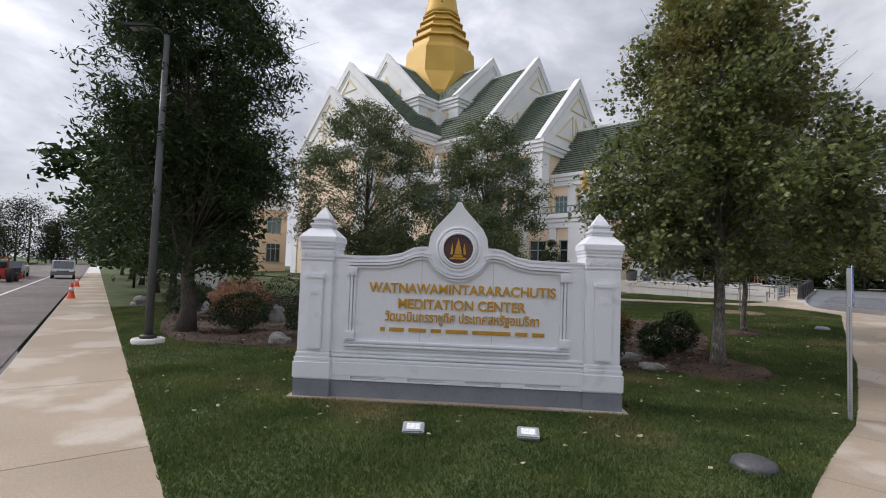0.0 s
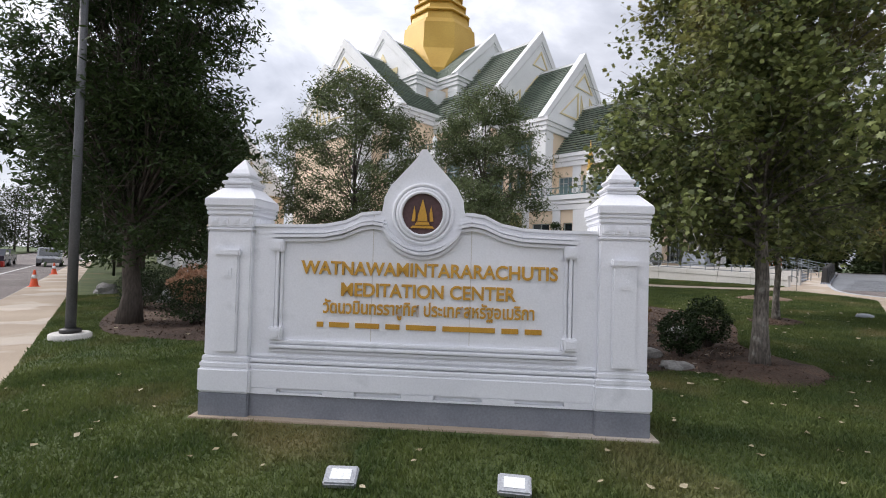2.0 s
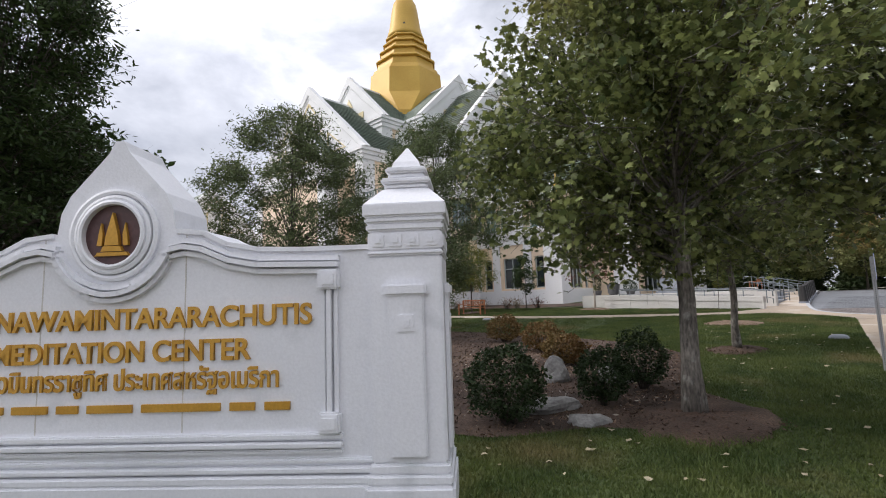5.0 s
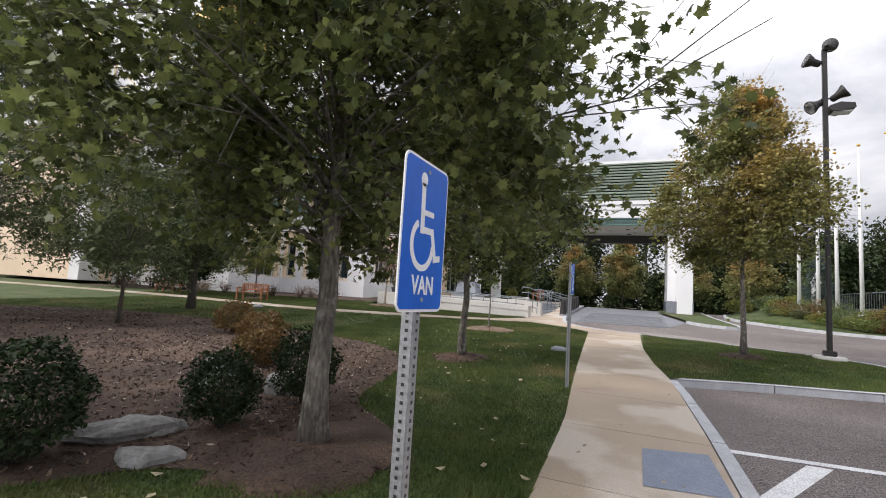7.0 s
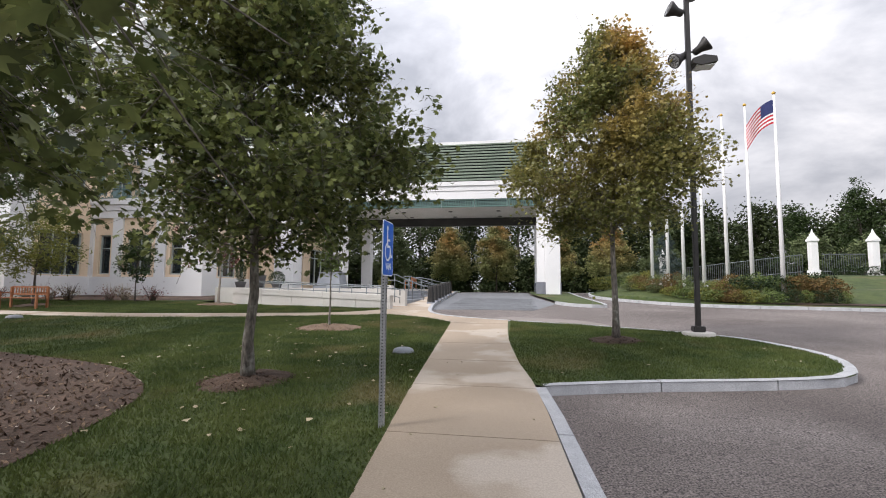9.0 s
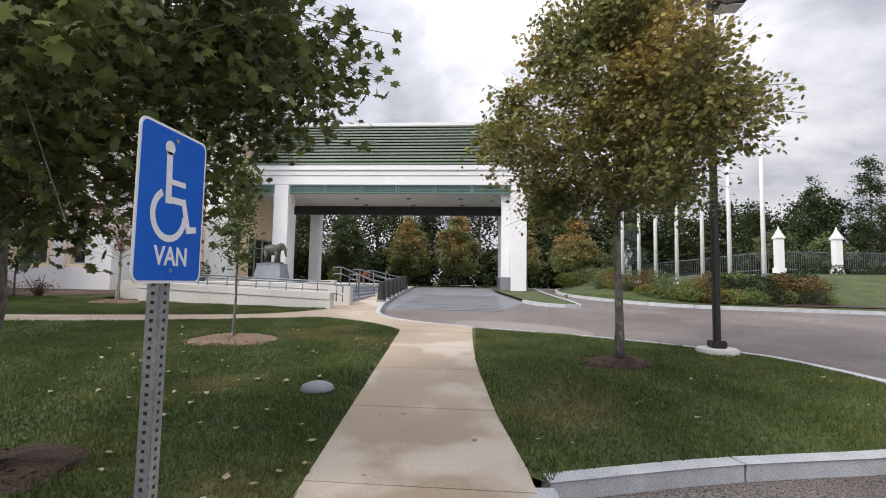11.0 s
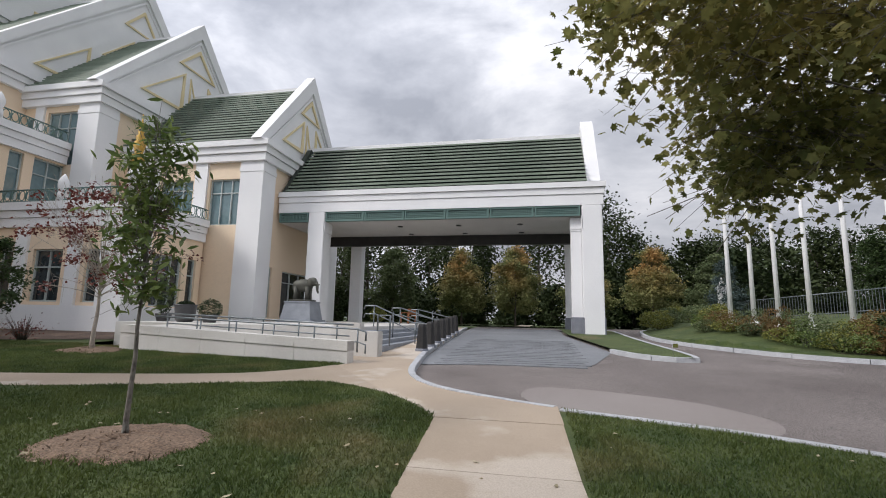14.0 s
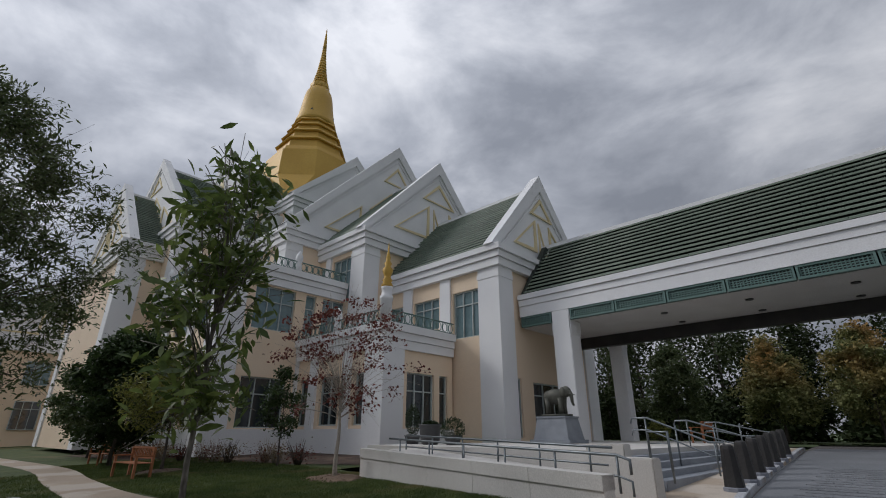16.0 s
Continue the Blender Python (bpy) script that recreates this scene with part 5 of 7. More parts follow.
def pillar(px):
    def ring(r0, z0, z1, name="pillar_moulding", mt=None, parent=None, bevel=0.012, deep=None):
        return part(name, bx(px - r0, px + r0, -(deep or r0), deep or r0, z0, z1, None, bevel), mt or SIGNWHITE, parent or sign)

    ring(0.262, 0.0, 0.25, "pillar_base", SIGNGREY, None, 0.012, 0.30)
    ring(0.276, 0.25, 0.50, "pillar_plinth", None, None, 0.02, 0.312)
    ring(0.264, 0.50, 0.56, deep=0.296)
    ring(0.25, 0.56, 0.62, deep=0.281)
    ring(0.235, 0.62, 1.90, "pillar_shaft", deep=0.265)
    ring(0.25, 1.90, 1.93, deep=0.28)
    ring(0.24, 1.93, 2.06, "pillar_frieze", deep=0.27)
    for k in range(4):
        x = px - 0.17 + k * 0.113
        sq = part("frieze_square", bx(x - 0.04, x + 0.04, -0.279, -0.26, 1.955, 2.035, None, 0.004), SIGNWHITE, sign)
        part("rosette", bx(x - 0.02, x + 0.02, -0.288, -0.27, 1.975, 2.015, None, 0.006), SIGNWHITE, sq)
        y = -0.19 + k * 0.127
        for s in (-1, 1):
            lo, hi = sorted((px + s * 0.23, px + s * 0.249))
            part("frieze_square", bx(lo, hi, y - 0.04, y + 0.04, 1.955, 2.035, None, 0.004), SIGNWHITE, sign)
    ring(0.25, 2.06, 2.11, deep=0.28)
    ring(0.258, 2.11, 2.15, deep=0.288)
    ring(0.268, 2.15, 2.24, "pillar_cap", deep=0.298)
    bm = bmesh.new()
    for (ra, za), (rb, zb) in (((0.268, 2.24), (0.155, 2.36)),):
        lo = [bm.verts.new((px + sx * ra, sy * ra, za)) for sx, sy in ((-1, -1), (1, -1), (1, 1), (-1, 1))]
        hi = [bm.verts.new((px + sx * rb, sy * rb, zb)) for sx, sy in ((-1, -1), (1, -1), (1, 1), (-1, 1))]
        for i in range(4):
            bm.faces.new((lo[i], lo[(i + 1) % 4], hi[(i + 1) % 4], hi[i]))
        bm.faces.new(hi), bm.faces.new(lo[::-1])
    part("cap_slope", bm, SIGNWHITE, sign)
    ring(0.15, 2.36, 2.40)
    ring(0.168, 2.40, 2.44)
    ring(0.125, 2.44, 2.48)
    ring(0.14, 2.48, 2.52)
    bm = bmesh.new()
    prof = [(0.105, 2.52), (0.085, 2.57), (0.045, 2.63), (0.006, 2.69)]
    rs = [[bm.verts.new((px + sx * r, sy * r, z)) for sx, sy in ((-1, -1), (1, -1), (1, 1), (-1, 1))] for r, z in prof]
    for a, b in zip(rs, rs[1:]):
        for i in range(4):
            bm.faces.new((a[i], a[(i + 1) % 4], b[(i + 1) % 4], b[i]))
    bm.faces.new(rs[0][::-1]), bm.faces.new(rs[-1])
    part("pillar_tip", bm, SIGNWHITE, sign)
    panel = part("pillar_panel", bx(px - 0.115, px + 0.115, -0.30, -0.26, 0.66, 1.68, None, 0.012), SIGNWHITE, sign)
    part("panel_cap", bx(px - 0.135, px + 0.135, -0.32, -0.26, 1.64, 1.72, None, 0.015), SIGNWHITE, sign)
    for sx in (-1, 1):
        xa, xb = sorted((px + sx * 0.225, px + sx * 0.262))
        side = part("pillar_panel", bx(xa, xb, -0.125, 0.125, 0.66, 1.68, None, 0.012), SIGNWHITE, sign)
        xa, xb = sorted((px + sx * 0.225, px + sx * 0.278))
        part("panel_cap", bx(xa, xb, -0.145, 0.145, 1.64, 1.72, None, 0.015), SIGNWHITE, sign)
        xa, xb = sorted((px + sx * 0.25, px + sx * 0.27))
        part("panel_square", bx(xa, xb, -0.05, 0.05, 1.42, 1.52, None, 0.005), SIGNWHITE, side)
    bm = bx(px - 0.05, px + 0.05, -0.309, -0.29, 1.42, 1.52)
    bx(px - 0.025, px + 0.025, -0.315, -0.3, 1.445, 1.495, bm)
    part("panel_square", bm, SIGNWHITE, panel)


for px in (-1.985, 1.985):
    pillar(px)

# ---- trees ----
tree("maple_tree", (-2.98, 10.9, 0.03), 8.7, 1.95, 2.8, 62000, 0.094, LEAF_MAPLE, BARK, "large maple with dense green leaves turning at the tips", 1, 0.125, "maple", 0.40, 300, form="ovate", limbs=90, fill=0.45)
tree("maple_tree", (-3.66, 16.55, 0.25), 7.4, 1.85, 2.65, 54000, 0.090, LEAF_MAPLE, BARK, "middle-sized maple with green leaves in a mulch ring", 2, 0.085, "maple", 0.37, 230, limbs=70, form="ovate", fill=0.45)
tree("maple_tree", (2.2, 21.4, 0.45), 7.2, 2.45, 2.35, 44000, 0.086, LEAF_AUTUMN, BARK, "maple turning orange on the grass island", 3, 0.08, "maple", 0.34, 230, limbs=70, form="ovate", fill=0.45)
tree("zelkova_tree", (-13.9, 4.5, 0.0), 10.6, 1.6, 2.1, 66000, 0.16, LEAF_DARK, DARKBARK, "large dark vase-shaped street tree", 4, 0.22, "long", 0.40, 460, form="vase", limbs=120)
for i, (x, y, s) in enumerate(((-22.5, 6.6, 0.95), (-31, 8.2, 1.0), (-41, 9.8, 1.0), (-52, 11.5, 1.05), (-64, 13.3, 1.0))):
    tree("street_tree", (x, y, 0), 9.0 * s, 1.7, 3.7 * s, 13000, 0.32, LEAF_DARK, DARKBARK, "dark leafy street tree beside the walk", 10 + i, 0.18, "leaf", 0.5, 160, form="vase", group="street trees", limbs=30)
tree("locust_tree", (-19.6, 14.4, 0.18), 10.0, 1.5, 4.1, 40000, 0.18, LEAF_FEATHER, DARKBARK, "feathery olive green tree behind the sign", 20, 0.14, "long", 0.42, 300, form="round", limbs=80)
tree("locust_tree", (-16.6, 20.2, 0.4), 10.0, 1.5, 3.4, 38000, 0.18, LEAF_FEATHER, DARKBARK, "feathery olive green tree on the lawn", 21, 0.15, "long", 0.42, 320, form="round", limbs=80)
tree("locust_tree", (-13.6, 15.6, 0.22), 4.6, 1.3, 2.0, 9000, 0.17, LEAF_FEATHER, DARKBARK, "small many-stemmed green tree at the edge of the bed", 27, 0.07, "long", 0.3, 90, form="vase", limbs=40)
tree("young_tree", (-4.98, 22.43, 0.5), 3.6, 1.45, 0.36, 1350, 0.15, LEAF_YOUNG, BARK, "slim young tree with long drooping leaves", 22, 0.033, "long", 0.15, 60, form="oval", limbs=40)
tree("crab_apple_tree", (-13.2, 29.4, 0.78), 5.0, 1.6, 1.9, 2200, 0.12, LEAF_RED, TWIG, "nearly bare pale tree with dark red leaves", 23, 0.07, "leaf", 0.24, 90, form="vase", limbs=88)
tree("small_tree", (-20.6, 27.4, 0.7), 4.3, 1.2, 1.7, 5000, 0.18, LEAF_YELLOW, DARKBARK, "small tree with yellow green leaves", 24, 0.06, "long", 0.28, 70, limbs=36)
tree("small_tree", (-25.5, 27.0, 0.68), 5.6, 0.8, 2.2, 20000, 0.2, LEAF_DARK, DARKBARK, "dark leafy small tree by the side path", 25, 0.08, "leaf", 0.34, 110, limbs=36)
tree("small_tree", (-34.0, 28.0, 0.72), 5.2, 1.0, 2.2, 12000, 0.22, LEAF_FEATHER, DARKBARK, "olive green small tree beyond the bench", 28, 0.08, "leaf", 0.34, 110, limbs=30)
tree("small_tree", (-29.5, 30.0, 0.8), 5.0, 1.2, 1.8, 1200, 0.14, LEAF_YELLOW, TWIG, "thin half-bare small tree beyond the bench", 29, 0.06, "leaf", 0.3, 70, form="vase", limbs=60)
tree("small_tree", (-18.6, 30.6, 0.82), 3.4, 0.9, 0.85, 2600, 0.13, LEAF_DARK, DARKBARK, "slender dark maroon tree before the wall", 26, 0.04, "leaf", 0.2, 50, form="oval", limbs=20)
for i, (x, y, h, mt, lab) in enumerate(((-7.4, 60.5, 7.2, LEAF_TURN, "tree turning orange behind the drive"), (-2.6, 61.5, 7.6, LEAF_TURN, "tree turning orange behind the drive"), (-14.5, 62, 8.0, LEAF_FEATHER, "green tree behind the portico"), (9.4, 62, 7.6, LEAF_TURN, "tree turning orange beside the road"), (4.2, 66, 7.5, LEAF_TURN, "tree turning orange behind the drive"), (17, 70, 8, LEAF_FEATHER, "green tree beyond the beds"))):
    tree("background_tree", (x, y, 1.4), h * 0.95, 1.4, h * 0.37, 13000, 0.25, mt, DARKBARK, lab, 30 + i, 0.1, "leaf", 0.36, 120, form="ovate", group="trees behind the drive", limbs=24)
for i, (x, y, h) in enumerate(((35.5, 66, 11.0), (39.5, 64, 12.6), (44.5, 66, 13.0), (31, 69, 9.0))):
    tree("conifer_tree", (x, y, 2.6), h, 1.5, 2.5, 7000, 0.36, LEAF_DARK, DARKBARK, "tall dark conifer behind the boundary fence", 60 + i, 0.14, "long", 0.5, 130, form="cone", group="conifers behind the fence", limbs=30)
tree("spruce_tree", (13.4, 57, 1.5), 5.4, 0.3, 1.7, 6000, 0.22, LEAF_SPRUCE, DARKBARK, "small blue spruce by the bed", 40, 0.08, "long", 0.22, 140, form="cone", limbs=30)
for i, (x, y) in enumerate(((24, 54), (29, 55), (35, 53), (41, 51), (48, 46))):
    tree("ornamental_tree", (x, y, 2.3), 4.2, 1.2, 1.6, 2400, 0.24, LEAF_FEATHER, DARKBARK, "small round tree before the boundary fence", 45 + i, 0.06, "leaf", 0.3, 50, group="trees by the fence", limbs=16)


def woods(label, spots, seed, big=1.0):
    """A far belt of woodland: trunks and leaf masses in one object."""
    rng = np.random.default_rng(seed)
    cs, bm = [], bmesh.new()
    for x, y, h in spots:
        z0 = rise(x, y) - 0.2
        tube([(x, y, z0), (x + rng.normal() * 0.3, y, z0 + h * 0.5), (x + rng.normal() * 0.6, y, z0 + h * 0.92)], [0.28, 0.18, 0.04], 5, bm)
        conifer = rng.random() < 0.35
        k = 34
        u = rng.random(k)
        wide = (h * 0.24 * (1 - u) + 0.4) if conifer else h * 0.27 * np.sqrt(np.clip(1 - (2 * u - 0.9) ** 2, 0.1, 1))
        a = rng.uniform(0, 6.28, k)
        r = wide * np.sqrt(rng.random(k))
        cl = np.stack([x + r * np.cos(a), y + r * np.sin(a), z0 + h * ((0.12 if h > 7 else 0.0) + 0.88 * u)], 1)
        n = 3200 if h > 7 else 1500
        cs.append(cl[rng.integers(0, k, n)] + rng.normal(size=(n, 3)) * np.array((1.1, 1.1, 0.8)) * h / 14)
    ob = leaf_cloud("woods", np.concatenate(cs), 0.48 * big, rng, LEAF_FAR)
    tagged(ob, label, "woods", kind="stuff")
    part("trunks", bm, DARKBARK, ob)


rg = np.random.default_rng(77)
spots = [(-30 + 3.4 * k + rg.normal() * 1.5, 78 + rg.uniform(0, 16) + 0.05 * k, rg.uniform(11, 18) if k < 13 else rg.uniform(10, 13)) for k in range(24)]
spots += [(-26 + 5.5 * k, 72 + rg.uniform(0, 3), rg.uniform(4, 7)) for k in range(9)]
spots += [(8 + 3.0 * k + rg.normal(), 72 - 0.45 * k + rg.uniform(0, 14), rg.uniform(7, 10) + 0.5 * max(0, k - 13)) for k in range(24)]
spots += [(78 + rg.uniform(0, 20), 62 - 5 * k + rg.normal(), rg.uniform(11, 18)) for k in range(16)]
spots += [(-34 + 1.9 * k + rg.normal() * 0.5, 74 + rg.uniform(0, 4) - 0.08 * max(0, k - 24), rg.uniform(3.2, 5.6)) for k in range(44)]
woods("dark mixed woods behind the drive", spots, 5)
spots = [along(18 + 5.2 * k, -34 - rg.uniform(0, 22)) + (rg.uniform(10, 17),) for k in range(34)]
spots += [along(150 + rg.uniform(0, 30), -36 + 2.6 * k) + (rg.uniform(11, 18),) for k in range(26)]
woods("dark woods across the street", spots, 6)


def inside(poly, x, y):
    """Which of the points lie inside a polygon."""
    res = np.zeros(len(x), bool)
    n = len(poly)
    for i in range(n):
        (xa, ya), (xb, yb) = poly[i], poly[(i + 1) % n]
        cross = (ya > y) != (yb > y)
        with np.errstate(divide="ignore", invalid="ignore"):
            at = (xb - xa) * (y - ya) / (yb - ya) + xa
        res ^= cross & (x < at)
    return res




# ---- shrubs and rocks of the garden ----
for i, (x, y, rx, rz, n) in enumerate(((-4.75, 9.35, 0.52, 0.47, 5200), (-4.15, 10.85, 0.38, 0.38, 3600), (-4.05, 12.05, 0.42, 0.45, 3800), (-13.0, 5.6, 0.75, 0.5, 5200), (-16.9, 5.4, 0.6, 0.55, 3800), (-11.4, 6.6, 0.55, 0.45, 3800), (-15.6, 8.2, 0.8, 0.7, 4200), (-19.5, 6.6, 0.7, 0.5, 3400))):
    shrub("boxwood_shrub", (x, y, rise(x, y) + 0.015), rx, rz, n, 0.055, LEAF_BOX, "rounded dark green clipped shrub in the mulch bed", 100 + i, "shrubs of the rock garden")
for i, (x, y, rx, rz) in enumerate(((-7.7, 15.0, 0.55, 0.36), (-9.8, 16.2, 0.55, 0.4), (-6.3, 13.6, 0.5, 0.3))):
    shrub("rusty_shrub", (x, y, rise(x, y)), rx, rz, 2400, 0.075, LEAF_RUST, "low loose shrub with rust orange leaves", 120 + i, "rusty shrubs")
shrub("hydrangea_shrub", (-16.2, 6.9, 0.0), 0.95, 0.62, 3600, 0.12, LEAF_PINK, "hydrangea with faded tan pink blooms", 130)
for i, (x, y, sx, sy, sz, mt, lab) in enumerate(((-5.6, 12.0, 0.32, 0.3, 0.36, ROCK, "pale angular garden rock"), (-4.6, 12.35, 0.4, 0.34, 0.3, ROCK, "pale angular garden rock"), (-4.7, 10.25, 0.62, 0.34, 0.20, ROCK, "flat grey slab of rock by the shrubs"), (-7.3, 8.9, 0.95, 0.45, 0.42, DARKROCK, "long dark rough rock"),
                                       (-10.2, 11.2, 0.42, 0.34, 0.34, ROCK, "grey rock half sunk in mulch"), (-12.2, 11.6, 0.38, 0.3, 0.24, ROCK, "grey rock half sunk in mulch"), (-10.7, 5.5, 0.34, 0.26, 0.24, ROCK, "rounded tan rock at the lawn's edge"), (-14.8, 7.5, 0.4, 0.3, 0.55, ROCK, "upright pale rock among shrubs"),
                                       (-22.6, 5.6, 0.75, 0.5, 0.35, ROCK, "flat tan boulder by the lawn"), (-18.2, 6.4, 0.45, 0.4, 0.4, ROCK, "pale rock beside the tree"), (-21.2, 6.6, 0.5, 0.4, 0.4, ROCK, "grey rock beside the tree"), (-3.95, 9.9, 0.3, 0.2, 0.14, ROCK, "small flat rock by the shrubs"))):
    rock((x, y, rise(x, y)), (sx, sy, sz), lab, 200 + i, mt)


def mulch_ring(x, y, r, seed, material=None):
    """A low heap of mulch round a trunk."""
    rng = np.random.default_rng(seed)
    bm = bmesh.new()
    rings = []
    for k, (f, h) in enumerate(((1.0, -0.01), (0.82, 0.035), (0.5, 0.075), (0.12, 0.09))):
        ring = []
        for i in range(26):
            a = 2 * math.pi * i / 26
            rr = r * f * (1 + 0.13 * math.sin(2 * a + seed) + 0.06 * rng.normal() * (k < 2))
            px, py = x + rr * math.cos(a), y + rr * math.sin(a)
            ring.append(bm.verts.new((px, py, rise(px, py) + h + 0.008 * rng.normal())))
        rings.append(ring)
    for ra, rb in zip(rings, rings[1:]):
        for i in range(26):
            bm.faces.new((ra[i], ra[(i + 1) % 26], rb[(i + 1) % 26], rb[i]))
    bm.faces.new(rings[-1])
    ob = part("mulch_ring", bm, material or MULCH)
    tagged(ob, "ring of brown bark mulch round a trunk", "mulch", kind="structure")
    n = 260
    a, q = rng.uniform(0, 6.28, n), np.sqrt(rng.random(n)) * r * 1.02
    c = np.stack([x + q * np.cos(a), y + q * np.sin(a), np.array([rise(0, y)] * n) + 0.09 * (1 - q / r) + 0.02], 1)
    chips = leaf_cloud("mulch_chips", c, 0.07, rng, material or MULCH, None, "long", 0.0)
    tagged(chips, "loose bark chips", "mulch", kind="stuff")


for i, (x, y, r) in enumerate(((-2.85, 10.85, 0.95), (-3.66, 16.55, 0.64), (2.2, 21.4, 0.6), (-4.98, 22.43, 0.85), (-13.2, 29.4, 0.9), (-20.6, 27.4, 0.8))):
    mulch_ring(x, y, r, 300 + i, PINEBED if i in (3, 4) else MULCH)


rng = np.random.default_rng(350)
for count, mt, poly_keep, size in ((12000, MULCH, None, 0.08), (16000, PINEBED, 1, 0.09), (3000, TWIG, 1, 0.07)):
    q = np.stack([rng.uniform(-27, -2, count * 2), rng.uniform(3.5, 18.2, count * 2)], 1)
    near = np.ones(len(q), bool) if poly_keep is None else (((q[:, 0] + 6.5) / 4.6) ** 2 + ((q[:, 1] - 13.0) / 4.4) ** 2 < rng.uniform(0.3, 1.3, len(q)))
    q = q[near]
    q = q[inside(bed, q[:, 0], q[:, 1])]
    c = np.stack([q[:, 0], q[:, 1], 0.04 * np.clip(q[:, 1] - 10, 0, 35) + 0.02], 1)
    tagged(leaf_cloud("mulch_chips", c, size, rng, mt, None, "long", 0.0), "loose bark chips and litter in the bed", "mulch", kind="stuff")


# ---- parking signs ----
def parking_sign(x, y, z, label):
    ob = thing("parking_sign", pose(x, y, z), label, "road sign", "van parking signs")
    post = part("post", bx(-0.026, 0.026, -0.028, 0.028, -0.15, 2.03, None, 0.004), STEEL, ob, "perforated galvanised steel post")
    for k in range(44):
        bm = bx(0.0255, 0.0275, -0.006, 0.006, 0.12 + k * 0.032 - 0.006, 0.12 + k * 0.032 + 0.006)
        h = part("hole", bm, DARKMETAL, post)
        h2 = part("hole", bx(-0.006, 0.006, -0.030, -0.0275, 0.12 + k * 0.032 - 0.006, 0.12 + k * 0.032 + 0.006), DARKMETAL, post)
    w, z0, z1, r = 0.185, 1.5, 2.06, 0.035

    def rounded(m, xa, xb, mt, name, parent):
        pts = []
        for cy, cz, a0 in ((w - r, z1 - r, 0), (-w + r, z1 - r, 90), (-w + r, z0 + r, 180), (w - r, z0 + r, 270)):
            for k in range(5):
                a = radians(a0 + 22.5 * k)
                pts.append((cy + (r - m) * math.cos(a), cz + (r - m) * math.sin(a)))
        return part(name, prism(pts, xa, xb, None, "x"), mt, parent)

    board = rounded(0.0, 0.031, 0.036, SIGNPAINT, "board", ob)
    rounded(0.010, 0.036, 0.0375, BLUE, "blue_face", board)
    sym = bmesh.new()
    c = (0.0, 1.77)

    lift = [0.039]

    def stroke(pts, wd):
        for (ya, za), (yb, zb) in zip(pts, pts[1:]):
            d = Vector((yb - ya, zb - za)).normalized()
            n = Vector((-d.y, d.x)) * wd / 2
            e = d * wd * 0.5
            prism([(ya - e.x + n.x, za - e.y + n.y), (ya - e.x - n.x, za - e.y - n.y), (yb + e.x - n.x, zb + e.y - n.y), (yb + e.x + n.x, zb + e.y + n.y)], 0.0376, lift[0], sym, "x")
            lift[0] += 0.0003

    arcs = [radians(120 + 12 * k) for k in range(21)]
    ring = [[sym.verts.new((xx, rr * math.cos(a) - 0.02, 1.745 + rr * math.sin(a))) for a in arcs] for xx, rr in ((0.0375, 0.074), (0.039, 0.074), (0.039, 0.098), (0.0375, 0.098))]
    for la, lb in zip(ring, ring[1:] + ring[:1]):
        for i in range(20):
            sym.faces.new((la[i], la[i + 1], lb[i + 1], lb[i]))
    stroke([(-0.035, 1.955), (-0.03, 1.80)], 0.03)
    stroke([(-0.03, 1.80), (0.055, 1.80), (0.09, 1.70), (0.125, 1.705)], 0.024)
    stroke([(-0.03, 1.865), (0.05, 1.865)], 0.02)
    prism([(-0.035 + 0.026 * math.cos(a), 1.985 + 0.026 * math.sin(a)) for a in [2 * math.pi * k / 14 for k in range(14)]], 0.0375, 0.039, sym, "x")
    part("wheelchair_symbol", sym, SIGNPAINT, board)
    curve_mesh("lettering", "VAN", 0.095, 0.0008, SIGNPAINT, board, pose(0.0385, 0.0, 1.565, 90, 0, 90), "white capital letters", 0.18)
    for zz in (1.545, 2.02):
        part("bolt", tube([(0.036, 0, zz), (0.042, 0, zz)], 0.008, 8), STEEL, board)
    return ob


parking_sign(-0.87, 8.66, 0.0, "blue and white van parking sign on a perforated post")
parking_sign(-1.24, 15.0, 0.2, "blue van parking sign on a steel post beside the lawn")

# ---- lamps and poles ----
lamp = thing("street_lamp", pose(-12.3, 3.25, 0.0), "dark slim street lamp on a round concrete footing", "lamp post")
part("footing", lathe([(0.33, -0.1), (0.33, 0.09), (0.30, 0.11)], 28), PALE, lamp)
part("base_cover", lathe([(0.17, 0.11), (0.17, 0.17), (0.11, 0.2)], 20), DARKMETAL, lamp)
part("pole", tube([(0, 0, 0.15), (0, 0, 3.5), (0, 0, 6.95)], [0.085, 0.075, 0.062], 14), POLEGREY, lamp)
part("arm", tube([(0, 0, 6.85), (-0.1, -0.12, 7.06), (-0.2, -0.28, 7.1)], [0.03, 0.03, 0.03], 8), DARKMETAL, lamp)
head = part("lamp_head", bx(-0.13, 0.13, -0.62, 0.0, -0.05, 0.05, None, 0.03), DARKMETAL, lamp)
head.matrix_basis = pose(-0.16, -0.2, 7.12, 6, 0, -35)
part("lens", bx(-0.09, 0.09, -0.5, -0.12, -0.056, -0.05), LAMPGLASS, head)

flood = thing("floodlight_pole", pose(4.32, 22.6, 0.5), "dark parking lot pole with clustered floodlights", "lamp post")
part("footing", lathe([(0.36, -0.15), (0.36, 0.08), (0.33, 0.1)], 28), PALE, flood)
part("base_cover", bx(-0.13, 0.13, -0.13, 0.13, 0.1, 0.24, None, 0.02), DARKMETAL, flood)
part("pole", bx(-0.055, 0.055, -0.055, 0.055, 0.1, 8.55, None, 0.012), DARKMETAL, flood)


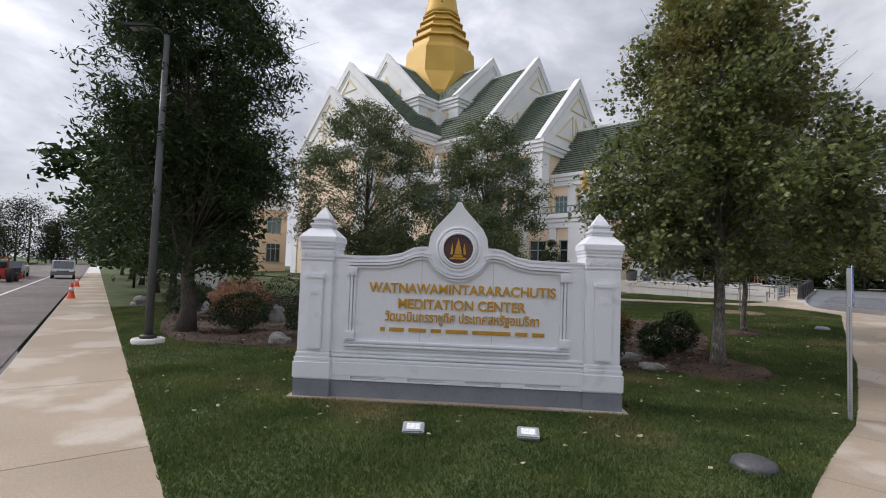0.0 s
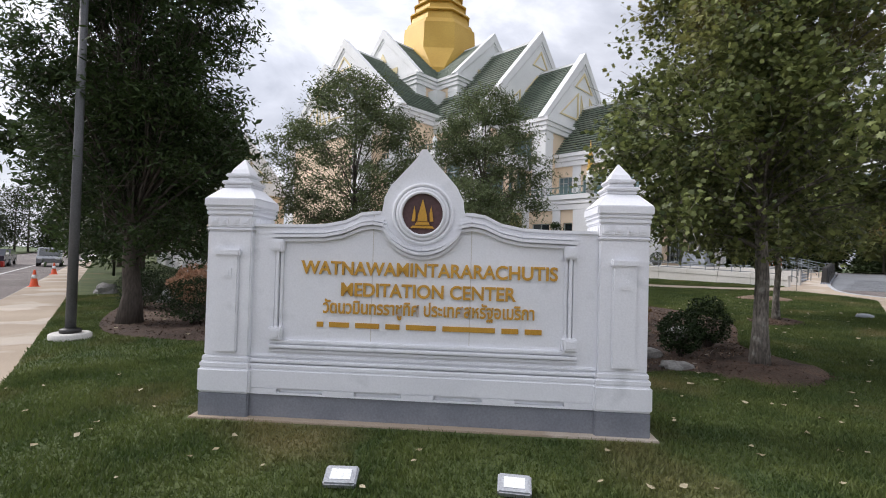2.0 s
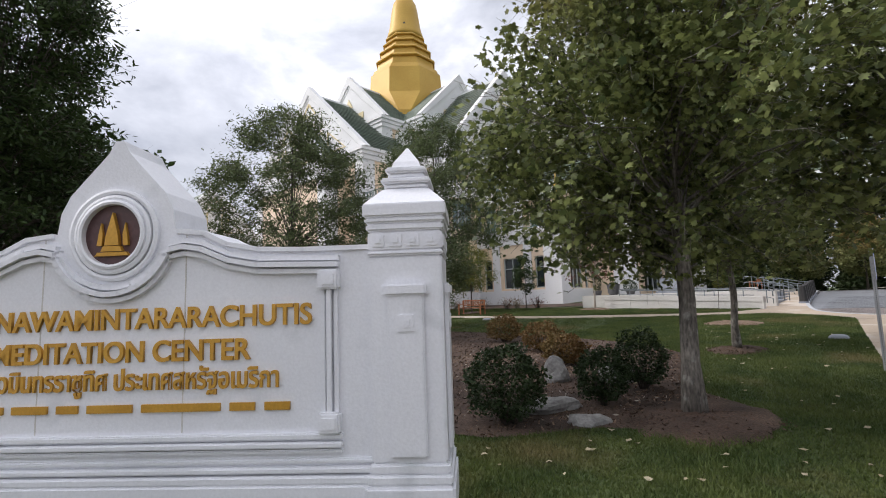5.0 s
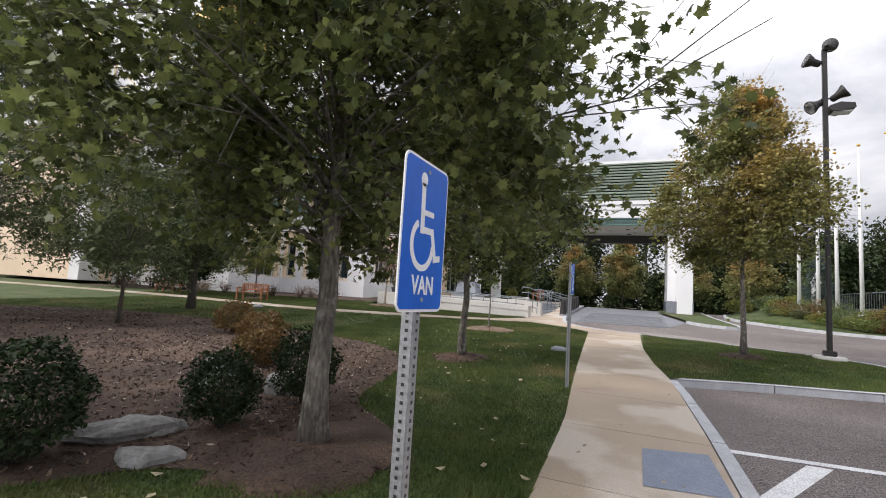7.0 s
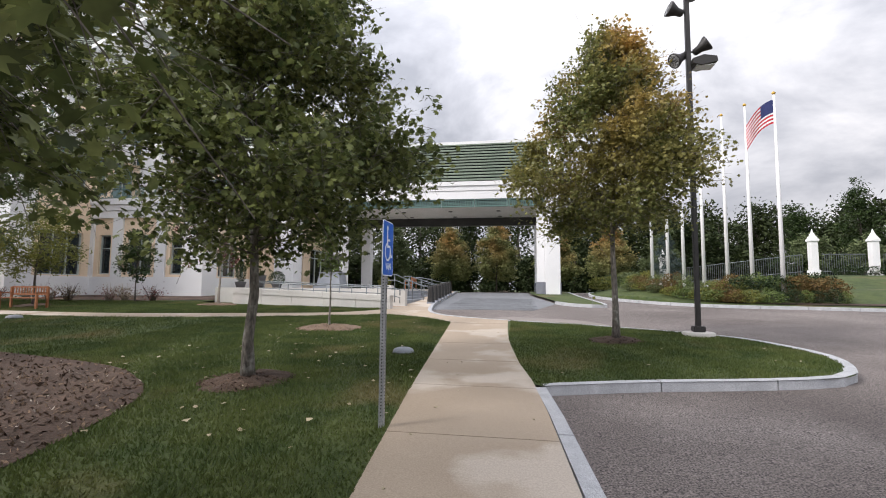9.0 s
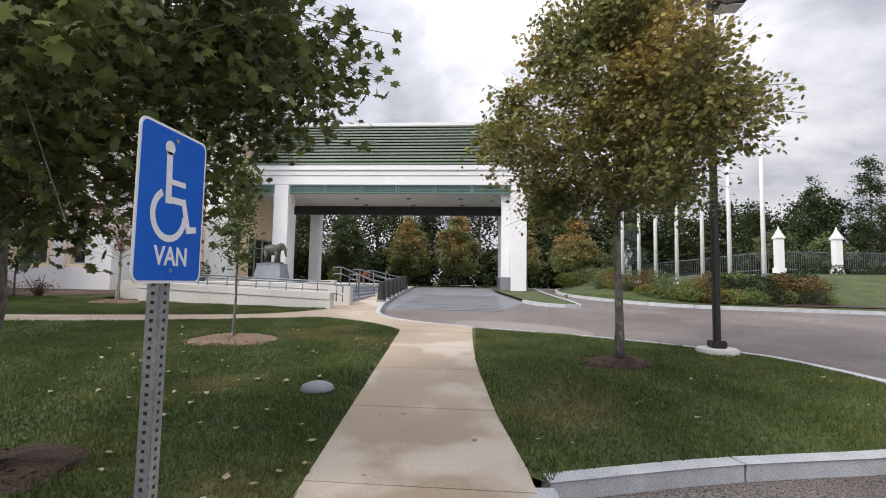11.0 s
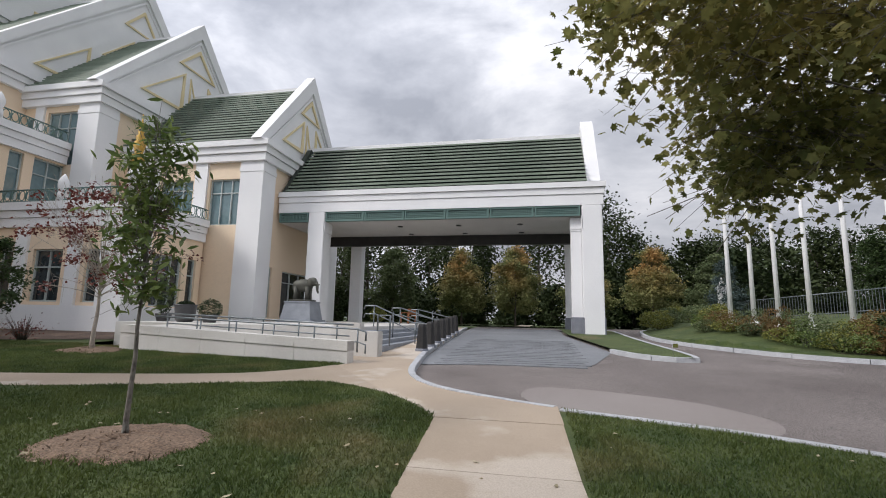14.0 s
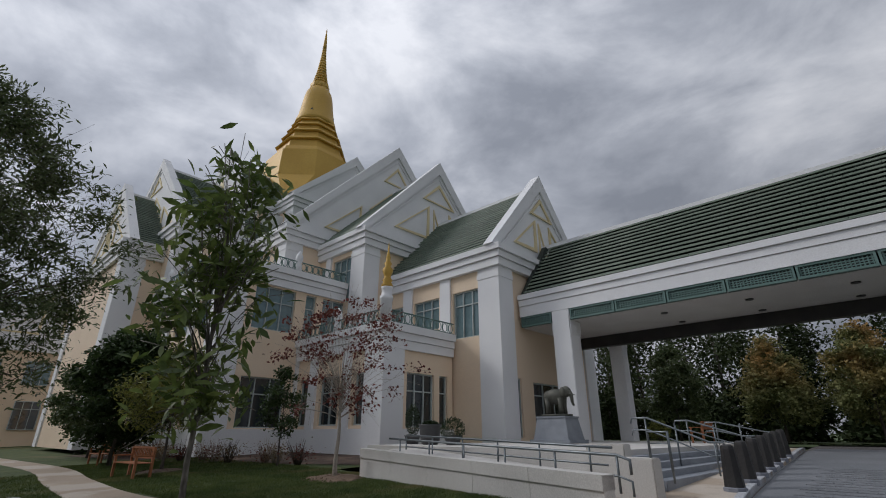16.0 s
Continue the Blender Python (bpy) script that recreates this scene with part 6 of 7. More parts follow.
def flood_head(x, z, tip, yaw):
    ob = part("floodlight", lathe([(0.05, -0.2), (0.09, -0.16), (0.1, -0.02), (0.19, 0.16), (0.19, 0.2), (0.16, 0.19)], 16), DARKMETAL, flood)
    ob.matrix_basis = pose(x, 0, z, tip, 0, yaw)
    part("lens", lathe([(0.17, 0.175), (0.165, 0.19)], 16), LAMPGLASS, ob)
    part("bracket", tube([(0, 0, -0.1), (0, 0.08, -0.22)], 0.025, 6), DARKMETAL, ob)


flood_head(-0.26, 8.2, 70, -80)
flood_head(0.1, 8.62, 60, 150)
flood_head(0.3, 7.18, 62, 60)
flood_head(-0.2, 6.95, 120, -70)
ob = part("shoebox_lamp", prism([(0.05, 6.72), (0.25, 6.66), (0.62, 6.74), (0.6, 6.86), (0.3, 6.92), (0.05, 6.84)], -0.2, 0.2), DARKMETAL, flood)
part("lens", bx(0.14, 0.56, -0.15, 0.15, 6.66, 6.69), LAMPGLASS, ob)

far_lamp = thing("street_lamp", pose(-36, 8.2, 0.0), "dark street lamp farther along the walk", "lamp post")
part("pole", tube([(0, 0, -0.1), (0, 0, 6.9)], [0.08, 0.06], 10), DARKMETAL, far_lamp)
part("lamp_head", bx(-0.12, 0.12, -0.6, 0.0, 6.9, 7.0, None, 0.03), DARKMETAL, far_lamp)


def flagpole(x, y, h, flag=False):
    ob = thing("flagpole", pose(x, y, berm(x, y)), "white flagpole with a flying striped flag" if flag else "tall white flagpole in the planted bed", "flagpole", "flagpoles")
    part("pole", tube([(0, 0, -0.1), (0, 0, h * 0.5), (0, 0, h)], [0.11, 0.09, 0.05], 12), WHITE, ob)
    part("base", lathe([(0.22, -0.1), (0.22, 0.1), (0.14, 0.2)], 16), WHITE, ob)
    part("ball", lathe([(0.01, h), (0.09, h + 0.06), (0.09, h + 0.12), (0.01, h + 0.19)], 12), GOLD, ob)
    if flag:
        def surf(u, v):
            w = 0.16 * math.sin(5.5 * u) * u
            return Vector((-0.06 - 1.75 * u * 0.78, w, h - 0.25 - 1.25 * v - 1.3 * u * u * 0.8 - 0.35 * u))
        for k in range(13):
            bm = bmesh.new()
            rows_ = []
            for i in range(13):
                rows_.append([bm.verts.new(surf(i / 12, (k + e) / 13) + Vector((0, d, 0))) for e, d in ((0, 0), (1, 0), (1, 0.006), (0, 0.006))])
            for a, b in zip(rows_, rows_[1:]):
                for i in range(4):
                    bm.faces.new((a[i], a[(i + 1) % 4], b[(i + 1) % 4], b[i]))
            part("stripe", bm, FLAGRED if k % 2 == 0 else SIGNPAINT, ob)
        bm = bmesh.new()
        rows_ = []
        for i in range(7):
            rows_.append([bm.verts.new(surf(0.42 * i / 6, e * 7 / 13) + Vector((0, d, 0))) for e, d in ((0, -0.01), (1, -0.01), (1, 0.016), (0, 0.016))])
        for a, b in zip(rows_, rows_[1:]):
            for i in range(4):
                bm.faces.new((a[i], a[(i + 1) % 4], b[(i + 1) % 4], b[i]))
        part("canton", bm, FLAGBLUE, ob)


for x, y, h in ((8.7, 43.3, 9.6), (9.6, 43.0, 9.6), (10.3, 42.2, 9.8), (11.2, 41.4, 10.0), (11.9, 39.8, 10.2), (12.4, 38.0, 10.3)):
    flagpole(x, y, h)
flagpole(13.0, 36.2, 10.5, True)


def pier(x, y, s=1.0):
    ob = thing("boundary_pier", pose(x, y, berm(x, y)), "white boundary pier with a pointed cap", "pier", "boundary piers")
    part("base", bx(-0.32 * s, 0.32 * s, -0.32 * s, 0.32 * s, -0.2, 0.4, None, 0.03), WHITE, ob)
    part("shaft", bx(-0.25 * s, 0.25 * s, -0.25 * s, 0.25 * s, 0.4, 2.5 * s, None, 0.03), WHITE, ob)
    part("cap", bx(-0.32 * s, 0.32 * s, -0.32 * s, 0.32 * s, 2.5 * s, 2.72 * s, None, 0.04), WHITE, ob)
    part("finial", lathe([(0.34 * s, 2.72 * s), (0.27 * s, 2.9 * s), (0.19 * s, 2.95 * s), (0.19 * s, 3.05 * s), (0.12 * s, 3.12 * s), (0.02, 3.45 * s)], 4, None, (0, 0), math.pi / 4, False), WHITE, ob)


for x, y in ((22.0, 50.0), (26.2, 50.2), (33.5, 50.2), (40, 49), (47, 47), (13.2, 57)):
    pier(x, y, 1.02)
fence = thing("boundary_fence", pose(0, 0, 0), "dark wire fence between the white piers", "fence")
for (xa, ya), (xb, yb) in (((13.8, 57), (21.4, 50.3)), ((22.6, 50.0), (25.6, 50.2)), ((26.8, 50.2), (32.9, 50.2)), ((34.1, 50.2), (39.4, 49.1)), ((40.6, 49), (46.4, 47.1))):
    for zz in (0.3, 1.6):
        part("rail", tube([(xa, ya, berm(xa, ya) + zz), (xb, yb, berm(xb, yb) + zz)], 0.03, 6), RAILMETAL, fence)
    bm = bmesh.new()
    n = int(math.hypot(xb - xa, yb - ya) / 0.16)
    for k in range(n + 1):
        px, py = xa + (xb - xa) * k / n, ya + (yb - ya) * k / n
        bx(px - 0.012, px + 0.012, py - 0.012, py + 0.012, berm(px, py), berm(px, py) + 1.65, bm)
    ob = part("infill", bm, RAILMETAL, fence)
    ob["kind"] = "stuff"
# the bed along the drive: low mixed clumps, then taller flowering shrubs behind clipped balls
def bed_front(x):
    return 40.5 - 5.9 * math.sin(min((x - 6.6) / 8.6 * 2.6, 1.0) * math.pi / 2)


brng = np.random.default_rng(77)
for k in range(34):
    x = 6.6 + 5.0 * k / 33 + brng.uniform(-0.15, 0.15)
    row = k % 3
    y = bed_front(x) + 0.3 + 0.75 * row + brng.uniform(-0.2, 0.2)
    m, lab = ((LEAF_YOUNG, "low bright green clump in the bed by the drive"), (LEAF_RUST, "low rust-brown faded shrub in the bed by the drive"), (LEAF_YELLOW, "low yellow-green clump in the bed by the drive"), (LEAF_FEATHER, "loose olive green clump in the bed by the drive"))[int(brng.integers(0, 4))]
    shrub("bed_shrub", (x, y, berm(x, y) - 0.02), brng.uniform(0.4, 0.75), brng.uniform(0.24, 0.36) + 0.09 * row, 900, 0.08, m, lab, 400 + k, "shrubs along the drive", stems=False)
for k in range(12):
    x = 10.9 + 4.1 * (k // 2) / 5 + brng.uniform(-0.15, 0.15)
    y = bed_front(x) + 1.35 + 0.85 * (k % 2)
    m, lab = ((LEAF_BOX, "tall dark green flowering shrub in the bed"), (LEAF_RUST, "tall shrub with faded rust-brown leaves in the bed"), (LEAF_YOUNG, "tall leafy green shrub in the bed"))[(k * 5 // 3) % 3]
    shrub("bed_shrub", (x, y, berm(x, y) - 0.02), brng.uniform(0.62, 0.82), brng.uniform(0.5, 0.62), 1300, 0.11, m, lab, 440 + k, "tall shrubs along the drive", stems=False)
for k in range(7):
    x = 11.7 + 3.3 * k / 6
    y = bed_front(x) + 0.35 + 0.15 * math.sin(k * 2.2)
    shrub("clipped_shrub", (x, y, berm(x, y) - 0.02), 0.36 + 0.07 * math.sin(k * 1.9), 0.32 + 0.05 * math.cos(k * 2.7), 1100, 0.05, LEAF_BOX if k % 3 else LEAF_YOUNG, "small clipped round shrub at the bed's edge", 460 + k, "clipped shrubs along the drive", stems=False)
for i, (x, y) in enumerate(((5.8, 45.5), (6.8, 47.5), (8.0, 50), (7.4, 44), (9.0, 46), (9.6, 52.5))):
    shrub("bed_shrub", (x, y, berm(x, y) - 0.02), 0.9, 0.5, 1600, 0.12, LEAF_FEATHER if i % 2 else LEAF_YELLOW, "grassy green shrub in the far bed", 480 + i, "shrubs along the drive", stems=False)
for i in range(14):
    x = 23.6 + 1.7 * i
    shrub("hedge_shrub", (x, 49.0 - 0.12 * max(0, i - 6), berm(x, 49) - 0.02), 0.95, 0.34, 700, 0.12, LEAF_BOX, "clipped dark hedge along the fence", 520 + i, "hedge along the fence", stems=False)


# ---- forecourt: bollards, rails, elephant, planters ----
for i in range(7):
    y = 32.3 + i * 1.42
    x = -4.12 - 0.075 * i
    b = thing("bollard", pose(x, y, rise(x, y)), "dark grey tapered stone bollard", "bollard", "bollards by the drive")
    part("body", lathe([(0.19, -0.05), (0.185, 0.06), (0.13, 0.74), (0.115, 0.8), (0.07, 0.83)], 8, None, (0, 0), math.pi / 8, False), DARKMETAL, b)
    part("foot", lathe([(0.21, -0.05), (0.21, 0.05), (0.19, 0.07)], 8, None, (0, 0), math.pi / 8, False), SIGNGREY, b)


def rail_along(points, posts, label, drop=0.32):
    """A metal handrail: two rails and uprights."""
    ob = thing("handrail", pose(0, 0, 0), label, "handrail", "handrails")
    part("top_rail", tube(points, 0.026, 8), RAILMETAL, ob)
    part("lower_rail", tube([(x, y, z - drop) for x, y, z in points], 0.02, 8), RAILMETAL, ob)
    for x, y, z, f in posts:
        part("upright", tube([(x, y, f), (x, y, z)], 0.022, 8), RAILMETAL, ob)


def wall_at(t, off, h):
    p = w0.lerp(w1, t) + nrm * off
    return (p.x, p.y, 1.52 - 0.24 * t + h)


pts = [wall_at(k / 10, 0.45, 0.30) for k in range(1, 11)]
rail_along(pts + [wall_at(1.03, 0.45, 0.24), wall_at(1.03, 0.45, 0.02)], [(*wall_at(k / 6, 0.45, 0.30), 1.0) for k in range(1, 7)], "grey metal handrail along the ramp wall")
pts = [wall_at(k / 10, 1.55, 0.36) for k in range(0, 10)]
rail_along(pts, [(*wall_at(k / 6, 1.55, 0.36), 1.0) for k in range(0, 6)], "grey metal handrail on the inner side of the ramp")
rail_along([(-5.0, 30.6, 1.5), (-5.0, 30.6, 1.95), (-4.62, 30.55, 1.95), (-4.62, 30.55, 1.3)], [(-5.0, 30.6, 1.95, 1.4)], "looped end of a grey handrail", 0.2)
for y in (34.6, 38.0, 41.2):
    rail_along([(-6.95, y, DECK + 0.62), (-6.9, y, DECK + 0.76), (-6.5, y, DECK + 0.76), (-5.05, y, rise(0, y) + 0.74), (-4.75, y, rise(0, y) + 0.74), (-4.7, y, rise(0, y) + 0.6)], [(-6.55, y, DECK + 0.76, DECK - 0.05), (-5.8, y, (DECK + rise(0, y)) / 2 + 0.85, DECK - 0.4), (-4.95, y, rise(0, y) + 0.74, rise(0, y) - 0.05)], "grey metal stair rail", 0.3)

plinth = thing("statue_plinth", pose(-12.35, 40.0, DECK), "grey stepped stone plinth", "plinth")
part("step", bx(-0.95, 0.95, -0.8, 0.8, 0.0, 0.14, None, 0.02), PLINTHSTONE, plinth)
bm = bmesh.new()
lo = [bm.verts.new((sx * 0.82, sy * 0.68, 0.14)) for sx, sy in ((-1, -1), (1, -1), (1, 1), (-1, 1))]
hi = [bm.verts.new((sx * 0.68, sy * 0.54, 0.98)) for sx, sy in ((-1, -1), (1, -1), (1, 1), (-1, 1))]
for i in range(4):
    bm.faces.new((lo[i], lo[(i + 1) % 4], hi[(i + 1) % 4], hi[i]))
bm.faces.new(hi), bm.faces.new(lo[::-1])
part("block", bm, PLINTHSTONE, plinth)
part("top", bx(-0.72, 0.72, -0.58, 0.58, 0.98, 1.06, None, 0.015), PLINTHSTONE, plinth)
bm = bmesh.new()


def blob(c, r, bm):
    made = bmesh.ops.create_uvsphere(bm, u_segments=16, v_segments=10, radius=1.0)["verts"]
    for v in made:
        v.co = Vector((c[0] + v.co.x * r[0], c[1] + v.co.y * r[1], c[2] + v.co.z * r[2]))


blob((0, 0, 0.82), (0.52, 0.3, 0.33), bm), blob((-0.3, 0, 0.8), (0.28, 0.27, 0.3), bm), blob((0.52, 0, 1.0), (0.22, 0.19, 0.23), bm)
for sy in (-1, 1):
    blob((0.44, sy * 0.2, 0.98), (0.13, 0.05, 0.2), bm)
    for sx in (-0.33, 0.3):
        tube([(sx, sy * 0.16, 0.08), (sx, sy * 0.16, 0.4), (sx, sy * 0.15, 0.75)], [0.115, 0.095, 0.13], 10, bm)
    tube([(0.66, sy * 0.09, 0.9), (0.86, sy * 0.11, 0.86)], [0.03, 0.012], 6, bm)
tube([(0.64, 0, 1.0), (0.76, 0, 0.82), (0.78, 0, 0.56), (0.84, 0, 0.42)], [0.12, 0.09, 0.06, 0.04], 10, bm)
tube([(-0.56, 0, 0.9), (-0.6, 0, 0.6)], [0.03, 0.015], 6, bm)
bx(-0.55, 0.55, -0.36, 0.36, 0.0, 0.09, bm)
ele = part("elephant_statue", bm, BRONZE)
ele.matrix_basis = pose(-12.35, 40.0, DECK + 1.06, 0, 0, 0)
for f in ele.data.polygons:
    f.use_smooth = True
tagged(ele, "dark bronze elephant statue on a grey plinth", "statue")

for i, (x, y, kind) in enumerate(((-15.35, 34.3, "cone"), (-14.1, 34.0, "urn"), (-13.0, 34.0, "ball"))):
    pot = thing("planter", pose(x, y, DECK), "dark bronze pot by the wall" if kind == "urn" else "clipped dark shrub in a low pot", "planter", "planters by the entrance")
    part("pot", lathe([(0.26, 0.0), (0.34, 0.1), (0.40, 0.62), (0.44, 0.68), (0.36, 0.66)] if kind == "urn" else [(0.22, 0.0), (0.3, 0.28), (0.32, 0.32), (0.26, 0.3)], 18), COVERGREY, pot)
    rng = np.random.default_rng(600 + i)
    q = rng.normal(size=(1800, 3))
    q /= np.linalg.norm(q, axis=1, keepdims=True)
    sc = {"cone": (0.3, 0.3, 0.62), "urn": (0.3, 0.3, 0.12), "ball": (0.45, 0.45, 0.42)}[kind]
    c = q * rng.uniform(0.7, 1.0, size=(1800, 1)) * np.array(sc) + np.array((0, 0, {"cone": 0.85, "urn": 0.7, "ball": 0.5}[kind]))
    leaf_cloud("foliage", c, 0.06, rng, LEAF_BOX, pot)
shrub("yellow_shrub", (-11.6, 49.6, DECK), 0.6, 0.5, 1400, 0.1, LEAF_YELLOW, "yellow leaved shrub behind the columns", 620)


def bench(x, y, z, yaw, label):
    ob = thing("garden_bench", pose(x, y, z, 0, 0, yaw), label, "bench", "wooden benches")
    for sx in (-0.78, 0.78):
        for sy in (-0.24, 0.24):
            part("leg", bx(sx - 0.035, sx + 0.035, sy - 0.035, sy + 0.035, 0, 0.88 if sy > 0 else 0.62), WOOD, ob)
        part("armrest", bx(sx - 0.045, sx + 0.045, -0.32, 0.26, 0.62, 0.66, None, 0.01), WOOD, ob)
    for k in range(5):
        part("seat_slat", bx(-0.82, 0.82, -0.27 + k * 0.105, -0.19 + k * 0.105, 0.42, 0.45), WOOD, ob)
    for zz in (0.55, 0.84):
        part("back_rail", bx(-0.78, 0.78, 0.23, 0.27, zz, zz + 0.06), WOOD, ob)
    for k in range(13):
        u = -0.72 + k * 0.12
        part("back_slat", bx(u - 0.02, u + 0.02, 0.24, 0.26, 0.61, 0.84), WOOD, ob)


bench(-19.6, 26.2, 0.64, 6, "orange stained wooden garden bench by the side path")
bench(-27.5, 27.1, 0.68, 0, "orange stained wooden garden bench by the side path")
bench(-8.4, 46.0, DECK, -90, "orange wooden bench on the podium")

# low leafless perennials along the building
for i in range(16):
    x = -37 + 1.25 * i + 0.3 * math.sin(i * 3.1)
    y = 29.7 + 0.22 * max(0.0, x + 26) + 0.3 * math.cos(i * 1.9)
    rng = np.random.default_rng(640 + i)
    ob = thing("dry_shrub", pose(x, y, rise(x, y)), "twiggy brown shrub against the white plinth", "shrub", "dry shrubs by the wall")
    bm = bmesh.new()
    for _ in range(34):
        a, r, h = rng.uniform(0, 6.28), rng.uniform(0.1, 0.55), rng.uniform(0.4, 0.95)
        tube([(0.1 * math.cos(a), 0.1 * math.sin(a), 0), (0.6 * r * math.cos(a), 0.6 * r * math.sin(a), h * 0.6), (r * math.cos(a), r * math.sin(a), h)], [0.012, 0.009, 0.003], 4, bm)
    part("stem", bm, TWIG if i % 3 else DARKBARK, ob)
    c = rng.normal(size=(260, 3)) * np.array((0.28, 0.28, 0.16)) + np.array((0, 0, 0.4))
    leaf_cloud("foliage", c, 0.08, rng, LEAF_RED if i % 2 else LEAF_RUST, ob)

# ---- small things in the lawn ----
for i, (x, y, r) in enumerate(((-1.42, 5.72, 0.20), (-2.07, 19.1, 0.2), (-15.9, 23.0, 0.22))):
    cov = thing("valve_cover", pose(x, y, rise(x, y)), "domed grey plastic utility cover in the grass", "utility cover", "utility covers")
    part("dome", lathe([(r * 1.02, -0.03), (r * 1.02, 0.03), (r * 0.9, 0.075), (r * 0.55, 0.105), (0.01, 0.115)], 20), PLINTHSTONE if i else COVERGREY, cov)
    part("rim", lathe([(r * 1.1, -0.03), (r * 1.1, 0.012), (r, 0.02)], 20), DARKMETAL, cov)
for i, (x, y, yaw) in enumerate(((-4.27, 3.86, 44), (-3.33, 4.70, 36))):
    fl = thing("ground_floodlight", pose(x, y, 0.0, 0, 0, yaw), "grey ground floodlight aimed at the sign", "floodlight", "sign floodlights")
    body = part("housing", bx(-0.12, 0.12, -0.085, 0.085, 0.02, 0.075, None, 0.012), STEEL, fl)
    body.matrix_basis = pose(0, 0, 0.02, 24, 0, 0)
    part("lens", bx(-0.075, 0.075, -0.045, 0.045, 0.073, 0.079), LAMPGLASS, body)
    part("foot", tube([(0, 0, -0.05), (0, 0, 0.05)], 0.025, 8), DARKMETAL, fl)
tag = thing("marker_flag", pose(3.4, 33.3, rise(3, 33.3)), "small yellow marker flag in the grass", "marker")
part("wire", tube([(0, 0, -0.05), (0, 0, 0.34)], 0.008, 5), STEEL, tag)
part("flag", bx(0.0, 0.14, -0.003, 0.003, 0.24, 0.35), LEAF_YELLOW, tag)

# ---- across and along the street ----
for x, y in ((-27.3, 3.85), (-38.5, 5.6)):
    cone = thing("traffic_cone", pose(x, y, -0.02), "orange traffic cone at the kerb", "traffic cone", "traffic cones")
    part("cone", lathe([(0.17, 0.03), (0.15, 0.06), (0.035, 0.7), (0.03, 0.72)], 16), ORANGE, cone)
    part("foot", bx(-0.21, 0.21, -0.21, 0.21, 0.0, 0.035, None, 0.01), ORANGE, cone)
    part("sleeve", lathe([(0.1, 0.36), (0.077, 0.52), (0.07, 0.52)], 16), SIGNPAINT, cone)


def car(x, y, yaw, paint, label, tall=1.0):
    ob = thing("car", pose(x, y, -0.13, 0, 0, yaw), label, "car", "parked cars")
    prof = [(-2.2, 0.35), (2.2, 0.35), (2.25, 0.75), (2.0, 0.92), (1.2, 1.0), (0.7, 1.45 * tall), (-1.2, 1.5 * tall), (-1.75, 1.02), (-2.2, 0.95)]
    body = part("body", prism(prof, -0.88, 0.88), paint, ob)
    for sy in (-1, 1):
        y0, y1 = sorted((sy * 0.87, sy * 0.89))
        part("side_window", prism([(1.05, 1.02), (0.62, 1.38 * tall), (-1.1, 1.42 * tall), (-1.5, 1.04)], y0, y1), GLASS, body)
        for wx in (-1.35, 1.4):
            wh = part("wheel", tube([(wx, sy * 0.72, 0.33), (wx, sy * 0.91, 0.33)], 0.33, 18), TYRE, ob)
            part("rim", tube([(wx, sy * 0.905, 0.33), (wx, sy * 0.92, 0.33)], 0.2, 12), STEEL, wh)
    part("windscreen", prism([(1.17, 1.03), (0.72, 1.42 * tall), (0.75, 1.44 * tall), (1.22, 1.03)], -0.75, 0.75), GLASS, body)
    for sy in (-0.62, 0.62):
        part("headlight", bx(2.18, 2.255, sy - 0.16, sy + 0.16, 0.68, 0.82), LAMPGLASS, body)
    return ob


car(-62, 4.0, 170, CARBLUE, "dark blue car parked along the street")
car(-57, 3.4, 172, CARBLUE, "dark car parked along the street")
car(-58.5, 7.3, -8, CARGREY, "silver pickup standing on the street", 1.15)
trac = thing("compact_tractor", pose(-49.0, 2.6, -0.13, 0, 0, 165), "small red tractor with a front loader", "tractor")
part("body", bx(-0.9, 1.1, -0.35, 0.35, 0.5, 1.05, None, 0.08), RED, trac)
part("seat", bx(-0.9, -0.4, -0.28, 0.28, 1.05, 1.5, None, 0.05), TYRE, trac)
part("loader_arm", tube([(0.2, 0.45, 0.8), (1.3, 0.45, 1.3), (2.0, 0.45, 0.5)], 0.06, 6), RED, trac)
part("bucket", bx(1.9, 2.4, -0.7, 0.7, 0.15, 0.6, None, 0.05), RED, trac)
part("roll_bar", tube([(-0.8, -0.4, 1.0), (-0.8, -0.4, 1.9), (-0.8, 0.4, 1.9), (-0.8, 0.4, 1.0)], 0.04, 6), RED, trac)
for wx, r in ((-0.7, 0.55), (0.9, 0.36)):
    for sy in (-1, 1):
        part("wheel", tube([(wx, sy * 0.4, r), (wx, sy * 0.7, r)], r, 16), TYRE, trac)
for i, (s, off) in enumerate(((44, -16.5), (52, -16.2), (62, -16.2))):
    x, y = along(s, off)
    t = thing("canopy_tent", pose(x, y, 0.0, 0, 0, -9), "tan pop-up canopy tent across the street", "tent", "canopy tents")
    part("roof", lathe([(3.0, 2.15), (3.02, 2.4), (0.1, 3.4)], 4, None, (0, 0), math.pi / 4, False), CANVAS, t)
    for sx in (-1.95, 1.95):
        for sy in (-1.95, 1.95):
            part("pole", tube([(sx, sy, 0), (sx, sy, 2.2)], 0.03, 6), STEEL, t)
planter_wall = thing("street_planter", pose(*along(30, -14.2), 0.0, 0, 0, -9.4), "long low planter wall across the street", "planter")
part("wall", bx(-9, 9, -0.7, 0.7, 0, 0.55, None, 0.03), PLINTHSTONE, planter_wall)
rng = np.random.default_rng(700)
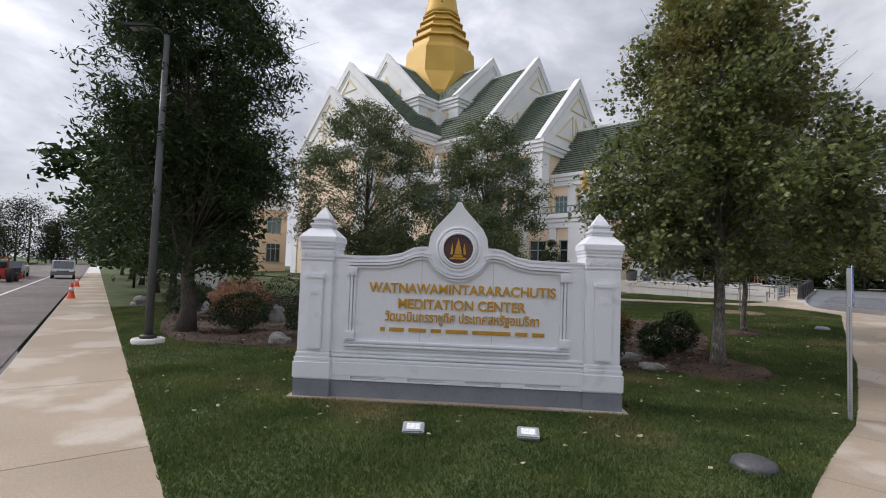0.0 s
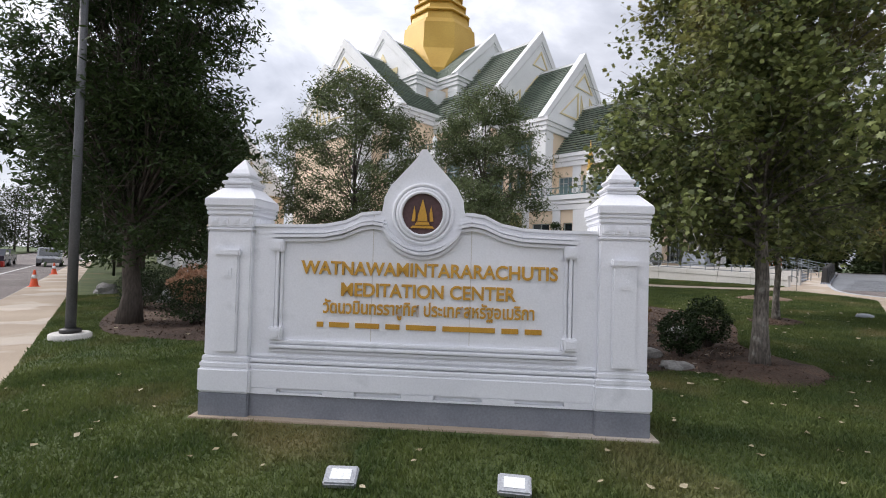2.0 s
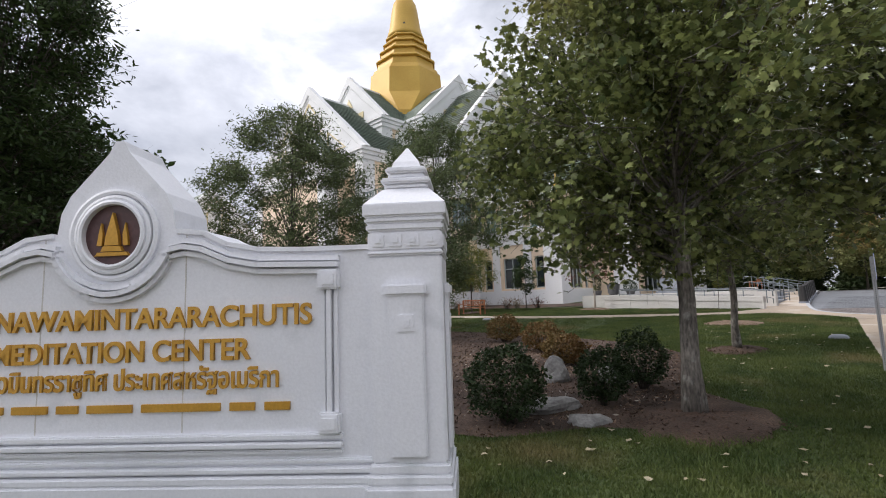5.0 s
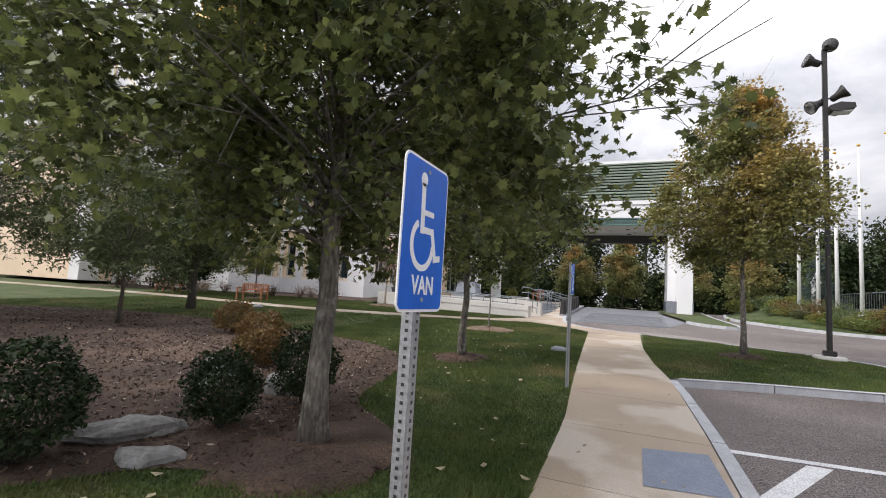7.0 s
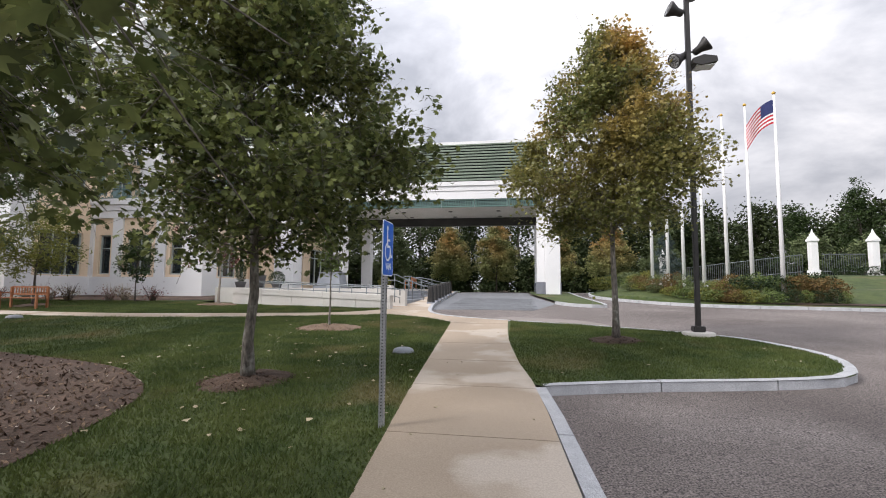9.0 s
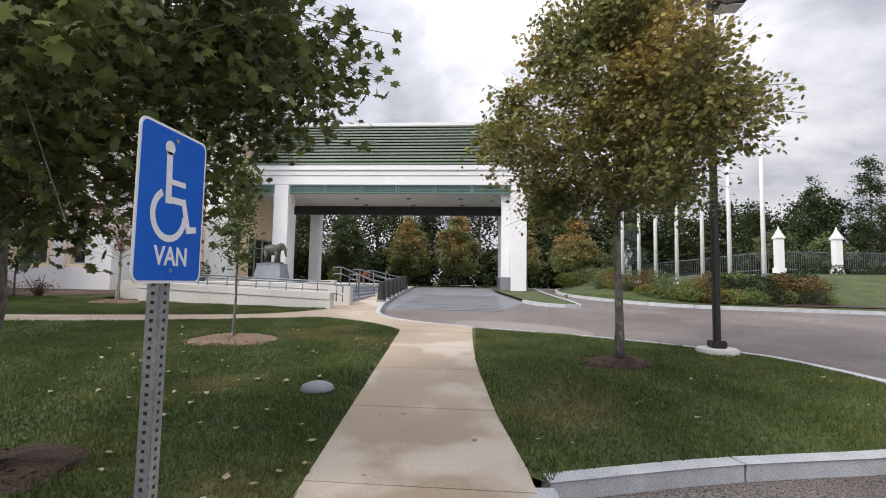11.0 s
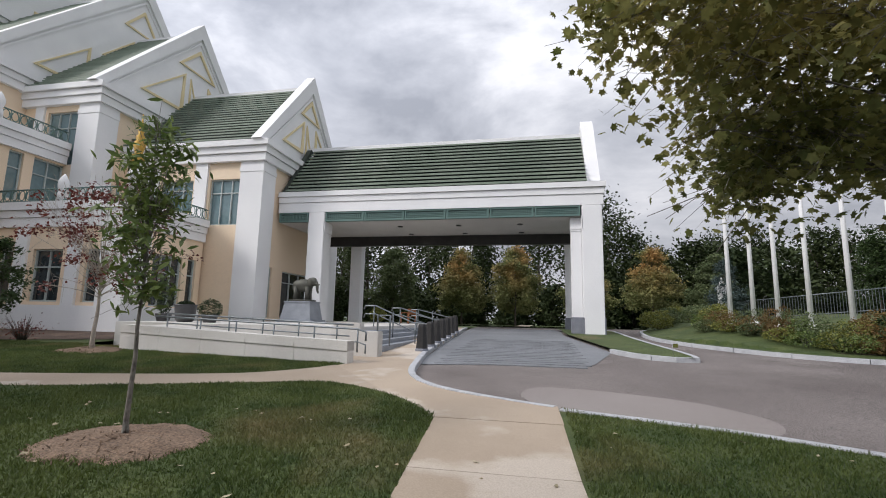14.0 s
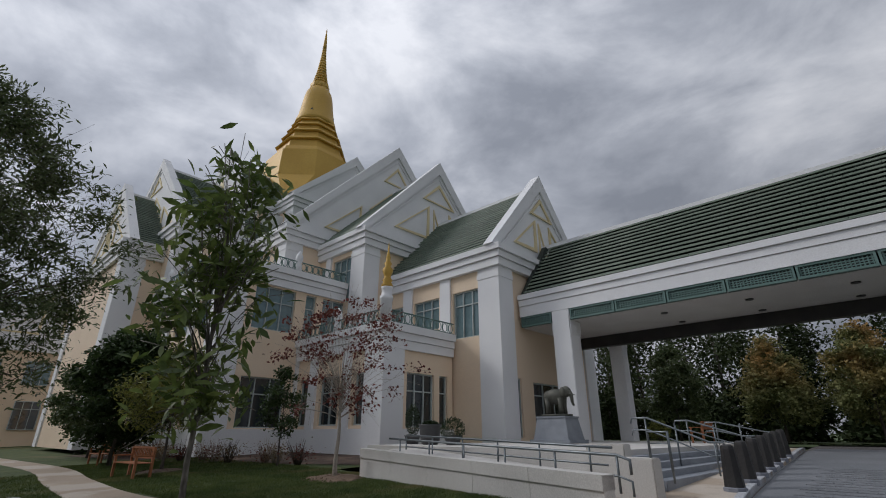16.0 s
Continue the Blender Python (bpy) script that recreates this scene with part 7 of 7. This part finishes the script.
leaf_cloud("foliage", np.stack([rng.uniform(-8.8, 8.8, 3000), rng.uniform(-0.6, 0.6, 3000), rng.uniform(0.55, 1.15, 3000)], 1), 0.16, rng, LEAF_BOX, planter_wall)

# hall at the far end of the lawn
hall = thing("side_hall", pose(-68, 28.8, 0.7), "cream and white side hall with a tall gable", "building")
part("wall", bx(-14, 0, -6.3, 6.3, -0.5, 9.4), CREAM, hall)
part("cornice", bx(-14, 0.4, -6.8, 6.8, 9.4, 10.3), WHITE, hall)
part("gable", prism([(-6.8, 10.3), (6.8, 10.3), (0, 18.0)], -0.5, 0.2, None, "x"), WHITE, hall)
slab = part("roof", prism([(-6.6, 10.2), (6.6, 10.2), (0, 17.6)], -14, -0.5, None, "x"), TILE, hall)
bm = bmesh.new()
for s in ([(-1.6, 14.3), (1.6, 14.3), (0, 16.2)], [(-4.2, 11.2), (-0.9, 11.2), (-0.9, 14.0)], [(4.2, 11.2), (0.9, 11.2), (0.9, 14.0)]):
    tri_trim(s, 0.2, 0.15, 0.08, bm)
part("gable_trim", bm, YELLOW, hall)
for y in (-4.2, 0.0, 4.2):
    window(y - 1.1, y + 1.1, 1.6, 4.4, 0.26, -1, "x", hall, 3)
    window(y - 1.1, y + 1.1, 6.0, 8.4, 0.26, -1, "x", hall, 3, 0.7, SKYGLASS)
low = thing("garden_wall", pose(-46, 14.5, 0.15, 0, 0, -9), "white balustraded terrace wall behind the trees", "wall")
part("base", bx(-14, 14, -0.25, 0.25, -0.2, 1.0), WHITE, low)
part("coping", bx(-14, 14, -0.32, 0.32, 2.0, 2.2), WHITE, low)
for k in range(29):
    part("post", bx(-14 + k - 0.12, -14 + k + 0.12, -0.12, 0.12, 1.0, 2.0), WHITE, low)

# overhead wires beyond the fence
for k, z in enumerate((9.2, 8.2, 6.8)):
    pts = [(20 + 12 * i, 92 - 6.5 * i, z + 0.6 + 0.5 * (i - 3) ** 2 * 0.15) for i in range(8)]
    tagged(part("overhead_wire", tube(pts, 0.03, 4), DARKMETAL), "thin dark overhead wire", "wire", "overhead wires")


# ---- grass and fallen leaves ----
def heights(y):
    return 0.04 * np.clip(y - 10.0, 0, 35)


lawn_poly = lawn_main[:2] + [(-122, 23.4)] + side_low[::-1] + path_left[:0:-1] + [(-0.87, 1.0)]
rng = np.random.default_rng(11)


def blades(count, xr, yr, keep, tall, label):
    x, y = rng.uniform(*xr, count), rng.uniform(*yr, count)
    ok = keep(x, y)
    x, y = x[ok], y[ok]
    n = len(x)
    a = rng.uniform(0, 6.28, n)
    h = tall * rng.uniform(0.55, 1.3, n) * (0.75 + 0.5 * np.sin(x * 1.7 + 0.6 * y) ** 2)
    wd = rng.uniform(0.005, 0.011, n)
    bend = rng.uniform(0.2, 0.9, n) * h
    z = heights(y)
    b = rng.uniform(0, 6.28, n)
    v = np.empty((n, 3, 3))
    v[:, 0] = np.stack([x - wd * np.cos(a), y - wd * np.sin(a), z - 0.004], 1)
    v[:, 1] = np.stack([x + wd * np.cos(a), y + wd * np.sin(a), z - 0.004], 1)
    v[:, 2] = np.stack([x + bend * np.cos(b), y + bend * np.sin(b), z + h], 1)
    ob = numpy_mesh("grass", v.reshape(-1, 3), np.arange(3 * n).reshape(n, 3), BLADE)
    tagged(ob, label, "grass", kind="stuff")


su, sn = Vector((math.cos(radians(40.5)), math.sin(radians(40.5)))), Vector((math.sin(radians(40.5)), -math.cos(radians(40.5))))


def open_lawn(x, y):
    u = (x + 4.945) * su.x + (y - 5.255) * su.y
    w = (x + 4.945) * sn.x + (y - 5.255) * sn.y
    return inside(lawn_poly, x, y) & ~inside(bed, x, y) & ~((np.abs(u) < 2.34) & (np.abs(w) < 0.43))


blades(330000, (-9.5, -0.4), (0.6, 12.0), open_lawn, 0.040, "short green lawn grass round the sign")
blades(230000, (-9.0, -0.8), (12.0, 26.5), open_lawn, 0.040, "short green lawn grass beside the walk")
isle_poly = island + [(-0.2, 25.1), (-0.16, 21.2), (0.10, 18.45), (0.29, 17.2)]
inner = [(x - (0.16 if x > 0.6 else 0.0) * (1 if x > 3 else 0.3), y + (0.14 if y < 19 and x > 0.6 else -0.12 if y > 22 and x > 0 else 0.0)) for x, y in isle_poly]
blades(110000, (-0.6, 6.3), (16.9, 25.6), lambda x, y: inside(inner, x, y), 0.040, "short green grass on the island")
up_poly = side_up + [(-122, 24.7), (-122, 70), (-15, 70), (-15.4, 31), (-5.2, 28.9)]
blades(90000, (-28.0, -15.0), (24.6, 31.0), lambda x, y: inside(up_poly, x, y), 0.05, "green grass before the far wall")
blades(90000, (-15.0, -5.3), (25.2, 30.6), lambda x, y: inside(up_poly, x, y), 0.042, "short green grass before the ramp wall")
blades(170000, (-24.0, -9.0), (6.0, 25.5), open_lawn, 0.05, "green lawn grass behind the bed")
blades(80000, (-22.0, -9.0), (1.5, 6.0), open_lawn, 0.045, "short green grass beside the street walk")


def litter(count, xr, yr, keep, size, label, lift=0.03):
    x, y = rng.uniform(*xr, count), rng.uniform(*yr, count)
    ok = keep(x, y)
    c = np.stack([x[ok], y[ok], heights(y[ok]) + lift], 1)
    n = len(c)
    tpl = np.array([(0, -0.5), (0.32, -0.1), (0.22, 0.25), (0, 0.5), (-0.28, 0.2), (-0.3, -0.15)])
    a = rng.uniform(0, 6.28, n)
    s = size * rng.uniform(0.6, 1.2, n)
    v = np.empty((n, 6, 3))
    for i, (p, q) in enumerate(tpl):
        v[:, i, 0] = c[:, 0] + s * (p * np.cos(a) - q * np.sin(a))
        v[:, i, 1] = c[:, 1] + s * (p * np.sin(a) + q * np.cos(a))
        v[:, i, 2] = c[:, 2] + s * rng.uniform(-0.08, 0.22, n)
    ob = numpy_mesh("fallen_leaves", v.reshape(-1, 3), np.arange(6 * n).reshape(n, 6), FALLEN)
    tagged(ob, label, "leaves", kind="stuff")


litter(240, (-7, -0.7), (8, 24), open_lawn, 0.085, "pale fallen leaves in the grass", 0.035)
litter(90, (-9, -0.7), (1, 9), open_lawn, 0.07, "pale fallen leaves near the sign", 0.035)
litter(60, (-1.6, 0.5), (9, 24), lambda x, y: (x > -1.2) & (x < 0.3), 0.06, "dry leaves on the walk", 0.012)
litter(30, (0.3, 5.5), (17.3, 24), lambda x, y: inside(inner, x, y), 0.07, "pale fallen leaves on the island", 0.035)
litter(120, (-26, -3), (4, 17), lambda x, y: inside(bed, x, y), 0.1, "dry leaves on the mulch", 0.03)
